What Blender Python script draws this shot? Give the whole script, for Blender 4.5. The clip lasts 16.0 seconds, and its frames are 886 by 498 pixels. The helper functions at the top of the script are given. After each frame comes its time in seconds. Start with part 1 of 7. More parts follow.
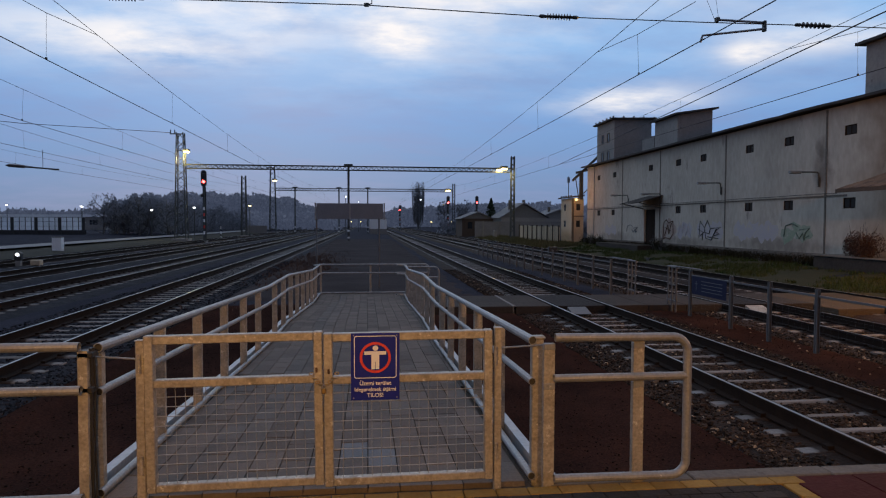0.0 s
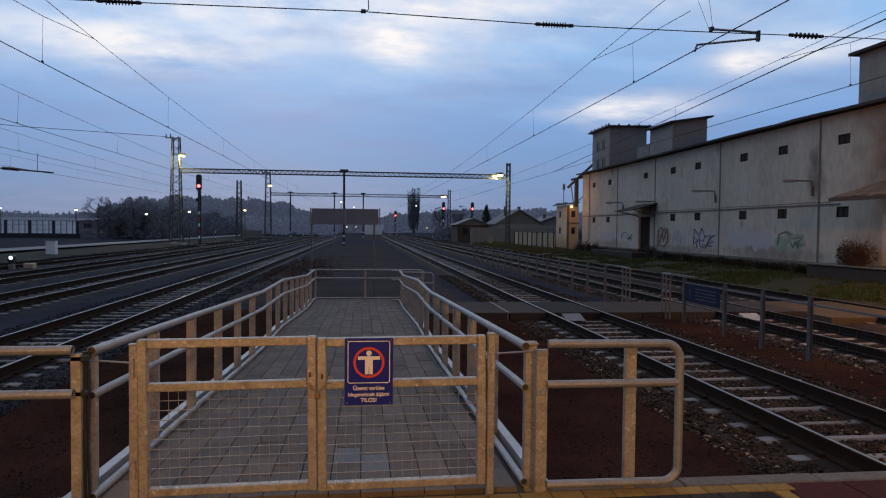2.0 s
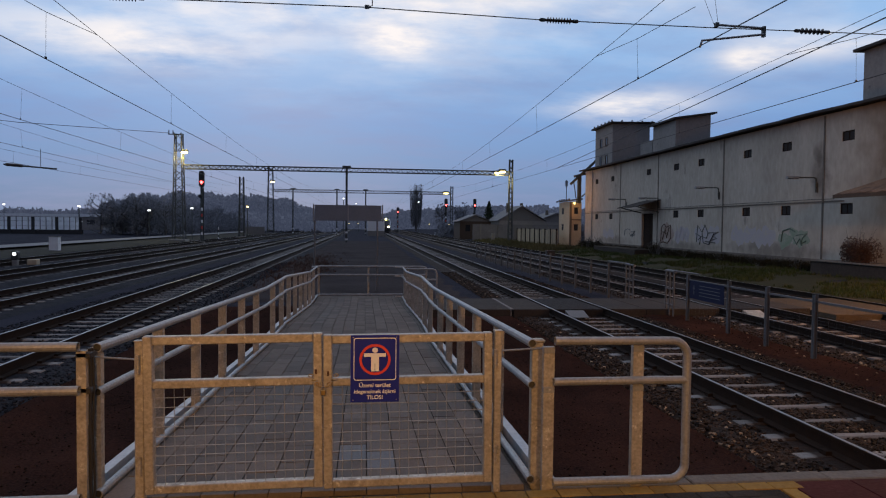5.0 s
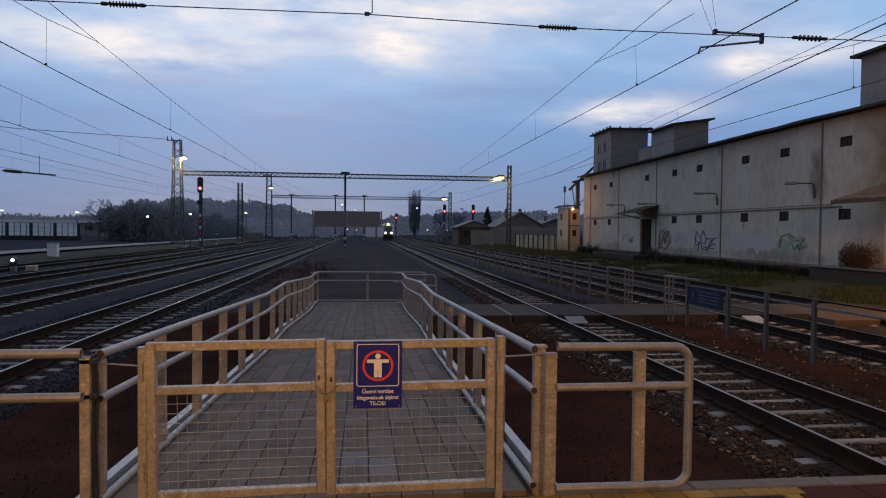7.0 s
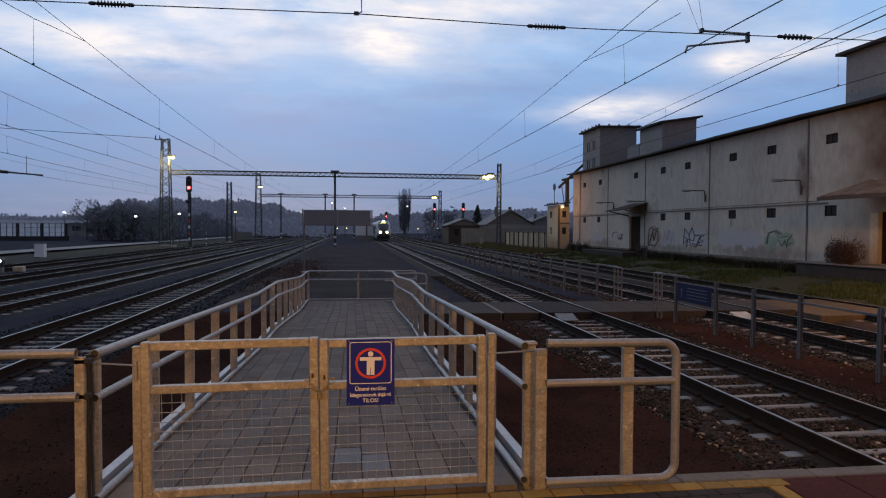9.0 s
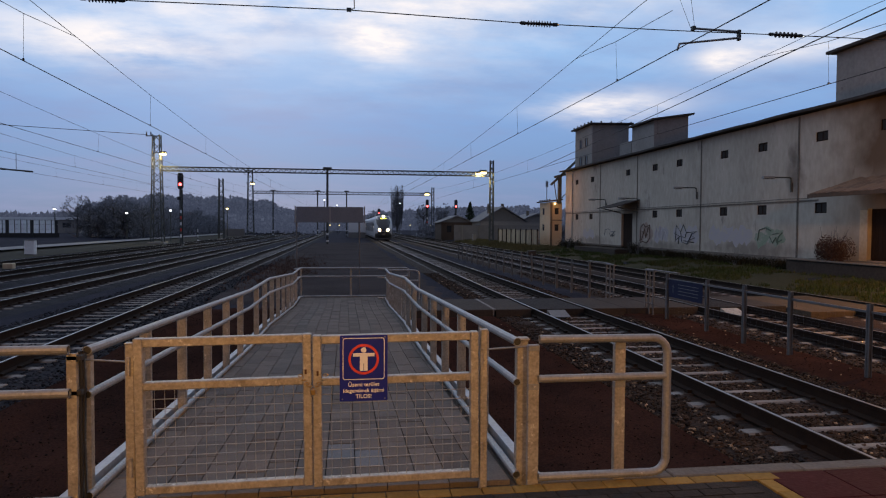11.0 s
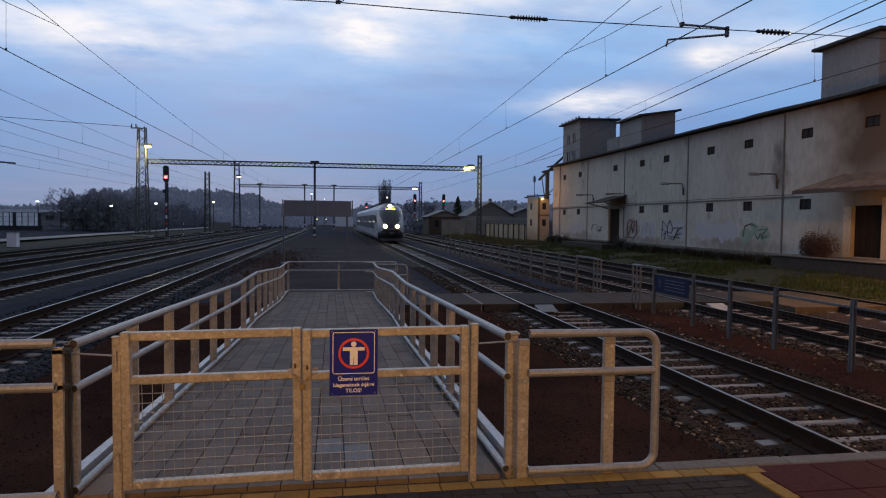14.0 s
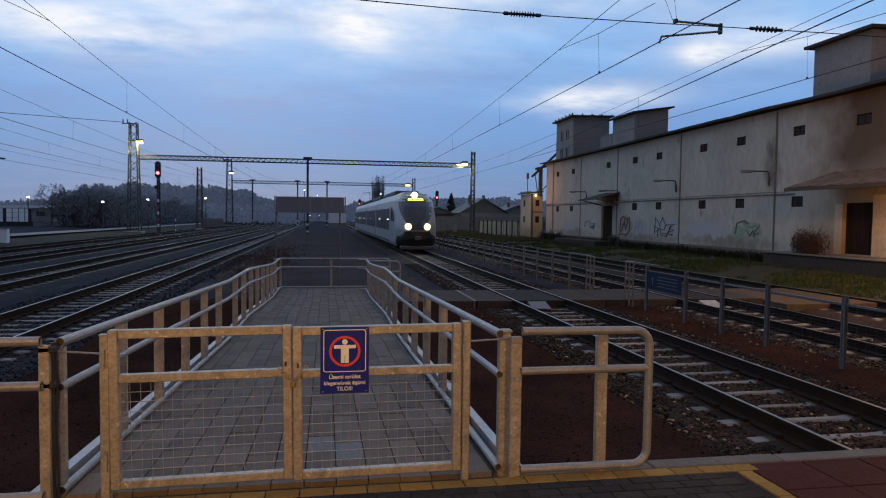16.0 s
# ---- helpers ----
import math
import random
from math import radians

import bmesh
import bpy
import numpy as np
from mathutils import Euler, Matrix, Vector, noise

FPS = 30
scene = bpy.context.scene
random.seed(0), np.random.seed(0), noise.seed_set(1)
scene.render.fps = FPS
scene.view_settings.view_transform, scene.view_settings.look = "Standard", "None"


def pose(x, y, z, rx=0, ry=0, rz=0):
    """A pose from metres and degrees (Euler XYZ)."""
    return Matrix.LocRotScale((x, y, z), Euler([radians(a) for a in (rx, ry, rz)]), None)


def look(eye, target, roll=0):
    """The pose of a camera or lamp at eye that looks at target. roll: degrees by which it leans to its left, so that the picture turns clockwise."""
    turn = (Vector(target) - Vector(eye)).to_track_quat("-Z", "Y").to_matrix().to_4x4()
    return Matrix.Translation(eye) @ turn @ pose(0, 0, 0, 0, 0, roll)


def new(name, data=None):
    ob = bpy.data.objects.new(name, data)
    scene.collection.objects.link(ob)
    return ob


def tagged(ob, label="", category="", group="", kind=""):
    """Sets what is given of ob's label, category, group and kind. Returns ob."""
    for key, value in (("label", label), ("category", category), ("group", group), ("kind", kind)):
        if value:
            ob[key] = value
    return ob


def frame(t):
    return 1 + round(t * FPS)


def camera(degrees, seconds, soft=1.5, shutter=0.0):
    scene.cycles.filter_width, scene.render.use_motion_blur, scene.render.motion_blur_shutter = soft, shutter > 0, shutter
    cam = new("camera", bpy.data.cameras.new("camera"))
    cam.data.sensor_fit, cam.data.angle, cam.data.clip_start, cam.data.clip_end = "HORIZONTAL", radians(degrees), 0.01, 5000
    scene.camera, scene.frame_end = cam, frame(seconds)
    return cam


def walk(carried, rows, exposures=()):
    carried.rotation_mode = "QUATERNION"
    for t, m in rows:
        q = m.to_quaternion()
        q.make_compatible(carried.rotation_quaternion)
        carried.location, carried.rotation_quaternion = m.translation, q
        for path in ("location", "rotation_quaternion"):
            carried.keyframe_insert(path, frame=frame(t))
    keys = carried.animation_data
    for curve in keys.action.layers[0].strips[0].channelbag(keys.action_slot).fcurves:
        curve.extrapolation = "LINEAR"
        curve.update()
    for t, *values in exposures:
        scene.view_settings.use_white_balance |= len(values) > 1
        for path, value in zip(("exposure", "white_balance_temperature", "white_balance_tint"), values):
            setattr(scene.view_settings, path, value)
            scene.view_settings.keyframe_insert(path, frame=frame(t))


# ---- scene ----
cam = camera(67.1, 16.0, soft=1.15)
PATH = [
    (0, (0.015, 0.035, 2.203), (0.241, 2.021, 2.124), 0.2),
    (0.5, (0.015, 0.029, 2.204), (0.248, 2.014, 2.126), 0.3),
    (1, (0.013, 0.016, 2.205), (0.246, 2.001, 2.132), 0.4),
    (1.5, (0.015, 0.017, 2.204), (0.246, 2.002, 2.137), 0.4),
    (2, (0.019, 0.014, 2.203), (0.259, 1.998, 2.142), 0.6),
    (2.5, (0.017, 0.012, 2.202), (0.259, 1.996, 2.137), 0.6),
    (3, (0.017, 0.02, 2.202), (0.256, 2.004, 2.137), 0.6),
    (3.5, (0.011, 0.041, 2.2), (0.246, 2.026, 2.13), 0.5),
    (4, (0.009, 0.04, 2.201), (0.236, 2.025, 2.129), 0.5),
    (6.5, (-0.029, 0.035, 2.204), (0.216, 2.019, 2.137), 0.9),
    (7, (-0.031, 0.029, 2.205), (0.207, 2.014, 2.151), 0.6),
    (7.5, (-0.03, 0.022, 2.204), (0.225, 2.005, 2.157), 0.3),
    (8, (-0.032, -0.006, 2.208), (0.213, 1.978, 2.16), 0.3),
    (8.5, (-0.039, -0.013, 2.205), (0.208, 1.971, 2.142), 0.3),
    (9, (-0.044, -0.03, 2.21), (0.223, 1.951, 2.151), 0.3),
    (11.5, (-0.048, -0.045, 2.205), (0.246, 1.932, 2.132), 0.4),
    (12, (-0.051, -0.044, 2.204), (0.249, 1.931, 2.124), 0.5),
    (12.5, (-0.059, -0.05, 2.205), (0.229, 1.928, 2.117), 0.6),
    (13, (-0.062, -0.049, 2.206), (0.237, 1.926, 2.118), 0.6),
    (13.5, (-0.066, -0.036, 2.201), (0.24, 1.938, 2.105), 0.6),
    (14, (-0.066, -0.029, 2.203), (0.26, 1.942, 2.119), 0.6),
    (14.5, (-0.062, -0.011, 2.198), (0.263, 1.96, 2.093), 0.5),
    (15, (-0.061, -0.005, 2.2), (0.259, 1.967, 2.102), 0.6),
    (15.5, (-0.056, 0.01, 2.199), (0.281, 1.978, 2.099), 0.7),
    (16, (-0.053, 0.005, 2.204), (0.293, 1.973, 2.11), 0.7),
]
walk(cam, [(t, look(eye, target, roll)) for t, eye, target, roll in PATH], [(0, 0.05, 6800, 12), (4, 0.04, 6900, 13), (7, 0.02, 7100, 15), (9, 0.1, 7100, 15), (11.5, 0.1, 7000, 15), (13.5, 0.08, 6850, 14), (16, 0.06, 6450, 10)])

# ---- world and light ----
world = bpy.data.worlds.new("dusk_sky")
scene.world = world
world.use_nodes = True
wn, wl = world.node_tree.nodes, world.node_tree.links
wn.clear()


def wnode(kind, **props):
    n = wn.new(kind)
    for k, v in props.items():
        if k == "operation":
            n.operation = v
        elif k == "blend_type":
            n.blend_type = v
        elif k == "data_type":
            n.data_type = v
    return n


def wmath(op, a, b=None, c=None, clamp=False):
    n = wn.new("ShaderNodeMath")
    n.operation, n.use_clamp = op, clamp
    for i, v in enumerate((a, b, c)):
        if v is None:
            continue
        if isinstance(v, (int, float)):
            n.inputs[i].default_value = v
        else:
            wl.new(v, n.inputs[i])
    return n.outputs[0]


def wmix(fac, a, b):
    n = wn.new("ShaderNodeMix")
    n.data_type = "RGBA"
    wl.new(fac, n.inputs[0])
    for i, v in ((6, a), (7, b)):
        if isinstance(v, tuple):
            n.inputs[i].default_value = (*v, 1)
        else:
            wl.new(v, n.inputs[i])
    return n.outputs[2]


def wnoise(vec, scale, detail=6, rough=0.55):
    n = wn.new("ShaderNodeTexNoise")
    n.inputs["Scale"].default_value, n.inputs["Detail"].default_value, n.inputs["Roughness"].default_value = scale, detail, rough
    wl.new(vec, n.inputs["Vector"])
    return n.outputs[0]


coord = wn.new("ShaderNodeTexCoord").outputs["Generated"]
sep = wn.new("ShaderNodeSeparateXYZ")
wl.new(coord, sep.inputs[0])
dx, dy, dz = sep.outputs
ramp = wn.new("ShaderNodeValToRGB")
wl.new(dz, ramp.inputs[0])
stops = [(0.0, (0.116, 0.208, 0.395)), (0.06, (0.135, 0.258, 0.500)), (0.15, (0.166, 0.338, 0.665)), (0.26, (0.272, 0.495, 0.835)), (0.45, (0.352, 0.528, 0.80)), (0.8, (0.37, 0.50, 0.70))]
while len(ramp.color_ramp.elements) < len(stops):
    ramp.color_ramp.elements.new(0.5)
for el, (p, c) in zip(ramp.color_ramp.elements, stops):
    el.position, el.color = p, (*c, 1)
# cloud sheet, laid out on a flat layer overhead
lift = wmath("ADD", wmath("MAXIMUM", dz, 0.0), 0.12)
u, v = wmath("DIVIDE", dx, lift), wmath("DIVIDE", dy, lift)
comb = wn.new("ShaderNodeCombineXYZ")
wl.new(wmath("MULTIPLY", u, 0.75), comb.inputs[0])
wl.new(v, comb.inputs[1])
big = wnoise(comb.outputs[0], 1.05, 7, 0.55)
fine = wnoise(comb.outputs[0], 3.6, 6, 0.6)
cover = wmath("ADD", wmath("MULTIPLY", big, 0.7), wmath("MULTIPLY", fine, 0.3))
high = wmath("MULTIPLY_ADD", dz, 4.2, -0.62, clamp=True)
mask = wmath("MULTIPLY", wmath("MULTIPLY_ADD", cover, 5.5, -2.55, clamp=True), high)
dark = wmath("MULTIPLY_ADD", wnoise(comb.outputs[0], 1.9, 6, 0.6), 4.0, -1.7, clamp=True)
grey = wmix(wmath("MULTIPLY", dark, 0.45), ramp.outputs[0], (0.20, 0.275, 0.52))


def glow(ax, ay, az, wide, tall):
    """A cloud bank lit from behind, centred on a direction."""
    l = math.sqrt(ax * ax + ay * ay + az * az)
    ax, ay, az = ax / l, ay / l, az / l
    sx, sy = ay / math.hypot(ax, ay), -ax / math.hypot(ax, ay)
    side = wmath("ADD", wmath("MULTIPLY", dx, sx), wmath("MULTIPLY", dy, sy))
    ahead = wmath("GREATER_THAN", wmath("ADD", wmath("MULTIPLY", dx, ax), wmath("MULTIPLY", dy, ay)), 0.0)
    e = wmath("ADD", wmath("POWER", wmath("DIVIDE", side, wide), 2.0), wmath("POWER", wmath("DIVIDE", wmath("SUBTRACT", dz, az), tall), 2.0))
    return wmath("MULTIPLY", wmath("EXPONENT", wmath("MULTIPLY", e, -1.0)), ahead)


banks = wmath("MULTIPLY", glow(-0.12, 0.95, 0.33, 0.26, 0.06), 1.05)
for ax, ay, az, wide, tall, power in ((-0.31, 0.92, 0.235, 0.15, 0.030, 0.8), (0.05, 0.96, 0.258, 0.055, 0.024, 1.0), (0.37, 0.92, 0.172, 0.085, 0.020, 1.0), (0.50, 0.84, 0.224, 0.032, 0.013, 0.9), (0.56, 0.79, 0.232, 0.10, 0.018, 0.7), (0.22, 0.92, 0.315, 0.17, 0.035, 0.6)):
    banks = wmath("ADD", banks, wmath("MULTIPLY", glow(ax, ay, az, wide, tall), power), clamp=True)
banks = wmath("MULTIPLY", banks, wmath("MULTIPLY_ADD", wmath("ADD", wmath("MULTIPLY", cover, 0.6), wmath("MULTIPLY", wnoise(comb.outputs[0], 2.6, 9, 0.62), 0.5)), 6.0, -2.65, clamp=True))
veil = wmath("ADD", wmath("MULTIPLY", mask, 0.55), banks, clamp=True)
sky_col = wmix(veil, grey, (0.86, 0.87, 0.91))
nishita = wn.new("ShaderNodeTexSky")
nishita.sky_type, nishita.sun_disc = "NISHITA", False
nishita.sun_elevation, nishita.sun_rotation = radians(18), radians(-8)
mixs = wn.new("ShaderNodeMix")
mixs.data_type, mixs.blend_type = "RGBA", "ADD"
mixs.inputs[0].default_value = 0.003
behind = wmath("MULTIPLY_ADD", dy, 0.9, 0.72, clamp=True)
wl.new(wmix(behind, (0.11, 0.14, 0.24), sky_col), mixs.inputs[6])
wl.new(nishita.outputs[0], mixs.inputs[7])
bg = wn.new("ShaderNodeBackground")
bg.inputs[1].default_value = 1.0
wl.new(mixs.outputs[2], bg.inputs[0])
wl.new(bg.outputs[0], wn.new("ShaderNodeOutputWorld").inputs[0])

sun = new("sun", bpy.data.lights.new("sun", "SUN"))
sun.data.energy, sun.data.angle, sun.data.color = 0.12, radians(40), (0.85, 0.92, 1.0)
sun.matrix_world = look((-10, 60, 40), (0, 0, 0))


def lamp_light(name, at, watts, colour, size=0.15):
    ob = new(name, bpy.data.lights.new(name, "POINT"))
    ob.data.energy, ob.data.color, ob.data.shadow_soft_size = watts, colour, size
    ob.location = at
    return ob


SODIUM = (1.0, 0.47, 0.13)
WARM = (1.0, 0.50, 0.145)
lamp_light("platform_light", (-2.2, -2.6, 3.75), 620, WARM, 0.25)
lamp_light("platform_light", (1.2, -5.5, 3.75), 1050, WARM, 0.25)
lamp_light("yard_light", (15.6, 12.6, 5.6), 2000, SODIUM, 0.25)
lamp_light("dock_light", (20.9, 20.6, 3.0), 200, SODIUM, 0.1)
lamp_light("gantry_light", (-22.2, 87.2, 10.7), 1000, (1.0, 0.82, 0.30), 0.2)
lamp_light("gantry_light", (17.6, 87.2, 8.8), 450, (1.0, 0.82, 0.30), 0.2)
lamp_light("hut_light", (19.4, 64.3, 5.2), 130, SODIUM, 0.15)


# ---- materials ----
def mat(name, a, b=None, scale=8.0, rough=0.7, metal=0.0, bump=0.0, fine=6.0, spots=None, spot_at=0.62, per_piece=0.0, rough_var=0.15, stretch=(1, 1, 1), bump_dist=0.02, gloss=0.5):
    """A two-scale surface: broad variation a to b, fine grain, optional stains, and relief."""
    m = bpy.data.materials.new(name)
    m.use_nodes = True
    n, l = m.node_tree.nodes, m.node_tree.links
    bsdf = n["Principled BSDF"]
    b = b or tuple(c * 0.7 for c in a)
    tc = n.new("ShaderNodeTexCoord")
    mp = n.new("ShaderNodeMapping")
    mp.inputs["Scale"].default_value = stretch
    l.new(tc.outputs["Object"], mp.inputs[0])
    n1 = n.new("ShaderNodeTexNoise")
    n1.inputs["Scale"].default_value, n1.inputs["Detail"].default_value, n1.inputs["Roughness"].default_value = scale, 6, 0.62
    n2 = n.new("ShaderNodeTexNoise")
    n2.inputs["Scale"].default_value, n2.inputs["Detail"].default_value = scale * fine, 4
    for q in (n1, n2):
        l.new(mp.outputs[0], q.inputs["Vector"])
    add = n.new("ShaderNodeMath")
    add.operation = "MULTIPLY_ADD"
    l.new(n2.outputs[0], add.inputs[0])
    add.inputs[1].default_value = 0.45
    half = n.new("ShaderNodeMath")
    half.operation = "MULTIPLY"
    half.inputs[1].default_value = 0.55
    l.new(n1.outputs[0], half.inputs[0])
    l.new(half.outputs[0], add.inputs[2])
    st = n.new("ShaderNodeMapRange")
    st.inputs[1].default_value, st.inputs[2].default_value = 0.34, 0.66
    l.new(add.outputs[0], st.inputs[0])
    mix = n.new("ShaderNodeMix")
    mix.data_type = "RGBA"
    mix.inputs[6].default_value, mix.inputs[7].default_value = (*a, 1), (*b, 1)
    l.new(st.outputs[0], mix.inputs[0])
    out = mix.outputs[2]
    if spots:
        n3 = n.new("ShaderNodeTexNoise")
        n3.inputs["Scale"].default_value, n3.inputs["Detail"].default_value, n3.inputs["Roughness"].default_value = scale * 1.7, 8, 0.7
        l.new(mp.outputs[0], n3.inputs["Vector"])
        mr = n.new("ShaderNodeMapRange")
        mr.inputs[1].default_value, mr.inputs[2].default_value = spot_at, spot_at + 0.08
        l.new(n3.outputs[0], mr.inputs[0])
        mx = n.new("ShaderNodeMix")
        mx.data_type = "RGBA"
        mx.inputs[7].default_value = (*spots, 1)
        l.new(mr.outputs[0], mx.inputs[0])
        l.new(out, mx.inputs[6])
        out = mx.outputs[2]
    if per_piece:
        info = n.new("ShaderNodeObjectInfo")
        geo = n.new("ShaderNodeNewGeometry")
        ad = n.new("ShaderNodeMath")
        ad.operation = "ADD"
        l.new(info.outputs["Random"], ad.inputs[0])
        l.new(geo.outputs["Random Per Island"], ad.inputs[1])
        fr = n.new("ShaderNodeMath")
        fr.operation = "FRACT"
        l.new(ad.outputs[0], fr.inputs[0])
        mr = n.new("ShaderNodeMapRange")
        mr.inputs[3].default_value, mr.inputs[4].default_value = 1 - per_piece, 1 + per_piece
        l.new(fr.outputs[0], mr.inputs[0])
        hsv = n.new("ShaderNodeHueSaturation")
        l.new(mr.outputs[0], hsv.inputs["Value"])
        l.new(out, hsv.inputs["Color"])
        out = hsv.outputs[0]
    l.new(out, bsdf.inputs["Base Color"])
    rr = n.new("ShaderNodeMapRange")
    rr.inputs[3].default_value, rr.inputs[4].default_value = max(0.03, rough - rough_var), min(1, rough + rough_var)
    l.new(n2.outputs[0], rr.inputs[0])
    l.new(rr.outputs[0], bsdf.inputs["Roughness"])
    bsdf.inputs["Metallic"].default_value = metal
    bsdf.inputs["Specular IOR Level"].default_value = gloss
    if bump:
        bp = n.new("ShaderNodeBump")
        bp.inputs["Strength"].default_value, bp.inputs["Distance"].default_value = bump, bump_dist
        l.new(add.outputs[0], bp.inputs["Height"])
        l.new(bp.outputs[0], bsdf.inputs["Normal"])
    return m


def soot_and_shade(m, y_a, y_b, colour):
    """A brown sooty stain, the wall end's shade painted in, that takes over along the wall between y_a and y_b, with a
    ragged edge.
    """
    n, l = m.node_tree.nodes, m.node_tree.links
    bsdf = n["Principled BSDF"]
    old = bsdf.inputs["Base Color"].links[0].from_socket
    tc = n.new("ShaderNodeTexCoord")
    sp_ = n.new("ShaderNodeSeparateXYZ")
    l.new(tc.outputs["Object"], sp_.inputs[0])
    nz = n.new("ShaderNodeTexNoise")
    nz.inputs["Scale"].default_value, nz.inputs["Detail"].default_value = 0.32, 6
    l.new(tc.outputs["Object"], nz.inputs["Vector"])
    ad = n.new("ShaderNodeMath")
    ad.operation = "MULTIPLY_ADD"
    l.new(nz.outputs[0], ad.inputs[0])
    ad.inputs[1].default_value = 9.0
    l.new(sp_.outputs[1], ad.inputs[2])
    mr = n.new("ShaderNodeMapRange")
    mr.inputs[1].default_value, mr.inputs[2].default_value = y_a + 4.5, y_b + 4.5
    mr.inputs[3].default_value, mr.inputs[4].default_value = 1.0, 0.0
    l.new(ad.outputs[0], mr.inputs[0])
    mx = n.new("ShaderNodeMix")
    mx.data_type = "RGBA"
    mx.inputs[7].default_value = (*colour, 1)
    up = n.new("ShaderNodeMath")
    up.operation = "MULTIPLY_ADD"
    l.new(nz.outputs[0], up.inputs[0])
    up.inputs[1].default_value = 2.4
    l.new(sp_.outputs[2], up.inputs[2])
    ur = n.new("ShaderNodeMapRange")
    ur.inputs[1].default_value, ur.inputs[2].default_value = 4.6, 6.2
    # lower wall keeps half strength to paint its shade
    ur.inputs[3].default_value = 0.5
    l.new(up.outputs[0], ur.inputs[0])
    both = n.new("ShaderNodeMath")
    both.operation = "MULTIPLY"
    l.new(mr.outputs[0], both.inputs[0])
    l.new(ur.outputs[0], both.inputs[1])
    l.new(both.outputs[0], mx.inputs[0])
    l.new(old, mx.inputs[6])
    l.new(mx.outputs[2], bsdf.inputs["Base Color"])


def glowing(name, colour, strength):
    m = bpy.data.materials.new(name)
    m.use_nodes = True
    b = m.node_tree.nodes["Principled BSDF"]
    b.inputs["Base Color"].default_value = (*colour, 1)
    b.inputs["Emission Color"].default_value = (*colour, 1)
    b.inputs["Emission Strength"].default_value = strength
    return m


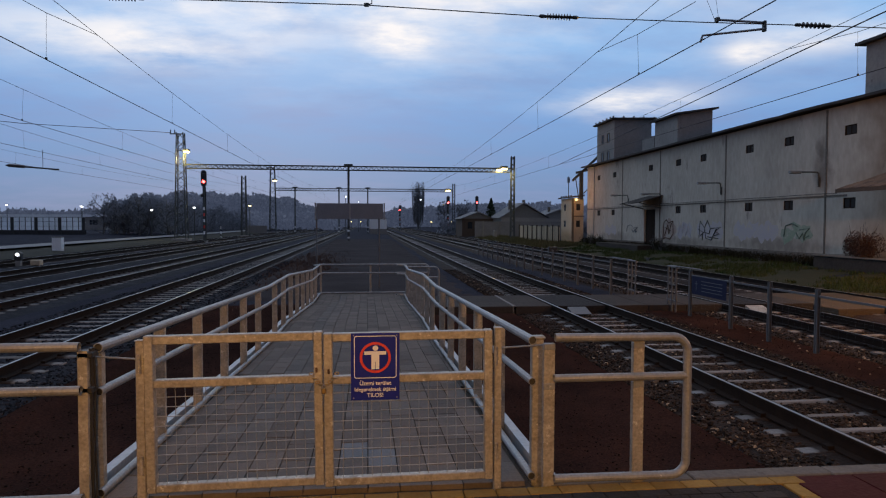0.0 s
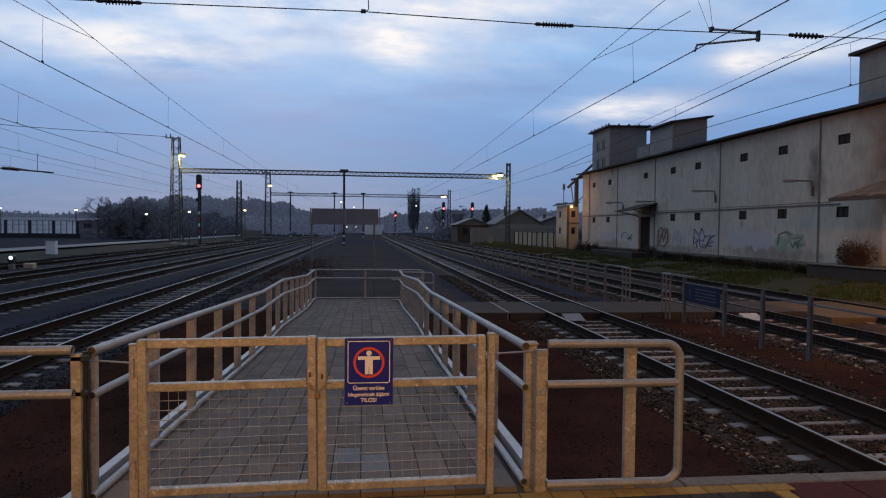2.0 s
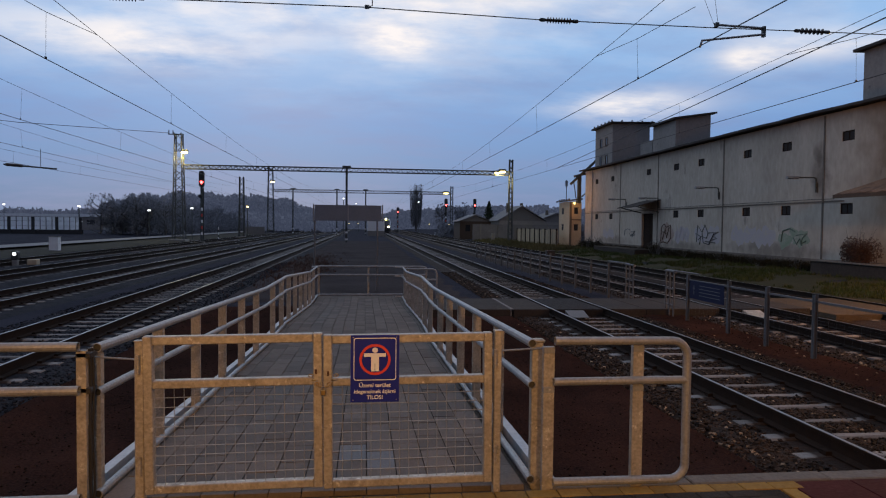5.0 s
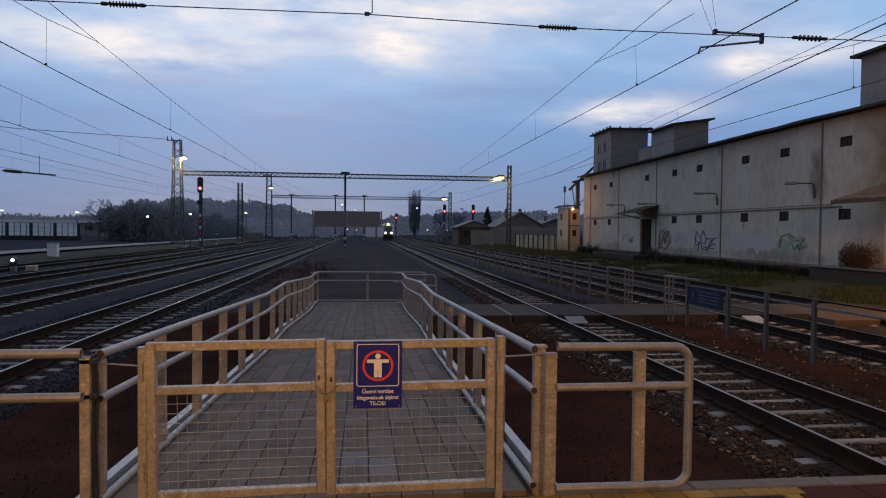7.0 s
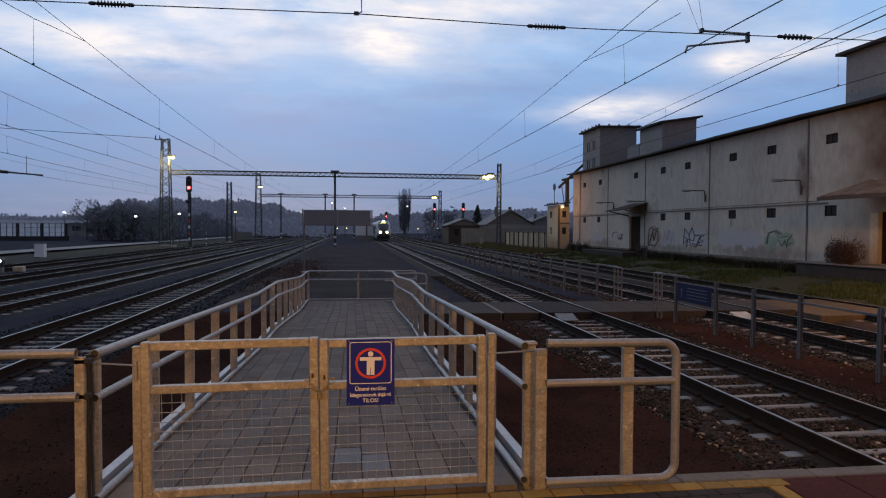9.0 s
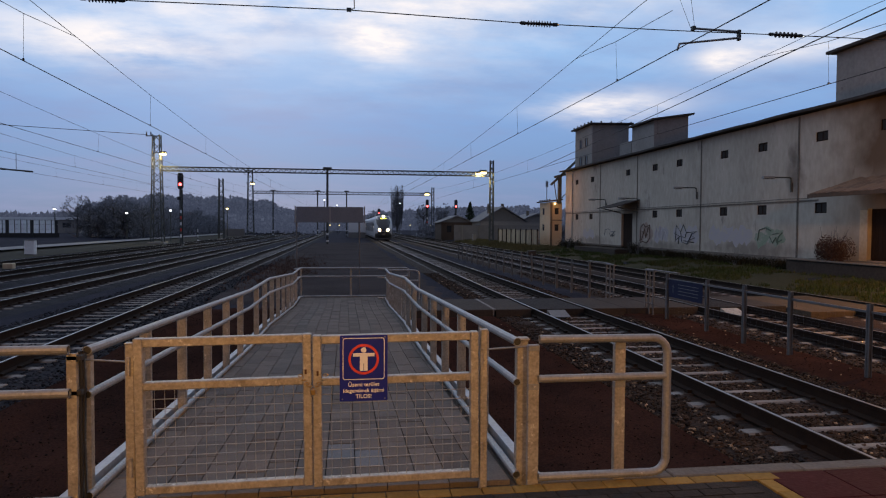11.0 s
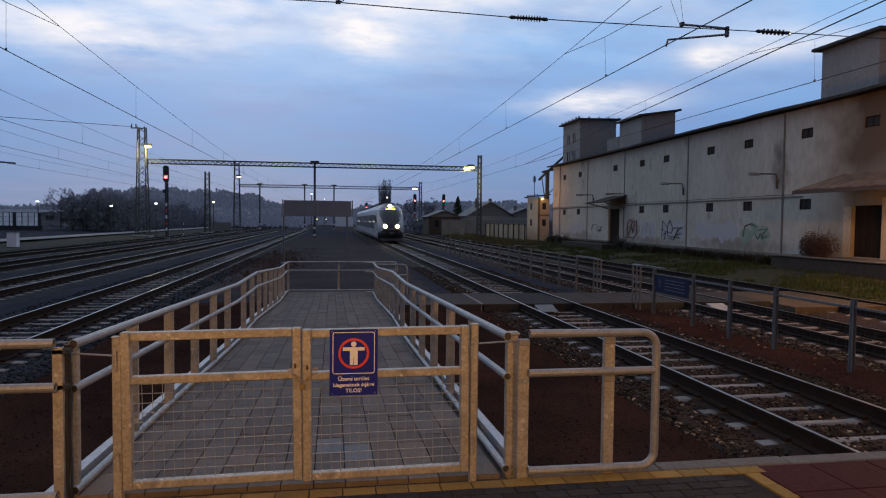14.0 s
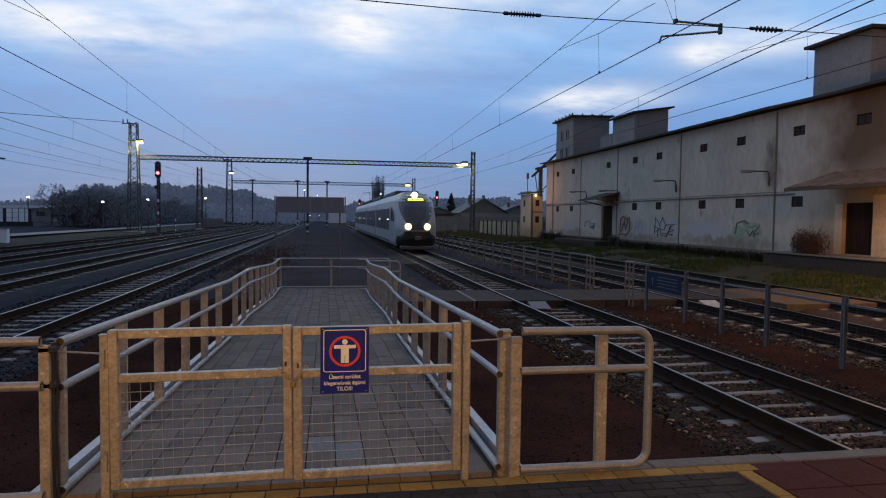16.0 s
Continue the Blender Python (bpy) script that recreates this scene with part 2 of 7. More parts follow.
M = dict(
    ground=mat("ground", (0.0135, 0.0150, 0.0235), (0.040, 0.042, 0.057), 0.5, 0.92, bump=0.9, fine=80, spots=(0.042, 0.043, 0.052), spot_at=0.6, bump_dist=0.05, gloss=0.02),
    ballast=mat("ballast", (0.012, 0.009, 0.008), (0.036, 0.022, 0.017), 1.4, 0.9, bump=1.0, fine=14, spots=(0.05, 0.028, 0.02), spot_at=0.6, bump_dist=0.06, gloss=0.12),
    soil_stone=mat("soil_stone", (0.034, 0.021, 0.016), (0.012, 0.008, 0.006), 5, 0.9, per_piece=0.6, bump=0.3, gloss=0.02),
    stone=mat("stone", (0.050, 0.030, 0.021), (0.012, 0.010, 0.008), 5, 0.85, per_piece=0.9, bump=0.3, gloss=0.12),
    soil=mat("brown_soil", (0.013, 0.0078, 0.0072), (0.056, 0.027, 0.0205), 0.5, 0.95, bump=0.9, fine=80, spots=(0.034, 0.015, 0.010), spot_at=0.6, bump_dist=0.05, gloss=0.0),
    yard_soil=mat("yard_soil", (0.020, 0.0175, 0.0190), (0.060, 0.050, 0.052), 0.35, 0.95, bump=0.9, fine=60, spots=(0.036, 0.026, 0.024), spot_at=0.58, bump_dist=0.05, gloss=0.02),
    # left-hand stone and ballast carry the blue cast of sky light in their colour
    sky_tinted_stone=mat("sky_tinted_stone", (0.040, 0.044, 0.056), (0.012, 0.013, 0.016), 5, 0.85, per_piece=0.8, bump=0.3, gloss=0.05),
    ballast_sky_tinted=mat("sky_tinted_ballast", (0.010, 0.011, 0.015), (0.034, 0.037, 0.046), 1.4, 0.9, bump=1.0, fine=14, spots=(0.026, 0.026, 0.03), spot_at=0.6, bump_dist=0.06, gloss=0.05),
    path=mat("path_concrete", (0.25, 0.25, 0.25), (0.18, 0.18, 0.18), 1.5, 0.9, bump=0.2, gloss=0.1),
    pale_stone=mat("pale_stone", (0.34, 0.25, 0.17), (0.18, 0.125, 0.085), 5, 0.8, per_piece=0.5, gloss=0.2),
    dock=mat("dock_concrete", (0.055, 0.048, 0.042), (0.030, 0.027, 0.024), 0.9, 0.9, bump=0.4, fine=10, gloss=0.15),
    grass_soil=mat("grass_soil", (0.026, 0.030, 0.013), (0.055, 0.046, 0.024), 0.6, 0.95, bump=0.8, fine=20, bump_dist=0.05, gloss=0.12),
    verge_grass=mat("dull_verge_grass", (0.026, 0.028, 0.024), (0.055, 0.050, 0.038), 0.6, 0.95, bump=0.8, fine=20, bump_dist=0.05, gloss=0.05),
    grass=mat("grass", (0.030, 0.060, 0.014), (0.072, 0.070, 0.026), 0.35, 0.8, per_piece=0.45, gloss=0.12),
    concrete=mat("concrete", (0.25, 0.24, 0.225), (0.16, 0.152, 0.145), 6, 0.85, bump=0.35, spots=(0.14, 0.13, 0.12), per_piece=0.18, gloss=0.12),
    sleeper=mat("sleeper", (0.225, 0.215, 0.208), (0.135, 0.127, 0.122), 5, 0.85, bump=0.4, spots=(0.13, 0.11, 0.10), spot_at=0.62, per_piece=0.3, gloss=0.12),
    rail_side=mat("rail_rust", (0.011, 0.008, 0.007), (0.022, 0.014, 0.010), 6, 0.85, metal=0.0, bump=0.3, gloss=0.12),
    rail_top=mat("rail_steel", (0.40, 0.39, 0.39), (0.26, 0.25, 0.245), 9, 0.36, metal=1.0),
    galv=mat("galvanised_steel", (0.30, 0.31, 0.315), (0.185, 0.19, 0.195), 9, 0.46, metal=0.35, bump=0.12, spots=(0.54, 0.54, 0.53), spot_at=0.62),
    galv_flat=mat("galvanised_channel", (0.43, 0.40, 0.345), (0.20, 0.182, 0.152), 9, 0.5, metal=0.35, bump=0.15, spots=(0.60, 0.575, 0.53), spot_at=0.59),
    zinc_light=mat("zinc_kick_plate", (0.40, 0.42, 0.44), (0.30, 0.31, 0.33), 5, 0.5, metal=0.3, bump=0.1),
    galv_dark=mat("weathered_fence_steel", (0.135, 0.142, 0.152), (0.085, 0.09, 0.096), 6, 0.6, metal=0.3, bump=0.1),
    wire=mat("fence_wire", (0.47, 0.47, 0.455), (0.31, 0.31, 0.30), 30, 0.5, metal=0.6),
    rust=mat("rusty_iron", (0.12, 0.06, 0.03), (0.05, 0.03, 0.02), 30, 0.8, metal=0.3, bump=0.3),
    brass=mat("brass_lock", (0.45, 0.30, 0.12), (0.28, 0.19, 0.08), 30, 0.4, metal=0.9),
    dark=mat("unlit_inside", (0.012, 0.011, 0.011), (0.02, 0.018, 0.017), 6, 0.9),
    paver=mat("paver", (0.135, 0.115, 0.102), (0.095, 0.082, 0.074), 9, 0.85, bump=0.35, spots=(0.135, 0.122, 0.11), spot_at=0.62, per_piece=0.2, gloss=0.12),
    kerb_stone=mat("kerb_concrete", (0.14, 0.13, 0.12), (0.09, 0.085, 0.08), 6, 0.88, bump=0.4, spots=(0.09, 0.08, 0.07), spot_at=0.6, per_piece=0.2, gloss=0.1),
    asphalt=mat("asphalt", (0.013, 0.013, 0.015), (0.028, 0.026, 0.027), 14, 0.85, bump=0.9, fine=60, bump_dist=0.012, gloss=0.12),
    yellow=mat("yellow_tactile", (0.26, 0.16, 0.04), (0.19, 0.11, 0.03), 7, 0.75, bump=0.2, spots=(0.13, 0.09, 0.04), per_piece=0.15, gloss=0.1),
    dark_paver=mat("dark_platform_paver", (0.026, 0.0225, 0.021), (0.014, 0.0125, 0.012), 16, 0.8, bump=0.4, per_piece=0.35, gloss=0.15),
    red=mat("red_paver", (0.048, 0.009, 0.012), (0.032, 0.006, 0.008), 6, 0.85, bump=0.3, per_piece=0.15, gloss=0.1),
    plaster=mat("stained_plaster", (0.47, 0.43, 0.36), (0.33, 0.30, 0.248), 0.42, 0.92, bump=0.3, fine=11, spots=(0.235, 0.21, 0.18), spot_at=0.60, stretch=(1, 1, 0.45)),
    slab=mat("crossing_slab", (0.052, 0.045, 0.041), (0.034, 0.030, 0.028), 1.2, 0.9, bump=0.4, fine=12, spots=(0.06, 0.05, 0.045), gloss=0.1),
    sandy_slab=mat("sandy_slab", (0.105, 0.080, 0.056), (0.062, 0.048, 0.035), 1.0, 0.92, bump=0.4, fine=12, spots=(0.045, 0.035, 0.028), spot_at=0.58, gloss=0.05),
    joint=mat("sandy_joint", (0.098, 0.085, 0.075), (0.07, 0.061, 0.054), 9, 0.95, gloss=0.05),
    paver_blue=mat("blue_grey_paver", (0.088, 0.088, 0.096), (0.068, 0.070, 0.078), 9, 0.6, bump=0.35, per_piece=0.15, gloss=0.3),
    plaster_low=mat("grimy_plaster", (0.165, 0.143, 0.118), (0.085, 0.074, 0.061), 0.8, 0.95, bump=0.4, fine=9, spots=(0.13, 0.12, 0.115), spot_at=0.58),
    plaster_yellow=mat("ochre_plaster", (0.54, 0.44, 0.31), (0.42, 0.33, 0.22), 0.9, 0.92, bump=0.3, fine=8, spots=(0.28, 0.12, 0.06), spot_at=0.62),
    tower=mat("tower_render", (0.27, 0.255, 0.24), (0.19, 0.18, 0.17), 0.6, 0.92, bump=0.3, fine=9, spots=(0.14, 0.13, 0.12)),
    roof=mat("roof_felt", (0.035, 0.033, 0.033), (0.06, 0.055, 0.052), 1.5, 0.8, bump=0.3, gloss=0.12),
    tile=mat("roof_tile", (0.17, 0.10, 0.06), (0.11, 0.07, 0.045), 3, 0.85, bump=0.4, per_piece=0.25),
    dark_timber=mat("dark_door_timber", (0.034, 0.022, 0.016), (0.016, 0.011, 0.009), 3, 0.85, bump=0.4, stretch=(4, 4, 0.5), per_piece=0.25, gloss=0.1),
    timber=mat("old_timber", (0.085, 0.055, 0.035), (0.05, 0.034, 0.024), 3, 0.85, bump=0.4, stretch=(4, 4, 0.5), per_piece=0.25),
    board_wood=mat("pale_fence_board", (0.42, 0.35, 0.24), (0.28, 0.23, 0.16), 3, 0.85, bump=0.3, per_piece=0.25),
    mast=mat("mast_steel", (0.085, 0.095, 0.09), (0.05, 0.052, 0.05), 3, 0.6, metal=0.4, bump=0.1),
    wire_dark=mat("catenary_copper", (0.03, 0.028, 0.03), (0.05, 0.045, 0.042), 5, 0.6, metal=0.4),
    porcelain=mat("brown_porcelain", (0.035, 0.028, 0.028), (0.055, 0.04, 0.035), 5, 0.3),
    navy=mat("navy_enamel", (0.008, 0.016, 0.20), (0.010, 0.020, 0.23), 14, 0.45, spots=(0.02, 0.03, 0.22), spot_at=0.7, gloss=0.2),
    # darker navy and greyed print paint the notice board as unlit
    navy_dark=mat("unlit_navy_board", (0.008, 0.012, 0.04), (0.012, 0.016, 0.05), 8, 0.6, gloss=0.15),
    notice_grey=mat("grey_print", (0.12, 0.13, 0.15), (0.09, 0.10, 0.11), 8, 0.7),
    paint_blue=mat("faded_blue_spray", (0.345, 0.34, 0.385), (0.385, 0.36, 0.335), 1.5, 0.9, spots=(0.40, 0.37, 0.32), spot_at=0.55),
    paint_pale=mat("pale_spray", (0.44, 0.43, 0.43), (0.36, 0.35, 0.35), 3, 0.9),
    paint_green=mat("faded_green_spray", (0.15, 0.25, 0.16), (0.32, 0.33, 0.28), 1.5, 0.9, spots=(0.40, 0.37, 0.32), spot_at=0.55),
    paint_dark_green=mat("dark_green_spray", (0.07, 0.12, 0.09), (0.13, 0.17, 0.14), 3, 0.9),
    paint_red=mat("faded_red_spray", (0.29, 0.20, 0.165), (0.36, 0.31, 0.265), 1.5, 0.9, spots=(0.40, 0.37, 0.32), spot_at=0.55),
    white=mat("white_enamel", (0.78, 0.78, 0.78), (0.68, 0.68, 0.67), 12, 0.45),
    signred=mat("red_enamel", (0.62, 0.045, 0.035), (0.52, 0.04, 0.03), 12, 0.45),
    grey_board=mat("grey_board", (0.155, 0.18, 0.215), (0.12, 0.14, 0.17), 3, 0.6, bump=0.1),
    black=mat("black_paint", (0.014, 0.014, 0.015), (0.022, 0.022, 0.022), 8, 0.5),
    panel_clear=mat("milky_panel", (0.80, 0.82, 0.84), (0.70, 0.72, 0.75), 0.8, 0.6, per_piece=0.1),
    panel=mat("noise_panel", (0.78, 0.80, 0.82), (0.66, 0.68, 0.70), 0.8, 0.5, per_piece=0.12),
    bark=mat("bark", (0.085, 0.085, 0.088), (0.125, 0.122, 0.12), 4, 0.95, bump=0.5, gloss=0.12),
    # twig tones below are paled for distance haze
    leaf=mat("bare_twig", (0.165, 0.185, 0.22), (0.205, 0.215, 0.235), 0.7, 0.85, per_piece=0.1, gloss=0.05),
    leaf_far_haze=mat("far_wood_haze", (0.12, 0.12, 0.12), (0.16, 0.155, 0.15), 0.05, 0.9, per_piece=0.35, gloss=0.12),
    conifer=mat("conifer", (0.02, 0.032, 0.02), (0.035, 0.05, 0.03), 1, 0.85, per_piece=0.4, gloss=0.12),
    dry_grass=mat("dry_grass", (0.13, 0.11, 0.055), (0.075, 0.075, 0.03), 0.5, 0.85, per_piece=0.4, gloss=0.1),
    dark_weeds=mat("dark_weeds", (0.020, 0.023, 0.014), (0.042, 0.034, 0.020), 1.5, 0.9, per_piece=0.5, gloss=0.05),
    bush_red=mat("rusty_bush", (0.075, 0.032, 0.018), (0.042, 0.022, 0.014), 2, 0.85, per_piece=0.4),
    train_white=mat("train_white", (0.38, 0.38, 0.385), (0.29, 0.29, 0.30), 0.6, 0.32, spots=(0.45, 0.44, 0.43), spot_at=0.68),
    train_grey=mat("train_grey", (0.07, 0.07, 0.075), (0.045, 0.045, 0.05), 1.5, 0.6),
    windscreen=mat("tinted_windscreen", (0.055, 0.055, 0.062), (0.04, 0.04, 0.046), 1.2, 0.16, rough_var=0.05),
    glass=mat("dark_glass", (0.015, 0.017, 0.02), (0.022, 0.022, 0.026), 2, 0.08, rough_var=0.03),
    lamp_warm=glowing("lamp_warm", (1.0, 0.80, 0.34), 4.0),
    lamp_cool=glowing("lamp_cool", (0.85, 0.93, 1.0), 3.0),
    head=glowing("headlight", (1.0, 0.78, 0.40), 110.0),
    halo=glowing("headlight_halo", (1.0, 0.66, 0.26), 2.4),
    train_side=mat("train_side_glass", (0.045, 0.036, 0.042), (0.03, 0.025, 0.03), 1.2, 0.35, gloss=0.25),
    roof_grey=mat("grey_roof_sheet", (0.22, 0.215, 0.215), (0.15, 0.148, 0.148), 1.2, 0.8, bump=0.3, gloss=0.12),
    signal_red=glowing("signal_red", (1.0, 0.05, 0.05), 14.0),
    display=glowing("amber_display", (0.85, 0.95, 0.08), 2.2),
    cabin=glowing("cabin_light", (1.0, 0.93, 0.82), 2.0),
)

# a faint bluish glow paints distance haze into the far woods
far_b = M["leaf_far_haze"].node_tree.nodes["Principled BSDF"]
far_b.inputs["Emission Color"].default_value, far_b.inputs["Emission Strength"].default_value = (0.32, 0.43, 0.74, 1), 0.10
clear_b = M["panel_clear"].node_tree.nodes["Principled BSDF"]
clear_b.inputs["Transmission Weight"].default_value = 0.7
# rust and painted shade from the rails on the sleepers, either side of each rail seat
sn, sl_ = M["sleeper"].node_tree.nodes, M["sleeper"].node_tree.links
sb = sn["Principled BSDF"]
s_old = sb.inputs["Base Color"].links[0].from_socket
s_tc, s_xyz = sn.new("ShaderNodeTexCoord"), sn.new("ShaderNodeSeparateXYZ")
sl_.new(s_tc.outputs["Object"], s_xyz.inputs[0])
s_noise = sn.new("ShaderNodeTexNoise")
s_noise.inputs["Scale"].default_value = 9.0
sl_.new(s_tc.outputs["Object"], s_noise.inputs["Vector"])
prev = s_xyz.outputs[0]
for op, val in (("ABSOLUTE", 0.0), ("SUBTRACT", 0.77), ("ABSOLUTE", 0.0)):
    s_m = sn.new("ShaderNodeMath")
    s_m.operation = op
    s_m.inputs[1].default_value = val
    sl_.new(prev, s_m.inputs[0])
    prev = s_m.outputs[0]
s_m = sn.new("ShaderNodeMath")
s_m.operation = "MULTIPLY_ADD"
s_m.inputs[1].default_value = 0.12
sl_.new(s_noise.outputs[0], s_m.inputs[0])
sl_.new(prev, s_m.inputs[2])
s_map = sn.new("ShaderNodeMapRange")
s_map.inputs[1].default_value, s_map.inputs[2].default_value = 0.25, 0.31
s_map.inputs[3].default_value, s_map.inputs[4].default_value = 0.9, 0.0
sl_.new(s_m.outputs[0], s_map.inputs[0])
s_mix = sn.new("ShaderNodeMix")
s_mix.data_type = "RGBA"
s_mix.inputs[7].default_value = (0.022, 0.014, 0.011, 1)
sl_.new(s_map.outputs[0], s_mix.inputs[0])
sl_.new(s_old, s_mix.inputs[6])
sl_.new(s_mix.outputs[2], sb.inputs["Base Color"])
def blot(m, y, z, wide, tall, amount, colour):
    """A grimy stain with a ragged outline, centred on a spot of the wall."""
    n, l = m.node_tree.nodes, m.node_tree.links
    bsdf = n["Principled BSDF"]
    old = bsdf.inputs["Base Color"].links[0].from_socket
    tc, xyz, nz = n.new("ShaderNodeTexCoord"), n.new("ShaderNodeSeparateXYZ"), n.new("ShaderNodeTexNoise")
    nz.inputs["Scale"].default_value, nz.inputs["Detail"].default_value = 1.6, 7
    l.new(tc.outputs["Object"], xyz.inputs[0])
    l.new(tc.outputs["Object"], nz.inputs["Vector"])

    def op(kind, a, b, c=0.0):
        q = n.new("ShaderNodeMath")
        q.operation = kind
        for i, v in enumerate((a, b, c)):
            if isinstance(v, (int, float)):
                q.inputs[i].default_value = v
            else:
                l.new(v, q.inputs[i])
        return q.outputs[0]
    ey = op("POWER", op("DIVIDE", op("SUBTRACT", xyz.outputs[1], y), wide), 2.0)
    ez = op("POWER", op("DIVIDE", op("SUBTRACT", xyz.outputs[2], z), tall), 2.0)
    far = op("ADD", op("ADD", ey, ez), op("MULTIPLY_ADD", nz.outputs[0], 2.6, -1.3))
    mr = n.new("ShaderNodeMapRange")
    mr.inputs[1].default_value, mr.inputs[2].default_value, mr.inputs[3].default_value, mr.inputs[4].default_value = 0.0, 1.3, amount, 0.0
    l.new(far, mr.inputs[0])
    mx = n.new("ShaderNodeMix")
    mx.data_type = "RGBA"
    mx.inputs[7].default_value = (*colour, 1)
    l.new(mr.outputs[0], mx.inputs[0])
    l.new(old, mx.inputs[6])
    l.new(mx.outputs[2], bsdf.inputs["Base Color"])


for y, z, wide, tall, amount in ((30.3, 4.9, 0.75, 1.1, 0.75), (30.4, 6.0, 0.45, 0.5, 0.6), (49.6, 3.7, 1.3, 1.0, 0.6), (34.0, 1.0, 4.5, 0.55, 0.65), (57.5, 1.0, 4.0, 0.45, 0.5), (44.0, 0.9, 4.5, 0.4, 0.6)):
    blot(M["plaster"], y, z, wide, tall, amount, (0.115, 0.095, 0.078))
soot_and_shade(M["plaster"], 25.4, 28.2, (0.105, 0.068, 0.040))


# ---- mesh helpers ----
def part(name, bm, material, parent=None, label="", smooth=False, bevel=0.0):
    me = bpy.data.meshes.new(name)
    if bevel:
        bmesh.ops.bevel(bm, geom=bm.edges[:], offset=bevel, segments=1, affect="EDGES", clamp_overlap=True)
    bm.to_mesh(me)
    bm.free()
    if smooth:
        for p in me.polygons:
            p.use_smooth = True
    me.materials.append(M[material])
    ob = new(name, me)
    if parent:
        ob.parent = parent
    if label:
        tagged(ob, label)
    return ob


def thing(name, label, category, at=(0, 0, 0), group="", kind="", turn=0):
    ob = new(name)
    ob.empty_display_size = 0.2
    ob.matrix_basis = pose(*at, 0, 0, turn)
    return tagged(ob, label, category, group, kind)


def shared(name, mesh, parent, at, turn=0.0, scale=(1, 1, 1)):
    ob = new(name, mesh)
    ob.parent = parent
    ob.matrix_basis = pose(*at, 0, 0, turn) @ Matrix.Diagonal((*scale, 1))
    return ob


def box(bm, x0, x1, y0, y1, z0, z1):
    v = [bm.verts.new((x, y, z)) for z in (z0, z1) for y in (y0, y1) for x in (x0, x1)]
    for f in ((0, 2, 3, 1), (4, 5, 7, 6), (0, 1, 5, 4), (2, 6, 7, 3), (0, 4, 6, 2), (1, 3, 7, 5)):
        bm.faces.new([v[i] for i in f])
    return bm


def B(*args):
    return box(bmesh.new(), *args)


def bar(bm, a, b, w, d=None):
    """A square bar from a to b."""
    a, b = Vector(a), Vector(b)
    d = d or w
    t = (b - a).normalized()
    s = t.cross(Vector((0, 0, 1)))
    s = s.normalized() if s.length > 1e-4 else Vector((1, 0, 0))
    n = s.cross(t)
    c = [s * (w / 2 * i) + n * (d / 2 * j) for i, j in ((-1, -1), (1, -1), (1, 1), (-1, 1))]
    lo, hi = [bm.verts.new(a + q) for q in c], [bm.verts.new(b + q) for q in c]
    for i in range(4):
        bm.faces.new((lo[i], lo[(i + 1) % 4], hi[(i + 1) % 4], hi[i]))
    bm.faces.new(lo[::-1])
    bm.faces.new(hi)
    return bm


def tube(bm, pts, r, seg=8, hollow=False):
    """A round tube along a line of points; hollow ends open into the pipe."""
    pts = [Vector(p) for p in pts]
    rings = []
    up = None
    for i, p in enumerate(pts):
        t = ((pts[min(i + 1, len(pts) - 1)] - p).normalized() + (p - pts[max(i - 1, 0)]).normalized()).normalized()
        if up is None:
            up = Vector((0, 0, 1)) if abs(t.z) < 0.9 else Vector((0, 1, 0))
        s = t.cross(up).normalized()
        up = s.cross(t).normalized()
        rr = r[i] if isinstance(r, (list, tuple)) else r
        rings.append([bm.verts.new(p + (s * math.cos(k * 2 * math.pi / seg) + up * math.sin(k * 2 * math.pi / seg)) * rr) for k in range(seg)])
    for a, b in zip(rings, rings[1:]):
        for k in range(seg):
            bm.faces.new((a[k], a[(k + 1) % seg], b[(k + 1) % seg], b[k]))
    for ring, q, inward in ((rings[0], pts[0], pts[1]), (rings[-1], pts[-1], pts[-2])):
        if hollow:
            d = (inward - q).normalized() * 0.45
            rim = [bm.verts.new(q + (x.co - q) * 0.86) for x in ring]
            deep = [bm.verts.new(q + (x.co - q) * 0.86 + d) for x in ring]
            for k in range(seg):
                j = (k + 1) % seg
                bm.faces.new((ring[k], ring[j], rim[j], rim[k]))
                bm.faces.new((rim[k], rim[j], deep[j], deep[k]))
            bm.faces.new(deep)
        else:
            bm.faces.new(ring)
    return bm


def arc(cx, cz, r, a0, a1, n, y=0.0):
    return [(cx + r * math.cos(math.radians(a0 + (a1 - a0) * i / n)), y, cz + r * math.sin(math.radians(a0 + (a1 - a0) * i / n))) for i in range(n + 1)]


def disc(bm, c, r, axis="y", depth=0.004, seg=24, inner=0.0):
    """A disc or ring facing along -axis, of some depth."""
    cx, cy, cz = c
    lo, hi, li, hi_i = [], [], [], []
    for k in range(seg):
        a = 2 * math.pi * k / seg
        p, q = math.cos(a), math.sin(a)
        for lst, rr, d in ((lo, r, 0), (hi, r, depth), (li, inner, 0), (hi_i, inner, depth)):
            if (lst is li or lst is hi_i) and not inner:
                continue
            lst.append(bm.verts.new((cx + p * rr, cy + d, cz + q * rr) if axis == "y" else (cx + p * rr, cy + q * rr, cz + d)))
    for k in range(seg):
        j = (k + 1) % seg
        bm.faces.new((lo[k], lo[j], hi[j], hi[k]))
        if inner:
            bm.faces.new((lo[k], lo[j], li[j], li[k]))
            bm.faces.new((hi[k], hi[j], hi_i[j], hi_i[k]))
    if not inner:
        bm.faces.new(lo)
        bm.faces.new(hi)
    return bm


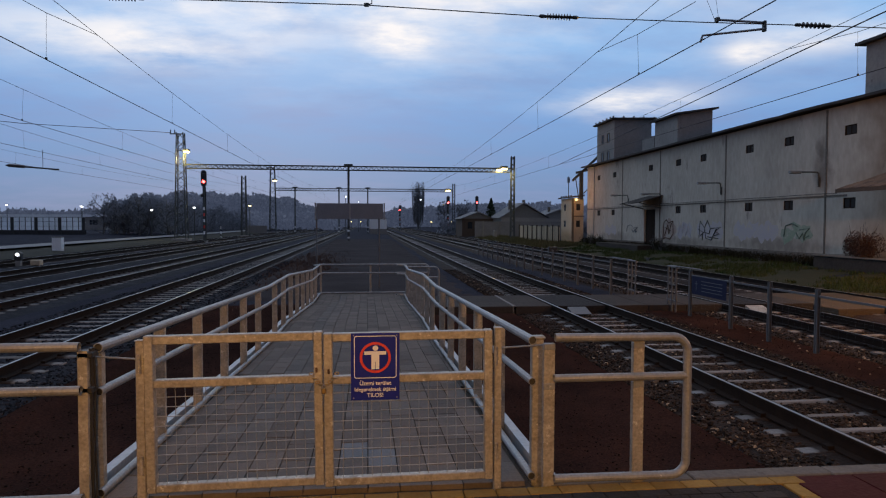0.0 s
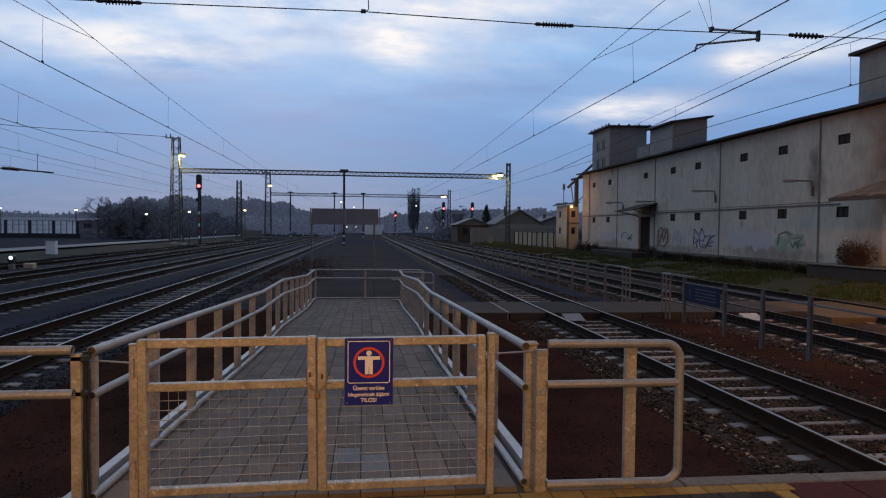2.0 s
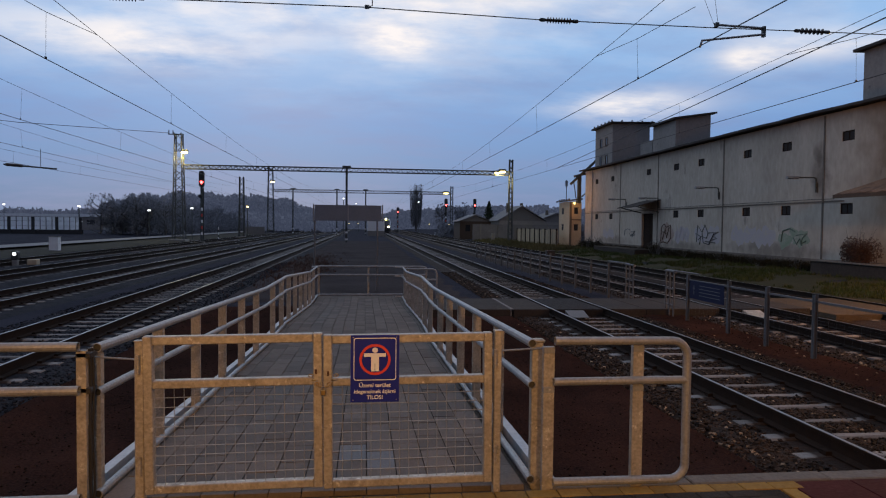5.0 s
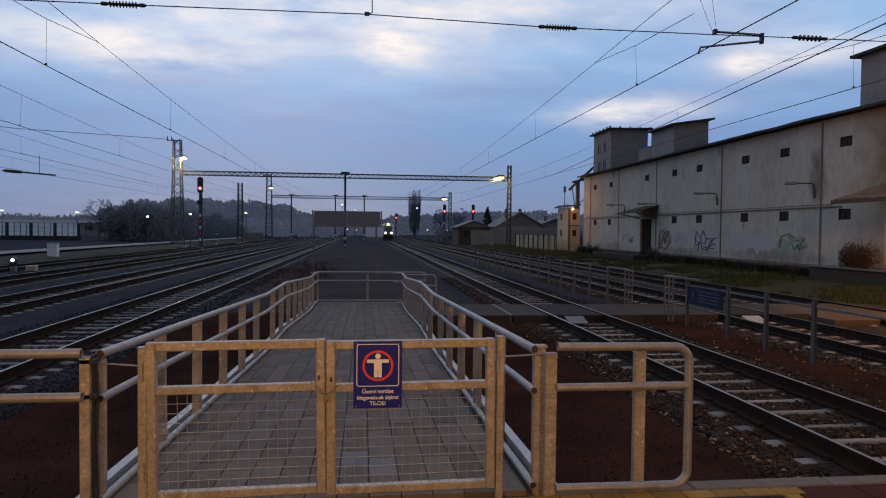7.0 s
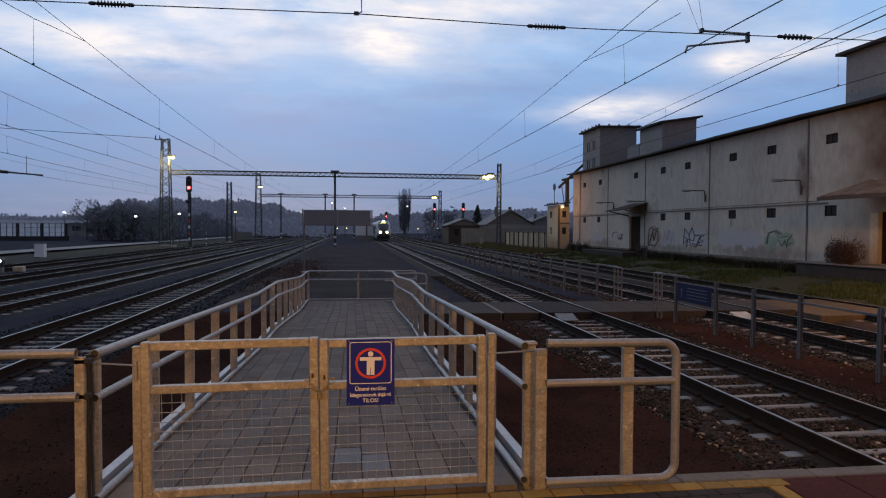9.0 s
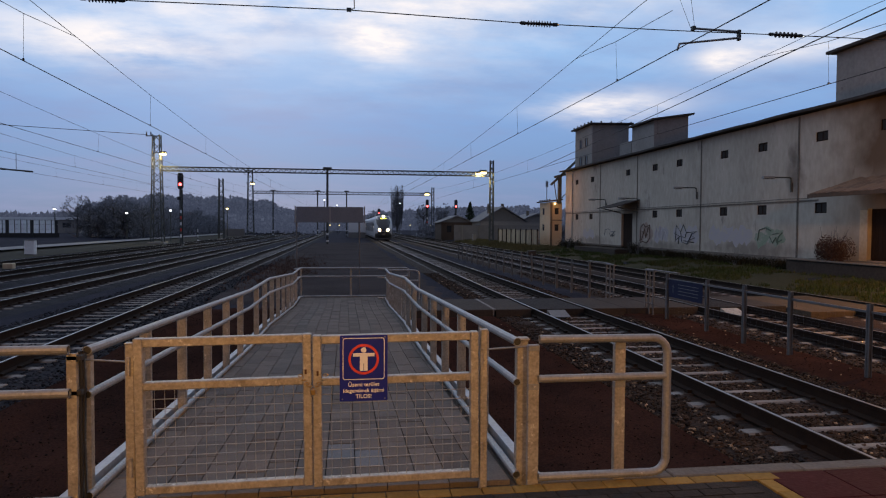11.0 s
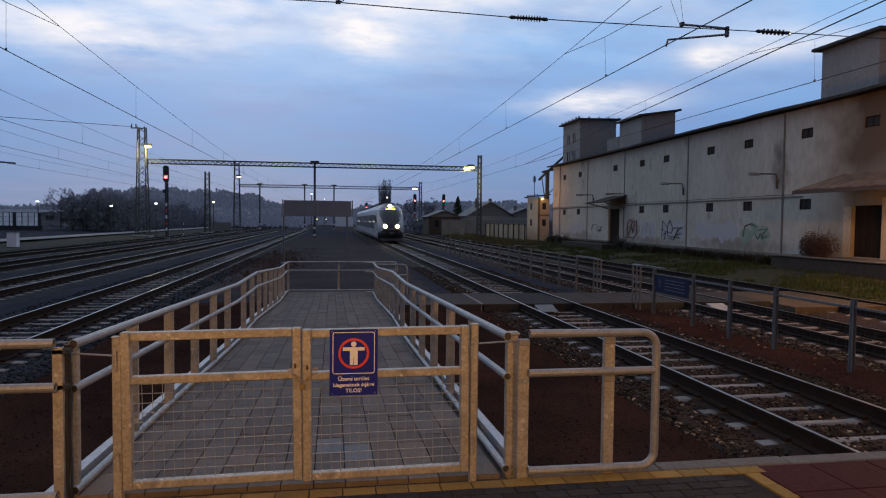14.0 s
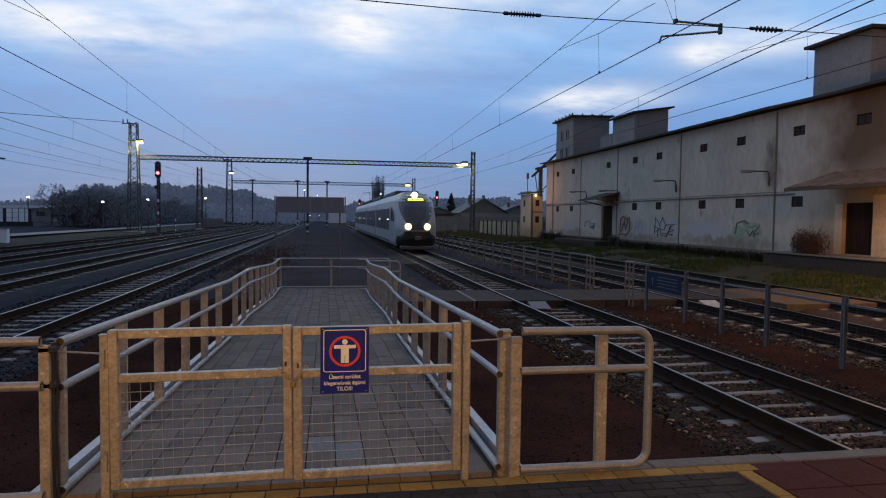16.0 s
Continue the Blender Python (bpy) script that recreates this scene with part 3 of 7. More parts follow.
def mesh_of(name, verts, faces, material, smooth=False):
    me = bpy.data.meshes.new(name)
    me.from_pydata(verts, [], faces)
    if smooth:
        for p in me.polygons:
            p.use_smooth = True
    me.materials.append(M[material])
    return me


def sheet(name, xs, ys, height, material, label, category):
    """One ground sheet on an uneven grid."""
    verts = [(x, y, height(x, y)) for y in ys for x in xs]
    w = len(xs)
    faces = [(j * w + i, j * w + i + 1, (j + 1) * w + i + 1, (j + 1) * w + i) for j in range(len(ys) - 1) for i in range(w - 1)]
    return tagged(new(name, mesh_of(name, verts, faces, material, True)), label, category, kind="structure")


def spread(a, b, near, far):
    """Steps from a to b that widen with distance from zero."""
    out, p = [], a
    while p < b:
        out.append(p)
        p += max(near, min(far, abs(p) * 0.06))
    return out + [b]


def loft(bm, rings, caps=True):
    vs = [[bm.verts.new(p) for p in r] for r in rings]
    for a, b in zip(vs, vs[1:]):
        n = len(a)
        for k in range(n):
            bm.faces.new((a[k], a[(k + 1) % n], b[(k + 1) % n], b[k]))
    if caps:
        bm.faces.new(vs[0][::-1])
        bm.faces.new(vs[-1])
    return bm



# ---- ground ----
TRACKS = [-19.4, -15.1, -10.6, -6.24, 5.74, 10.55, 14.6]
rng = random.Random(7)


def ground_z(x, y):
    z = -0.24 + 0.05 * noise.noise((x * 0.35, y * 0.35, 0)) + 0.02 * noise.noise((x * 2.1, y * 2.1, 3))
    if 16.2 < x < 60:
        z += 0.42 * min(1, (x - 16.2) / 4.5)
    if 0 < y < 16 and -4 < x < 3.2:
        z -= 0.07
    for tx in TRACKS:
        if abs(x - tx) < 1.8:
            z -= 0.07
    if x < -22:
        z += min(0.5, (-22 - x) * 0.03)
    return z


sheet("ground", spread(-900, 900, 0.5, 60), spread(-60, 2400, 0.5, 80), ground_z, "ground", "dark trodden gravel and soil between railway tracks", "ground")
for tx in TRACKS:
    xs = [tx + o for o in (-1.95, -1.6, -1.25, -0.9, -0.6, -0.3, 0, 0.3, 0.6, 0.9, 1.25, 1.6, 1.95)]
    sheet("ballast_bed", xs, [-30 + 0.45 * i for i in range(240)] + [80 + 8 * i for i in range(90)],
          lambda x, y, c=tx: (-0.36 if abs(x - c) > 1.8 else -0.212) + 0.035 * noise.noise((x * 3, y * 3, 5)), "ballast" if tx > 0 else "ballast_sky_tinted", "dark crushed stone ballast under railway track", "ballast")


def soil_z(x0, x1, y0, y1):
    """Height of a soil patch that dips under the ground along a ragged rim."""
    def at(x, y):
        rim = min(x - x0, x1 - x, (y - y0) * 3, y1 - y) + 0.35 * noise.noise((x * 1.3, y * 1.3, 4))
        lift = max(-0.08, min(0.055, (rim - 0.2) * 0.5))
        for tx in TRACKS:
            lift -= 0.16 * max(0.0, min(1.0, (1.75 - abs(x - tx)) * 4))
        return ground_z(x, y) + lift + 0.014 * noise.noise((x * 6, y * 6, 2)) + 0.008 * noise.noise((x * 17, y * 17, 2))
    return at


for x0, x1, y0, y1 in ((1.15, 11.5, 4.0, 18.5), (-5.3, -1.5, 4.0, 20.0)):
    sheet("soil_patch", [x0 + 0.16 * i for i in range(int((x1 - x0) / 0.16) + 1)], [y0 + 0.2 * i for i in range(int((y1 - y0) / 0.2) + 1)], soil_z(x0, x1, y0, y1), "soil", "dark reddish-brown trodden soil", "soil")
sheet("soil_patch", [-4.6 + 0.25 * i for i in range(34)], [20.95 + 0.5 * i for i in range(150)], soil_z(-4.6, 3.65, 20.95, 95.5), "yard_soil", "dark purplish-brown trodden soil between the tracks", "soil")
sheet("grass_verge", [16.0 + 0.5 * i for i in range(13)], [-20 + 1.2 * i for i in range(100)], lambda x, y: ground_z(x, y) + 0.02 + 0.05 * noise.noise((x, y, 9)), "grass_soil", "rough grass verge beside the warehouse", "verge")
sheet("grass_strip", [-28.4 + 0.5 * i for i in range(13)], [20 + 2.0 * i for i in range(75)], lambda x, y: ground_z(x, y) + 0.03 + 0.04 * noise.noise((x, y, 7)), "verge_grass", "thin dull grass between the yard and the path", "verge")
sheet("station_path", [-30.6, -29, -27.3], [20 + 5 * i for i in range(50)], lambda x, y: 0.11, "path", "pale paved path along the far side of the yard", "path")


# ---- tracks ----
def rail_profile(x, z0=0.0):
    """Half-width and height steps of a flat-bottomed rail."""
    pts = [(-0.075, -0.195), (0.075, -0.195), (0.075, -0.178), (0.014, -0.15), (0.014, -0.045), (0.036, -0.034), (0.036, -0.004), (-0.036, -0.004), (-0.036, -0.034), (-0.014, -0.045), (-0.014, -0.15), (-0.075, -0.178)]
    return [(x + a, z0 + b) for a, b in pts]


RY0, RY1 = -30.0, 640.0
sv = []
# a concrete sleeper: high ends, dropped waist
prof = [(-1.16, 0.058, 0.076), (-0.62, 0.070, 0.072), (-0.42, 0.058, 0.05), (0.42, 0.058, 0.05), (0.62, 0.070, 0.072), (1.16, 0.058, 0.076)]
for x, z, hw in prof:
    for y, dz_ in ((-hw - 0.02, -0.02), (-hw, 0.0), (hw, 0.0), (hw + 0.02, -0.02)):
        sv.append((x, y, z + dz_))
    sv.extend([(x, -0.14, -0.1), (x, 0.14, -0.1)])
sf = []
for i in range(len(prof) - 1):
    a, b = i * 6, i * 6 + 6
    order = [4, 0, 1, 2, 3, 5]
    for p, q in zip(order, order[1:]):
        sf.append((a + p, a + q, b + q, b + p))
for e in (0, (len(prof) - 1) * 6):
    sf.append(tuple(e + k for k in (4, 0, 1, 2, 3, 5)))
SLEEPER = mesh_of("sleeper", sv, sf, "sleeper")
for tx in TRACKS:
    near = tx in (5.74, -6.24, 10.55, -10.6)
    tr = thing("railway_track", "railway track with rusty dark rails on concrete sleepers", "railway track", (tx, 0, 0), "tracks of the station yard")
    for side in (-0.75, 0.75):
        p = rail_profile(side)
        verts = [(x, y, z) for y in (RY0, RY1) for x, z in p]
        k = len(p)
        faces = [(i, (i + 1) % k, k + (i + 1) % k, k + i) for i in range(k)] + [tuple(range(k)), tuple(range(k, 2 * k))]
        ob = new("rail", mesh_of("rail", verts, faces, "rail_side"))
        ob.parent = tr
        top = part("rail_head", B(side - 0.018, side + 0.018, RY0, RY1, -0.003, 0.0), "rail_top", ob, "polished steel running surface")
    n_parts = 110 if near else 40
    verts, faces = [], []
    for i in range(560):
        y = (3.5 if tx > 0 else 7.62) + i * 0.61
        z = -0.256 + rng.uniform(-0.006, 0.012)
        if i < n_parts:
            shared("sleeper", SLEEPER, tr, (rng.uniform(-0.02, 0.02), y, z), rng.uniform(-0.6, 0.6))
        else:
            o = len(verts)
            verts += [(a, b + y, c + z) for a, b, c in sv]
            faces += [tuple(o + q for q in f) for f in sf]
    ob = new("sleeper", mesh_of("far_sleepers", verts, faces, "sleeper"))
    ob.parent = tr
    tagged(ob, kind="stuff")
    # rail clips on the nearest sleepers
    if near:
        verts, faces = [], []
        bmc = bmesh.new()
        for i in range(45):
            y = (3.5 if tx > 0 else 7.62) + i * 0.61
            for side in (-0.75, 0.75):
                for s in (-0.1, 0.1):
                    box(bmc, side + s - 0.035, side + s + 0.035, y - 0.05, y + 0.05, -0.20, -0.145)
        tagged(part("rail_clip", bmc, "rail_side", tr), kind="stuff")


def stones(name, area, count, size, seed, label, m="stone"):
    """Loose crushed stone, one mesh."""
    r = random.Random(seed)
    verts, faces = [], []
    base = [(1, 0, 0), (-1, 0, 0), (0, 1, 0), (0, -1, 0), (0, 0, 1), (0, 0, -1)]
    tri = [(0, 2, 4), (2, 1, 4), (1, 3, 4), (3, 0, 4), (2, 0, 5), (1, 2, 5), (3, 1, 5), (0, 3, 5)]
    for _ in range(count):
        x, y, z = area(r)
        s = size * r.uniform(0.55, 1.5)
        q = Euler((r.uniform(0, 6), r.uniform(0, 6), r.uniform(0, 6))).to_matrix()
        o = len(verts)
        for b in base:
            p = q @ (Vector(b) * s * r.uniform(0.7, 1.2))
            verts.append((x + p.x, y + p.y, z + p.z * 0.7))
        faces += [(o + a, o + b, o + c) for a, b, c in tri]
    return tagged(new(name, mesh_of(name, verts, faces, m)), label, "gravel", kind="stuff")


def beside(tx, y0, y1):
    def at(r):
        y = y0 + (y1 - y0) * r.random() ** 1.6
        x = r.uniform(-1.85, 1.85)
        while abs(abs(x) - 0.77) < 0.24:
            x = r.uniform(-1.85, 1.85)
        first = 3.5 if tx > 0 else 7.62
        while abs(x) < 1.22 and abs((y - first + 0.305) % 0.61 - 0.305) < 0.11 and r.random() < 0.88:
            y = y0 + (y1 - y0) * r.random() ** 1.6
        return tx + x, y, -0.205
    return at


def on_soil(x0, x1, y0, y1):
    def at(r):
        x, y = r.uniform(x0, x1), r.uniform(y0, y1)
        return x, y, ground_z(x, y) + 0.058
    return at


stones("loose_gravel", beside(5.74, 4.4, 34), 21000, 0.029, 1, "crushed stone lying between and beside the sleepers")
stones("loose_gravel", beside(-6.24, 7, 42), 11000, 0.030, 2, "crushed stone lying between and beside the sleepers", "sky_tinted_stone")
stones("loose_gravel", beside(10.55, 8, 34), 9000, 0.029, 3, "crushed stone lying between and beside the sleepers")
stones("loose_gravel", on_soil(1.4, 9.4, 4.3, 17), 9000, 0.012, 4, "small stones scattered on dark trodden soil", "soil_stone")
stones("loose_gravel", on_soil(-5.2, -1.75, 4.3, 19), 6000, 0.012, 5, "small stones scattered on dark trodden soil", "soil_stone")
stones("loose_gravel", beside(5.74, 4.4, 30), 800, 0.028, 6, "paler broken stones among the ballast", "pale_stone")
stones("loose_gravel", beside(10.55, 8, 30), 500, 0.028, 7, "paler broken stones among the ballast", "pale_stone")
stones("loose_gravel", on_soil(3.7, 9.4, 4.3, 16), 150, 0.018, 8, "fallen pale stones on dark soil", "pale_stone")


# ---- platform end ----
PZ = 0.55
pf = tagged(part("platform", B(-4.6, 4.05, -30, 4.06, -0.4, PZ - 0.03), "asphalt", None), "dark asphalt station platform", "platform", kind="structure")
top = part("platform_surface", B(-4.4, 2.62, -30, 3.94, PZ - 0.03, PZ), "asphalt", pf)
kerb = tagged(new("platform_kerb"), "pale concrete kerb at the platform end", "kerb", kind="structure")
for i in range(9):
    x = -4.6 + i * 0.96
    if x + 0.95 > -1.62 and x < 1.1:
        continue
    part("kerb_stone", B(x, x + 0.95, 4.07, 4.21, -0.4, PZ + 0.005 + rng.uniform(-0.003, 0.003)), "kerb_stone", kerb, bevel=0.008)
strip = tagged(new("tactile_strip"), "worn yellow tactile paving strip", "paving", kind="structure")
for i in range(36):
    x = -4.4 + i * 0.2
    if x > 2.6:
        break
    part("tactile_tile", B(x + 0.003, x + 0.197, 3.945, 4.055, PZ - 0.02, PZ + 0.004 + rng.uniform(0, 0.003)), "yellow", strip, bevel=0.004)
for i in range(30):
    y = 3.94 - i * 0.2
    part("tactile_tile", B(2.635, 2.735, y - 0.197, y - 0.003, PZ - 0.02, PZ + 0.004 + rng.uniform(0, 0.003)), "yellow", strip, bevel=0.004)
r6 = random.Random(6)
dark_brick = bmesh.new()
box(dark_brick, 0.002, 0.198, 0.002, 0.098, -0.02, 0.006)
bmesh.ops.bevel(dark_brick, geom=[e for e in dark_brick.edges if all(v.co.z > 0 for v in e.verts)], offset=0.004, segments=1, affect="EDGES")
brick_mesh = bpy.data.meshes.new("paver")
dark_brick.to_mesh(brick_mesh)
dark_brick.free()
brick_mesh.materials.append(M["dark_paver"])
for j in range(9):
    for i in range(23):
        x = -1.95 + 0.2 * i + (0.1 if j % 2 else 0.0)
        if x + 0.2 < 2.62:
            shared("paver", brick_mesh, pf, (x, 3.84 - 0.1 * j, PZ + r6.uniform(-0.0015, 0.0015)), r6.uniform(-0.3, 0.3))
redp = tagged(new("red_paving"), "dull red concrete paving beside the platform edge", "paving", kind="structure")
for i in range(14):
    for j in range(3):
        x, y = 2.745 + j * 0.44, 4.055 - i * 0.44
        part("paver", B(x + 0.003, x + 0.436, y - 0.436, y - 0.003, PZ - 0.03, PZ + 0.002 + rng.uniform(0, 0.003)), "red", redp, bevel=0.004)


# ---- ramp behind the gate ----
def ramp_z(y):
    pts = [(4.1, 0.555), (10.6, 0.285), (13.0, 0.28), (18.3, 0.0), (22, 0.0)]
    for (a, za), (b, zb) in zip(pts, pts[1:]):
        if y <= b:
            return za + (zb - za) * max(0, (y - a) / (b - a))
    return 0.0


def left_x(y):
    return -1.57 + 0.15 * (y - 4.2) / 16.5


def right_x(y):
    return 1.064 + 0.09 * (y - 4.2) / 16.5


RYS = [4.1, 6, 8, 10.6, 13.1, 15.6, 18.2, 20.9]
bm = bmesh.new()
prev = None
for y in RYS:
    ring = [bm.verts.new(p) for p in ((left_x(y), y, -0.5), (right_x(y), y, -0.5), (right_x(y), y, ramp_z(y) - 0.035), (left_x(y), y, ramp_z(y) - 0.035))]
    if prev:
        for k in range(4):
            bm.faces.new((prev[k], prev[(k + 1) % 4], ring[(k + 1) % 4], ring[k]))
    else:
        bm.faces.new(ring)
    prev = ring
bm.faces.new(prev)
ramp_ob = tagged(part("ramp", bm, "joint"), "grey paved pedestrian ramp between galvanised railings", "ramp", kind="structure")


# ---- railings along the ramp ----
def railing(name, line, ys, label, group="ramp railings", closed_end=None):
    rail = thing(name, label, "railing", (0, 0, 0), group)
    for nm, h, r in (("top_tube", 0.905, 0.028), ("middle_tube", 0.64, 0.025), ("bottom_tube", 0.028, 0.026)):
        pts = [(line(y), y, ramp_z(y) + h) for y in RYS if y <= ys[1]]
        pts[0] = (line(4.17), 4.17, ramp_z(4.22) + h)
        pts.append((line(ys[1]), ys[1], ramp_z(ys[1]) + h))
        if closed_end:
            pts += [(q[0], q[1], ramp_z(ys[1]) + h + q[2]) for q in closed_end]
        pipe = part(nm, tube(bmesh.new(), pts, r, 10, hollow=True), "galv", rail, smooth=False)
        mouth, inner = Vector(pts[0]), Vector(pts[1])
        d = (inner - mouth).normalized()
        # black plug paints the shade inside the open pipe end
        part("bore", tube(bmesh.new(), [mouth + d * 0.012, mouth + d * 0.03], r * 0.85, 10), "black", pipe, "black plug painting the shade in the open pipe end")
    return rail


rl = railing("ramp_railing", left_x, (4.2, 20.6), "galvanised tubular railing with flat posts along the ramp", closed_end=[(-1.36, 20.72, 0)])
rr = railing("ramp_railing", right_x, (4.2, 19.9), "galvanised tubular railing with flat posts along the ramp", closed_end=[(1.12, 20.06, 0.01), (1.2, 20.14, 0.0)])
POSTS = (5.42, 6.54, 7.67, 8.78, 9.87, 11.5, 12.6, 13.7, 14.85, 16.0, 17.15, 18.3, 19.5)
for rail, line, s in ((rl, left_x, -1), (rr, right_x, 1)):
    for y in POSTS:
        x, z = line(y) + s * 0.03, ramp_z(y)
        bm = box(bmesh.new(), x - 0.042, x + 0.042, y - 0.02, y + 0.02, z - 0.35, z + 0.885)
        part("post", bm, "galv_flat", rail, bevel=0.004)
    # light edge channel that carries the posts
    bm = bmesh.new()
    pv = None
    for yy in [q for q in RYS if q <= 18.3] + [20.4]:
        x, z = line(yy) + s * 0.115, ramp_z(yy)
        ring = [bm.verts.new(p) for p in ((x - 0.035, yy, z - 0.16), (x + 0.035, yy, z - 0.16), (x + 0.035, yy, z + 0.045), (x - 0.035, yy, z + 0.045))]
        if pv:
            for k in range(4):
                bm.faces.new((pv[k], pv[(k + 1) % 4], ring[(k + 1) % 4], ring[k]))
        else:
            bm.faces.new(ring)
        pv = ring
    bm.faces.new(pv)
    part("edge_channel", bm, "zinc_light", rail, "pale zinc edge channel")

far = thing("end_railing", "galvanised tubular railing across the foot of the ramp", "railing", (0, 20.78, 0), "ramp railings")
for nm, h, xe in (("top_tube", 0.90, 1.92), ("middle_tube", 0.64, 1.92), ("bottom_tube", 0.03, 1.2)):
    pts = [(-1.40, 0, h), (xe - 0.1, 0, h), (xe - 0.03, 0, h - 0.03), (xe, 0, h - 0.1), (xe, 0, h - 0.3)] if nm == "top_tube" else [(-1.40, 0, h), (xe, 0, h)]
    part(nm, tube(bmesh.new(), pts, 0.027, 8), "galv", far)
for x in (-1.40, 0.12, 1.9):
    part("post", B(x - 0.03, x + 0.03, 0.03, 0.07, -0.3, 0.88), "galv_flat", far, bevel=0.004)
loop = thing("exit_railing", "short galvanised loop railing beside the crossing", "railing", (0, 20.2, 0), "ramp railings")
part("top_tube", tube(bmesh.new(), [(1.2, 0, 0.86), (2.05, 0, 0.86), (2.14, 0, 0.83), (2.18, 0, 0.74), (2.18, 0, -0.2)], 0.027, 8), "galv", loop)
part("middle_tube", tube(bmesh.new(), [(1.2, 0, 0.54), (2.18, 0, 0.54)], 0.027, 8), "galv", loop)
part("post", B(1.28, 1.34, 0.03, 0.07, -0.3, 0.85), "galv_flat", loop)


# ---- gate ----
GY = 4.1


def gate_leaf(x0, x1, lock_side, label):
    """A square-tube gate leaf with a wire mesh below its middle rail. Origin at its lower outer corner."""
    w = x1 - x0
    g = thing("gate_leaf", label, "gate", (x0, GY, 0.62), "gate leaves")
    s = 0.053
    for nm, a in (("stile", (0, s, -0.03, 0.03, -0.02, 0.915)), ("stile", (w - s, w, -0.03, 0.03, -0.02, 0.915)), ("top_rail", (s, w - s, -0.028, 0.028, 0.862, 0.913)), ("middle_rail", (s, w - s, -0.028, 0.028, 0.605, 0.653)), ("bottom_rail", (s, w - s, -0.028, 0.028, -0.018, 0.03))):
        part(nm, B(*a), "galv_flat", g, bevel=0.005)
    bm = bmesh.new()
    n = int((w - 2 * s) / 0.058)
    for i in range(1, n + 1):
        x = s + (w - 2 * s) * i / (n + 1)
        tube(bm, [(x, -0.001, 0.025), (x + rng.uniform(-0.003, 0.003), -0.001, 0.61)], 0.0019, 4)
    for i in range(1, 10):
        z = 0.03 + 0.575 * i / 10
        tube(bm, [(s, -0.005, z), (w / 2, -0.005, z + rng.uniform(-0.003, 0.003)), (w - s, -0.005, z)], 0.0027, 4)
    tagged(part("wire_mesh", bm, "wire", g, "square welded wire mesh"), kind="stuff")
    ox = -0.035 if lock_side == "right" else w + 0.005
    for z in (0.10, 0.70):
        part("hinge", tube(bmesh.new(), [(ox + 0.012, -0.038, z), (ox + 0.012, -0.038, z + 0.11)], 0.011, 8), "galv_flat", g, "rust-streaked barrel hinge")
    lx = w - 0.045 if lock_side == "right" else 0.02
    part("keyhole_plate", B(lx + 0.003, lx + 0.016, -0.034, -0.029, 0.67, 0.70), "rust", g, bevel=0.002)
    g.matrix_basis = pose(x0, GY, 0.62, 0, -0.7 if lock_side == "right" else -0.5, 0)
    return g


leaf_a = gate_leaf(-1.273, -0.243, "right", "closed galvanised steel gate leaf with wire mesh below")
leaf_b = gate_leaf(-0.239, 0.793, "left", "closed galvanised steel gate leaf carrying a warning sign")
for x, z, hw in ((-1.303, 1.505, 0.026), (0.823, 1.55, 0.023)):
    gp = thing("gate_post", "square galvanised steel gate post with rust stains", "gate post", (x, GY, 0.55), "gate posts")
    part("shaft", B(-hw, hw, -0.024, 0.024, -0.06, z - 0.55), "galv_flat", gp, bevel=0.005)
    part("cap", B(-hw - 0.002, hw + 0.002, -0.026, 0.026, z - 0.55, z - 0.545), "galv_flat", gp)

# chain and padlock that hold the leaves together
chain = thing("chain", "short rusty chain with a brass padlock round the gate stiles", "chain", (-0.241, GY - 0.05, 1.27))
links = [(-0.075 + 0.15 * i / 8, -0.008 - 0.012 * math.sin(i * math.pi / 8), 0.03 - 0.07 * math.sin(i * math.pi / 8)) for i in range(9)]
for i, p in enumerate(links):
    bm = bmesh.new()
    ring = [(p[0] + 0.013 * math.cos(a), p[1] + (0.006 * math.sin(a) if i % 2 else 0.0), p[2] + (0.0 if i % 2 else 0.008 * math.sin(a))) for a in [k * math.pi / 5 for k in range(11)]]
    part("link", tube(bm, ring, 0.0032, 5), "brass", chain)
lock = part("padlock", B(-0.014, 0.014, -0.036, -0.018, -0.085, -0.052), "brass", chain, "brass padlock", bevel=0.004)
part("shackle", tube(bmesh.new(), [(-0.009, -0.027, -0.052), (-0.009, -0.027, -0.038), (0, -0.027, -0.03), (0.009, -0.027, -0.038), (0.009, -0.027, -0.052)], 0.003, 6), "galv", lock)


# ---- warning sign ----
def lettering(body, size, at, parent, name="lettering"):
    cu = bpy.data.curves.new(name, "FONT")
    cu.body, cu.size, cu.align_x, cu.extrude, cu.offset = body, size, "CENTER", 0.0006, 0.0005
    tmp = new("tmp_text", cu)
    bpy.context.view_layer.update()
    me = bpy.data.meshes.new_from_object(tmp.evaluated_get(bpy.context.evaluated_depsgraph_get()))
    bpy.data.objects.remove(tmp)
    me.materials.clear()
    me.materials.append(M["white"])
    ob = new(name, me)
    ob.parent = parent
    ob.matrix_basis = pose(*at, 90, 0, 0)
    return ob


def rounded(w, h, r, n=5):
    pts = []
    for cx, cz, a0 in ((w / 2 - r, h / 2 - r, 0), (-w / 2 + r, h / 2 - r, 90), (-w / 2 + r, -h / 2 + r, 180), (w / 2 - r, -h / 2 + r, 270)):
        pts += [(p[0], p[2]) for p in arc(cx, cz, r, a0, a0 + 90, n)]
    return pts


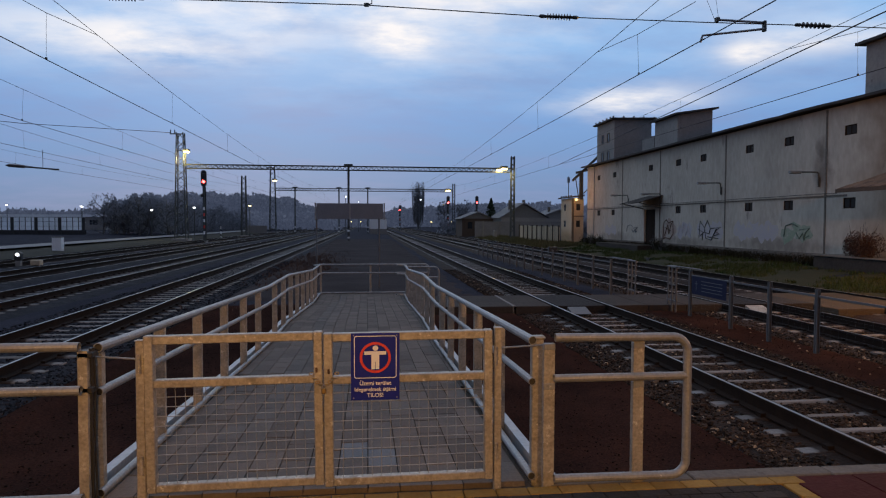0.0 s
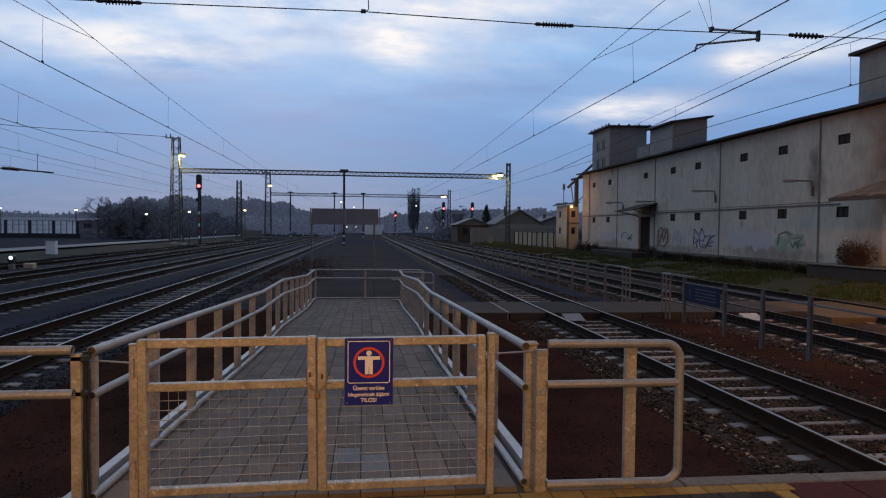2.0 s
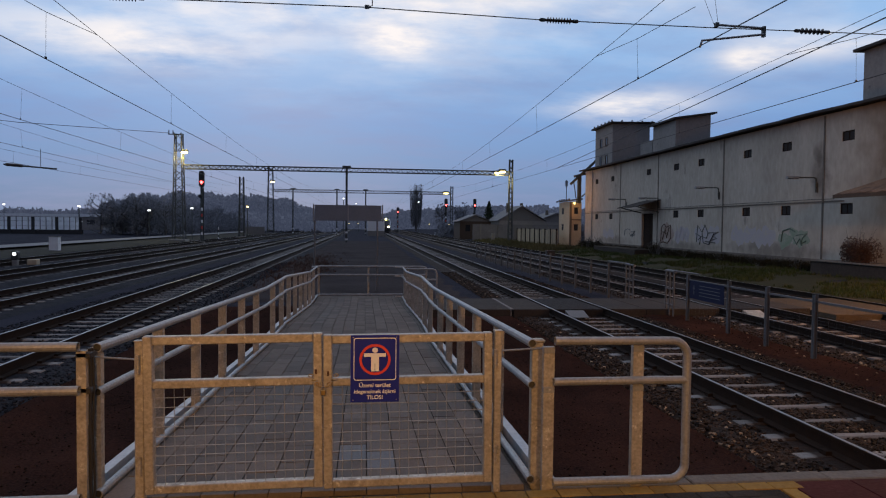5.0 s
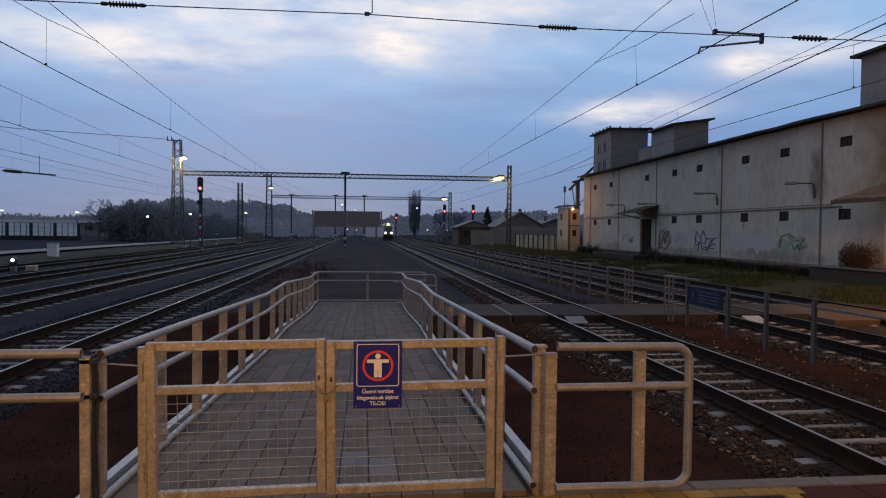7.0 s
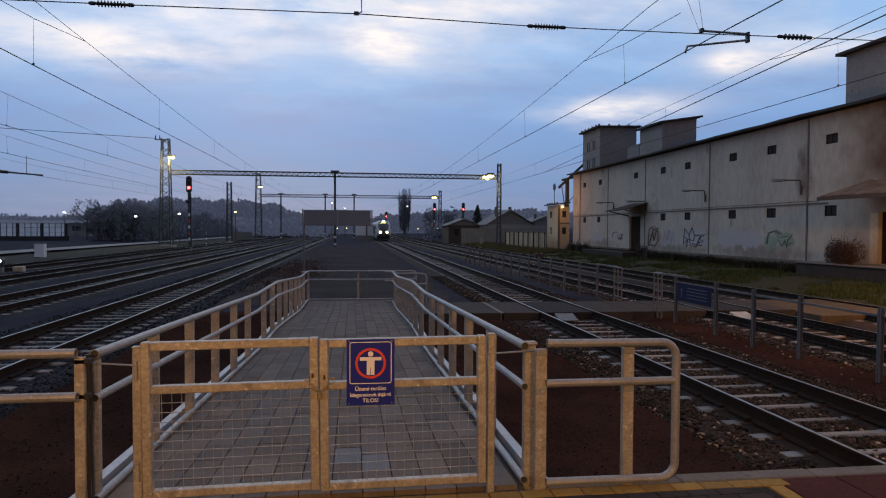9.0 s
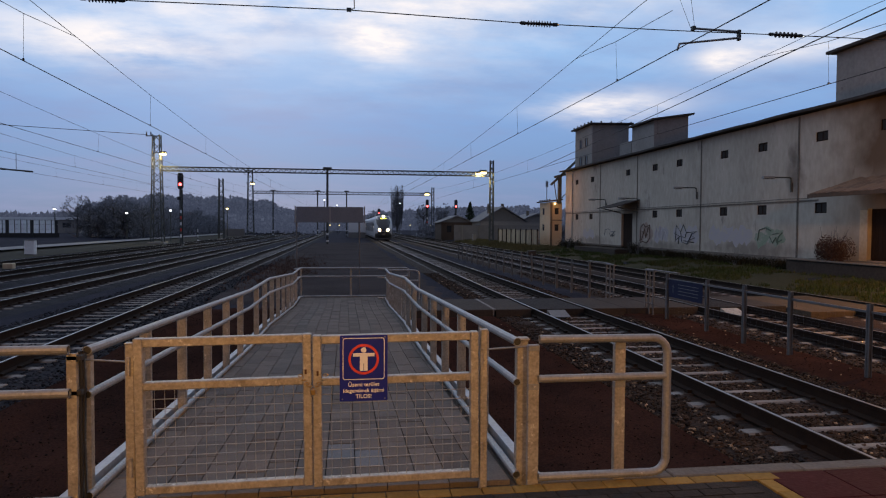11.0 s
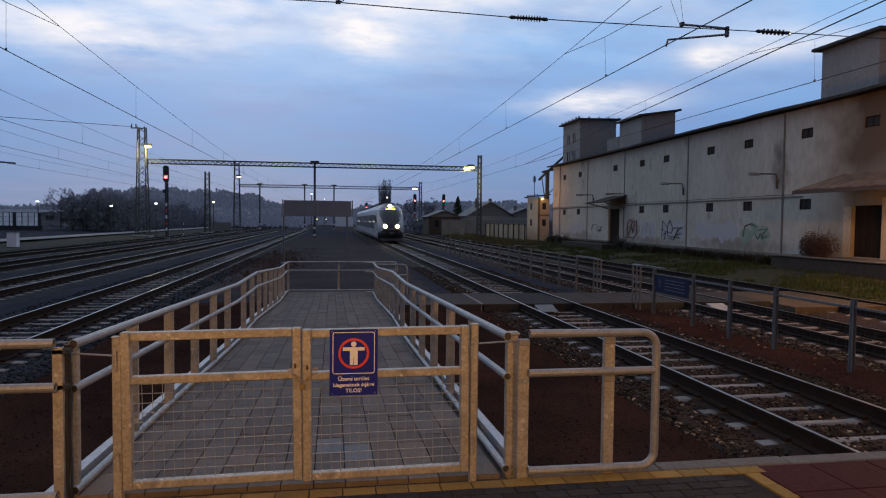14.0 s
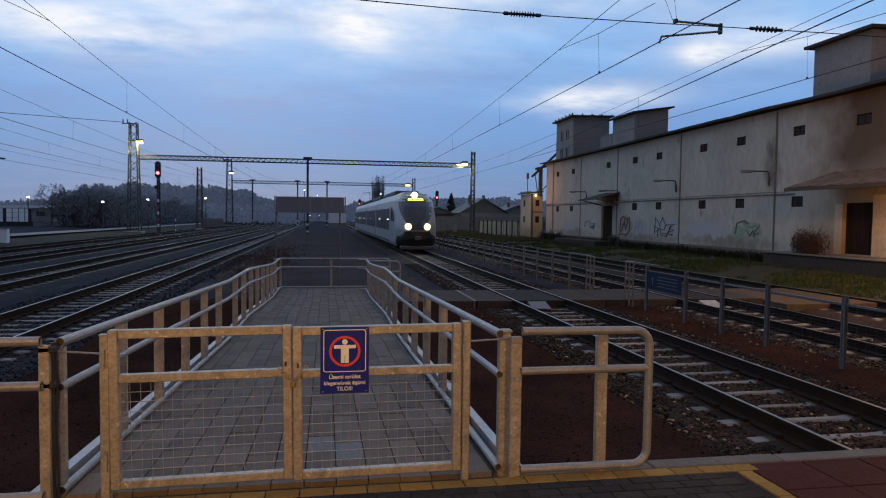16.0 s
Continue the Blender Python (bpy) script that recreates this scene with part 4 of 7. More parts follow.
def frame_line(bm, w, h, r, t, cz, y0, y1):
    o, i = rounded(w, h, r), rounded(w - 2 * t, h - 2 * t, r - t)
    vo = [[bm.verts.new((x, y, z + cz)) for x, z in o] for y in (y0, y1)]
    vi = [[bm.verts.new((x, y, z + cz)) for x, z in i] for y in (y0, y1)]
    n = len(o)
    for k in range(n):
        j = (k + 1) % n
        bm.faces.new((vo[0][k], vo[0][j], vi[0][j], vi[0][k]))
        bm.faces.new((vo[0][k], vo[0][j], vo[1][j], vo[1][k]))
        bm.faces.new((vi[0][k], vi[0][j], vi[1][j], vi[1][k]))
    return bm


sign = thing("warning_sign", "navy enamel no-trespassing sign with red ring on the gate", "sign", (0.064, GY - 0.036, 1.332))
part("plate", B(-0.146, 0.146, 0.0, 0.004, -0.203, 0.203), "navy", sign)
part("border", frame_line(bmesh.new(), 0.256, 0.258, 0.016, 0.0045, 0.058, -0.0012, 0.0), "white", sign, "thin white border line")
part("ring", disc(bmesh.new(), (0, -0.002, 0.055), 0.094, "y", 0.002, 40, inner=0.079), "signred", sign, "red prohibition ring")
part("symbol_disc", disc(bmesh.new(), (0, -0.0022, 0.112), 0.0165, "y", 0.002, 20), "white", sign)
part("symbol_bar", B(-0.066, 0.066, -0.0022, 0.0, 0.072, 0.093), "white", sign, bevel=0.0009)
part("symbol_block", B(-0.0235, 0.0235, -0.0026, 0.0, 0.03, 0.074), "white", sign)
for s in (-1, 1):
    part("symbol_bar", B(min(s * 0.0015, s * 0.0235), max(s * 0.0015, s * 0.0235), -0.0022, 0.0, -0.016, 0.032), "white", sign)
for t_, z in (("Üzemi terület", -0.112), ("Idegeneknek átjárni", -0.149), ("TILOS!", -0.185)):
    lettering(t_, 0.034 if t_[0] != "I" else 0.032, (0, -0.0012, z), sign)
for x in (-0.13, 0.13):
    for z in (-0.19, 0.19):
        part("rivet", disc(bmesh.new(), (x, -0.003, z), 0.004, "y", 0.003, 8), "galv", sign)


# ---- railings beside the gate ----
def channel_post(name, x, y, z0, z1, parent, w=0.05, d=0.07):
    bm = bmesh.new()
    t = 0.006
    box(bm, x - w / 2, x + w / 2, y - t, y, z0, z1)
    box(bm, x - w / 2, x - w / 2 + t, y, y + d, z0, z1)
    box(bm, x + w / 2 - t, x + w / 2, y, y + d, z0, z1)
    return part(name, bm, "galv_flat", parent)


side = thing("platform_railing", "galvanised tubular railing across the platform end", "railing", (0, GY, 0), "platform end railings")
for nm, z, xe in (("top_tube", 1.484, -1.625), ("middle_tube", 1.231, -1.622), ("bottom_tube", 0.60, -1.62)):
    pipe = part(nm, tube(bmesh.new(), [(-4.5, -0.05, z), (xe, -0.05, z)], 0.028, 12, hollow=True), "galv", side)
    # black plug puts shade into the tube mouth
    part("bore", tube(bmesh.new(), [(xe - 0.03, -0.05, z), (xe - 0.012, -0.05, z)], 0.0238, 12), "black", pipe, "black plug painting the shade in the open pipe end")
channel_post("post", -1.622, -0.016, 0.5, 1.455, side, 0.054, 0.035)
for x in (-2.9, -4.4):
    channel_post("post", x, 0.0, 0.5, 1.45, side, 0.08)
tied = thing("corner_post", "galvanised channel post that ends the ramp railing", "post", (-1.602, GY + 0.16, 0.55), "corner posts")
part("channel", B(-0.030, 0.030, -0.03, 0.03, -0.3, 0.86), "galv_flat", tied, bevel=0.004)
part("saddle", B(-0.045, 0.03, -0.035, 0.035, 0.86, 0.89), "galv_flat", tied, bevel=0.01)
part("tie_rod", tube(bmesh.new(), [(-0.03, -0.04, 0.845), (0.30, -0.16, 0.845)], 0.006, 6), "galv", tied)
tied = thing("corner_post", "galvanised channel post that ends the ramp railing", "post", (1.109, GY + 0.14, 0.55), "corner posts")
part("channel", B(-0.038, 0.038, -0.03, 0.03, -0.3, 0.90), "galv_flat", tied, bevel=0.004)
part("saddle", B(-0.03, 0.05, -0.035, 0.035, 0.90, 0.925), "galv_flat", tied, bevel=0.01)
part("tie_rod", tube(bmesh.new(), [(0.03, -0.04, 0.87), (-0.27, -0.14, 0.875)], 0.006, 6), "galv", tied)

cab_b = thing("cable_bundle", "black cable tied between two galvanised posts", "cable", (-1.588, GY, 0.55))
part("cable", tube(bmesh.new(), [(-0.004 * math.sin(k * 1.7), 0.02 + 0.006 * math.cos(k), -0.03 + 0.118 * k) for k in range(9)], 0.011, 7), "black", cab_b)
part("cable", tube(bmesh.new(), [(0.014 + 0.004 * math.sin(k * 1.3), 0.03, -0.03 + 0.118 * k) for k in range(9)], 0.007, 7), "black", cab_b)
for z in (0.655, 0.86):
    part("tie_band", B(-0.066, 0.02, -0.022, 0.065, z, z + 0.035), "black", cab_b, bevel=0.006)

lo = thing("loop_railing", "galvanised tubular loop railing beside the gate", "railing", (0, GY, 0), "platform end railings")
cx, r = 2.040, 0.10
pts = [(1.175, -0.05, 1.492)] + arc(cx - r, 1.487 - r, r, 90, 0, 6, -0.05) + arc(cx - r, 0.60 + r, r, 0, -90, 6, -0.05) + [(1.175, -0.05, 0.605)]
part("loop_tube", tube(bmesh.new(), pts, 0.027, 12, hollow=True), "galv", lo)
part("middle_tube", tube(bmesh.new(), [(1.17, -0.05, 1.237), (2.04, -0.05, 1.237)], 0.026, 12, hollow=True), "galv", lo)
channel_post("post", 1.729, -0.018, 0.46, 1.47, lo, 0.070, 0.035)
channel_post("post", 1.147, -0.018, 0.5, 1.45, lo, 0.070, 0.03)
for x, z in ((1.729, 1.43), (1.729, 1.18), (1.147, 1.43), (1.147, 1.18)):
    part("clamp", B(x - 0.037, x + 0.037, -0.028, 0.012, z - 0.02, z + 0.02), "galv", lo, bevel=0.004)


# ---- level crossing for walkers ----
cross = tagged(new("track_crossing"), "grey concrete slab path across the tracks", "crossing", kind="structure")
cy0, cy1 = 17.35, 20.0
for x0, x1 in ((1.35, 2.6), (2.62, 3.85)):
    part("slab", B(x0, x1, cy0, cy1, -0.3, -0.01), "slab", cross, bevel=0.01)
for c in (5.74, 10.55):
    for x0, x1, m in ((c - 1.86, c - 0.83, "paver"), (c - 0.66, c + 0.66, "asphalt"), (c + 0.83, c + 1.86, "paver")):
        part("slab", B(x0, x1, cy0, cy1, -0.3, -0.012), "asphalt" if m == "asphalt" else "slab", cross, bevel=0.01)
part("edge_line", B(3.86, 3.94, cy0, cy1, -0.3, -0.004), "concrete", cross, "white painted edge line")
part("slab", B(7.62, 8.68, cy0, cy1, -0.3, -0.014), "slab", cross, bevel=0.01)
part("slab", B(12.46, 15.9, 16.4, 20.4, -0.3, -0.06), "sandy_slab", cross, bevel=0.01)
for x, y in ((5.55, 17.0), (10.5, 16.9)):
    rp = thing("guard_ramp", "small sloped metal plate between the rails at the crossing", "guard plate", (x, y, -0.15), "guard plates")
    bm = bmesh.new()
    vs = [bm.verts.new(p) for p in ((-0.25, -0.28, 0.0), (0.25, -0.28, 0.0), (0.25, 0.22, 0.13), (-0.25, 0.22, 0.13), (-0.25, 0.22, -0.05), (0.25, 0.22, -0.05))]
    for f in ((0, 1, 2, 3), (2, 3, 4, 5), (0, 1, 5, 4), (0, 3, 4), (1, 2, 5)):
        bm.faces.new([vs[i] for i in f])
    # paler steel on the right-hand plate paints the lamp light it catches
    part("plate", bm, "galv_flat" if x > 8 else "galv_dark", rp)

# ---- fence between the tracks ----
FX = 8.25
fence = thing("track_fence", "galvanised steel fence with wire infill between two tracks", "fence", (FX, 0, 0))
pys = [7.55, 9.5, 11.42, 12.89, 14.35, 16.28] + [21.9 + 1.8 * i for i in range(16)]
for y in pys:
    bm = box(bmesh.new(), -0.034, 0.034, y - 0.008, y + 0.008, -0.3, 1.0)
    for s in (-1, 1):
        box(bm, min(s * 0.024, s * 0.034), max(s * 0.024, s * 0.034), y - 0.037, y + 0.037, -0.3, 1.0)
    part("post", bm, "galv_dark", fence)
for y0, y1 in ((2, 16.28), (21.9, 48.9)):
    part("top_rail", B(-0.012, 0.012, y0, y1, 0.855, 0.895), "galv_dark", fence, bevel=0.003)
    bm = bmesh.new()
    for k in range(1, 8):
        tube(bm, [(0, y0, 0.86 * k / 8), (0, y1, 0.86 * k / 8)], 0.0011, 3)
    n = int((y1 - y0) / 0.2)
    for k in range(1, n):
        y = y0 + (y1 - y0) * k / n
        tube(bm, [(0, y, 0.02), (0, y, 0.86)], 0.0010, 3)
    tagged(part("wire_infill", bm, "galv_dark", fence), kind="stuff")
for ys, bar_ends in (((17.08, 17.32, 17.55), (17.6, 15.8)), ((19.81, 20.1, 20.4), (20.3, 22.1))):
    wing = thing("crossing_barrier", "galvanised tube barrier at the track crossing", "barrier", (FX, ys[0], 0), "crossing barriers")
    for y in ys:
        part("post", tube(bmesh.new(), [(0, y - ys[0], -0.25), (0, y - ys[0], 1.04)], 0.026, 8), "galv_dark", wing)
    for nm, z, r in (("top_tube", 1.03, 0.028), ("middle_tube", 0.55, 0.020), ("bottom_tube", 0.12, 0.020)):
        part(nm, tube(bmesh.new(), [(0, -0.04, z), (0, ys[-1] - ys[0] + 0.04, z)], r, 8), "galv_dark", wing)
    part("hand_bar", B(0.03, 0.10, min(bar_ends) - ys[0], max(bar_ends) - ys[0], 1.035, 1.06), "galv_dark", wing, "flat galvanised hand bar", bevel=0.01)
    part("bar_bracket", B(0.0, 0.06, -0.03, 0.03, 0.99, 1.03), "galv", wing)
nb = thing("notice_board", "dark blue notice board with white lines on a fence", "sign", (FX - 0.055, 15.30, 0.66))
part("plate", B(-0.004, 0.004, -0.84, 0.78, -0.23, 0.22), "navy_dark", nb)
part("cross_bar", B(-0.008, -0.004, 0.555, 0.573, -0.12, 0.1), "notice_grey", nb)
part("cross_bar", B(-0.008, -0.004, 0.505, 0.623, 0.03, 0.045), "notice_grey", nb)
for i in range(4):
    part("text_line", B(-0.008, -0.004, -0.66, 0.30, 0.11 - 0.08 * i, 0.125 - 0.08 * i), "notice_grey", nb)

# ---- display board in the middle of the yard ----
bd = thing("display_board", "grey back of a wide information board on two posts", "information board", (-0.55, 24.6, -0.2))
part("panel", B(-1.25, 1.15, -0.06, 0.06, 2.52, 3.09), "grey_board", bd, bevel=0.01)
for x in (-1.29, -0.05, 1.19):
    part("stile", B(x - 0.022, x + 0.022, -0.075, 0.07, 2.50, 3.11), "galv", bd)
for x in (-1.25, 1.0):
    part("post", tube(bmesh.new(), [(x, 0.0, -0.1), (x, 0.0, 2.52)], 0.030, 8), "galv_dark", bd)


# ---- warehouse ----
WX = 22.0
wh = thing("warehouse", "long stained plaster grain warehouse with small square windows", "warehouse", (0, 0, 0))
UP = [61.9, 57.8, 50.15, 45.5, 41.95, 36.6, 32.96, 28.47, 24.6, 19.5, 15.5]
LOW = [61.8, 58.1, 45.45, 41.9, 36.6, 32.92, 28.45]
WY0, WY1, EAVE = 4.0, 65.2, 7.72
wins = [(y, 6.52, 0.80, 0.46) for y in UP] + [(y, 3.17, 0.80, 0.50) for y in LOW]
wins_box = [(y - w / 2, y + w / 2, z - h / 2, z + h / 2) for y, z, w, h in wins]
doors = [(49.2, 51.3, 0.55, 3.3), (23.95, 25.55, 0.85, 3.05)]
holes = wins_box + doors
ycuts = sorted({WY0, WY1, *[v for b in holes for v in b[:2]]})
zcuts = sorted({-0.3, 0.75, EAVE, *[v for b in holes for v in b[2:]]})
bm_hi, bm_lo = bmesh.new(), bmesh.new()
for y0, y1 in zip(ycuts, ycuts[1:]):
    for z0, z1 in zip(zcuts, zcuts[1:]):
        cy, cz = (y0 + y1) / 2, (z0 + z1) / 2
        if any(a < cy < b and c < cz < d for a, b, c, d in holes):
            continue
        box(bm_lo if z1 <= 0.75 else bm_hi, WX - (0.012 if z1 <= 0.75 else 0), WX + 0.42, y0, y1, z0, z1)
for b_ in (bm_hi, bm_lo):
    bmesh.ops.remove_doubles(b_, verts=b_.verts[:], dist=0.0005)
part("wall", bm_hi, "plaster", wh, "pale grey plaster, weathered and stained")
part("plinth", bm_lo, "plaster_low", wh, "grimy grey plinth")
part("end_wall", B(WX + 0.43, 40, WY1 - 0.4, WY1, -0.3, EAVE), "plaster", wh)
part("end_wall", B(WX + 0.43, 40, WY0, WY0 + 0.4, -0.3, EAVE), "plaster", wh)
part("back_wall", B(39.6, 40, WY0 + 0.41, WY1 - 0.41, -0.3, EAVE + 1.0), "plaster", wh)
for y, z, w, h in wins:
    # near-black pane stands in for the unlit room behind the opening
    wd = part("window", B(WX + 0.06, WX + 0.09, y - w / 2, y + w / 2, z - h / 2, z + h / 2), "dark", wh, "small recessed window, pane blackened for the unlit inside")
    bm = bmesh.new()
    for a in ((y - w / 2, y - w / 2 + 0.05, z - h / 2, z + h / 2), (y + w / 2 - 0.05, y + w / 2, z - h / 2, z + h / 2), (y - w / 2 + 0.05, y + w / 2 - 0.05, z - h / 2, z - h / 2 + 0.05), (y - w / 2 + 0.05, y + w / 2 - 0.05, z + h / 2 - 0.05, z + h / 2), (y - 0.012, y + 0.012, z - h / 2 + 0.05, z + h / 2 - 0.05)):
        box(bm, WX + 0.03, WX + 0.06, *a)
    part("window_frame", bm, "dark_timber", wd)
for y0, y1, z0, z1 in doors:
    dr = part("door", B(WX + 0.2, WX + 0.26, y0, y1, z0, z1), "timber", wh, "dark old boarded loading door")
    for k in range(8):
        ya = y0 + (y1 - y0) * k / 8
        part("plank", B(WX + 0.175, WX + 0.2, ya + 0.008, ya + (y1 - y0) / 8 - 0.008, z0, z1 - 0.02), "dark_timber", dr)
# ochre panels paint the orange lamp light on the wall by the door
for y0, y1, z1 in ((25.57, 26.0, 3.0), (19.5, 23.93, 3.35)):
    part("door_surround", B(WX - 0.014, WX - 0.002, y0, y1, 0.81, z1), "plaster_yellow", wh, "ochre plaster panel beside the loading door, painted for the lamp glow")
for y in (55.9, 48.4, 39.15, 30.05, 21.5):
    part("pilaster", B(WX - 0.03, WX - 0.002, y - 0.055, y + 0.055, 0.76, EAVE - 0.05), "plaster_low", wh, "dark stained joint strip")
part("ledge", B(WX - 0.05, WX - 0.001, 28.6, WY1, 3.51, 3.57), "plaster_low", wh)
part("cable", tube(bmesh.new(), [(WX - 0.05, WY1 - i * 1.8, 3.66 + 0.014 * math.sin(i * 2.1)) for i in range(21)], 0.014, 5), "black", wh, "sagging black cable along the wall")
for y in (62.9,):
    part("downpipe", tube(bmesh.new(), [(WX - 0.1, y, EAVE), (WX - 0.1, y, 0.2)], 0.05, 8), "galv", wh)
# roof: low pitch with a ragged dark eave
bm = bmesh.new()
loft(bm, [[(21.45, y, EAVE + 0.02 + e), (21.45, y, EAVE + 0.14 + e), (40.6, y, EAVE + 1.75), (40.6, y, EAVE + 1.6)] for y, e in [(WY0 - 0.4 + i * 1.55, rng.uniform(-0.025, 0.025)) for i in range(40)] + [(WY1 + 0.5, 0.0)]])
part("roof", bm, "roof", wh, "dark bitumen felt roof with an uneven eave")


def roof_tower(x0, x1, y0, y1, z1, tilt, windows, label):
    tw = thing("elevator_tower", label, "tower", (x0, y0, EAVE + 0.0), "roof towers of the warehouse")
    h = z1 - EAVE
    bm = bmesh.new()
    loft(bm, [[(0, 0, 0), (x1 - x0, 0, 0), (x1 - x0, y1 - y0, 0), (0, y1 - y0, 0)], [(0, 0, h), (x1 - x0, 0, h + tilt), (x1 - x0, y1 - y0, h + tilt), (0, y1 - y0, h)]])
    part("shaft", bm, "tower", tw)
    bm = bmesh.new()
    o = 0.35
    loft(bm, [[(-o, -o, h - 0.02), (x1 - x0 + o, -o, h + tilt + 0.02), (x1 - x0 + o, y1 - y0 + o, h + tilt + 0.02), (-o, y1 - y0 + o, h - 0.02)], [(-o, -o, h + 0.12), (x1 - x0 + o, -o, h + tilt + 0.16), (x1 - x0 + o, y1 - y0 + o, h + tilt + 0.16), (-o, y1 - y0 + o, h + 0.12)]])
    part("roof", bm, "roof", tw)
    for yy, zz in windows:
        wd = part("window", B(-0.006, 0.1, yy - 0.22, yy + 0.22, zz - 0.4, zz + 0.4), "glass", tw)
        part("window_frame", frame_box(yy, zz), "timber", wd)
    return tw


def frame_box(y, z):
    bm = bmesh.new()
    for a in ((y - 0.28, y - 0.22, z - 0.45, z + 0.45), (y + 0.22, y + 0.28, z - 0.45, z + 0.45), (y - 0.22, y + 0.22, z + 0.4, z + 0.45), (y - 0.22, y + 0.22, z - 0.45, z - 0.4)):
        box(bm, -0.05, 0.05, *a)
    return bm


t1 = roof_tower(22.9, 26.5, 60.4, 65.05, 11.85, 0.05, [(1.5, 2.6), (3.0, 2.6), (1.5, 0.9), (3.0, 0.9)], "grey rendered elevator tower with a crenellated parapet")
for i in range(5):
    part("merlon", B(-0.28 + i * 0.98, -0.14 + i * 0.98, -0.33, -0.2, 4.25, 4.42), "tower", t1, bevel=0.02)
    part("merlon", B(-0.33, -0.2, 0.3 + i * 0.98, 0.44 + i * 0.98, 4.25, 4.42), "tower", t1, bevel=0.02)
roof_tower(24.0, 26.85, 49.9, 54.0, 10.62, 0.5, [], "grey rendered roof tower with a slanted top")
roof_tower(24.2, 31.0, 26.8, 30.4, 10.95, 0.15, [], "dark rendered roof tower with flat roof")
part("link_block", B(24.6, 26.6, 55.5, 58.0, EAVE, 9.75), "tower", wh)
# chute on the far gable
ch = thing("grain_chute", "dark steel grain chute on the warehouse gable", "chute", (22.0, WY1 + 0.9, 0))
part("pipe", tube(bmesh.new(), [(1.9, -0.3, 9.5), (-1.25, 0.1, 6.5)], 0.13, 8), "mast", ch)
part("pipe", tube(bmesh.new(), [(-0.9, 0.1, 7.3), (0.3, 0.0, 7.6)], 0.12, 8), "mast", ch)
for x, z0, z1 in ((-0.35, 4.6, 7.45),):
    part("leg", B(x - 0.18, x + 0.18, -0.15, 0.15, z0, z1), "mast", ch, bevel=0.03)
part("brace", tube(bmesh.new(), [(-0.6, 0, 4.65), (-0.95, 0, 6.8)], 0.05, 6), "mast", ch)
part("brace", tube(bmesh.new(), [(-0.35, 0, 5.0), (0.05, -0.9, 5.6)], 0.05, 6), "mast", ch)

# canopy and loading dock at the far door
cn = thing("door_canopy", "sagging dark sheet canopy above a loading door", "canopy", (WX, 0, 0), "warehouse canopies")
bm = loft(bmesh.new(), [[(-1.9, y, 3.72 + s), (-1.9, y, 3.79 + s), (-0.01, y, 4.32 + s), (-0.01, y, 4.25 + s)] for y, s in ((47.9, 0.0), (49.2, -0.03), (50.4, 0.02), (51.7, -0.05))])
part("sheet", bm, "roof", cn)
for y in (48.2, 51.4):
    part("bracket", bar(bmesh.new(), (-1.7, y, 3.74), (-0.02, y, 3.35), 0.08), "mast", cn)
dk = thing("loading_dock", "low dark concrete loading dock at the warehouse wall", "dock", (WX, 0, 0), "loading docks")
part("slab", B(-2.0, -0.035, 47.8, 56.8, -0.3, 0.55), "dock", dk, bevel=0.03)
dk = thing("loading_dock", "low concrete loading dock with a worn edge at the warehouse door", "dock", (WX, 0, 0), "loading docks")
part("slab", B(-1.6, -0.035, 6.0, 28.6, -0.3, 0.74), "dock", dk, bevel=0.03)
part("edge_stone", B(-1.68, -0.035, 6.0, 28.65, 0.75, 0.80), "plaster_low", dk, bevel=0.01)
cn = thing("dock_canopy", "worn tiled lean-to canopy on timber above the loading dock", "canopy", (WX, 0, 0), "warehouse canopies")
pitch = (4.3 - 3.62) / 2.2
part("deck", loft(bmesh.new(), [[(-2.2, y, 3.60), (-2.2, y, 3.68), (-0.02, y, 4.33), (-0.02, y, 4.25)] for y in (12.0, 26.3)]), "timber", cn)
r2 = random.Random(5)
for i in range(24):
    for j in range(6):
        y, x = 11.95 + i * 0.6, -2.25 + j * 0.37
        z = 3.69 + (x + 2.2) * pitch
        bm = bmesh.new()
        loft(bm, [[(x, y + 0.01, z), (x, y + 0.3, z + 0.05), (x, y + 0.59, z)], [(x + 0.42, y + 0.01, z + 0.42 * pitch + 0.02), (x + 0.42, y + 0.3, z + 0.42 * pitch + 0.07), (x + 0.42, y + 0.59, z + 0.42 * pitch + 0.02)]])
        ob = part("roof_tile", bm, "tile", cn)
        ob.matrix_basis = pose(0, 0, r2.uniform(-0.01, 0.02))
for y in (19.0, 15.0):
    part("strut", bar(bmesh.new(), (-2.1, y, 3.58), (-0.02, y, 2.9), 0.12), "timber", cn)
part("fascia", B(-2.28, -2.21, 12.0, 26.35, 3.52, 3.67), "timber", cn)

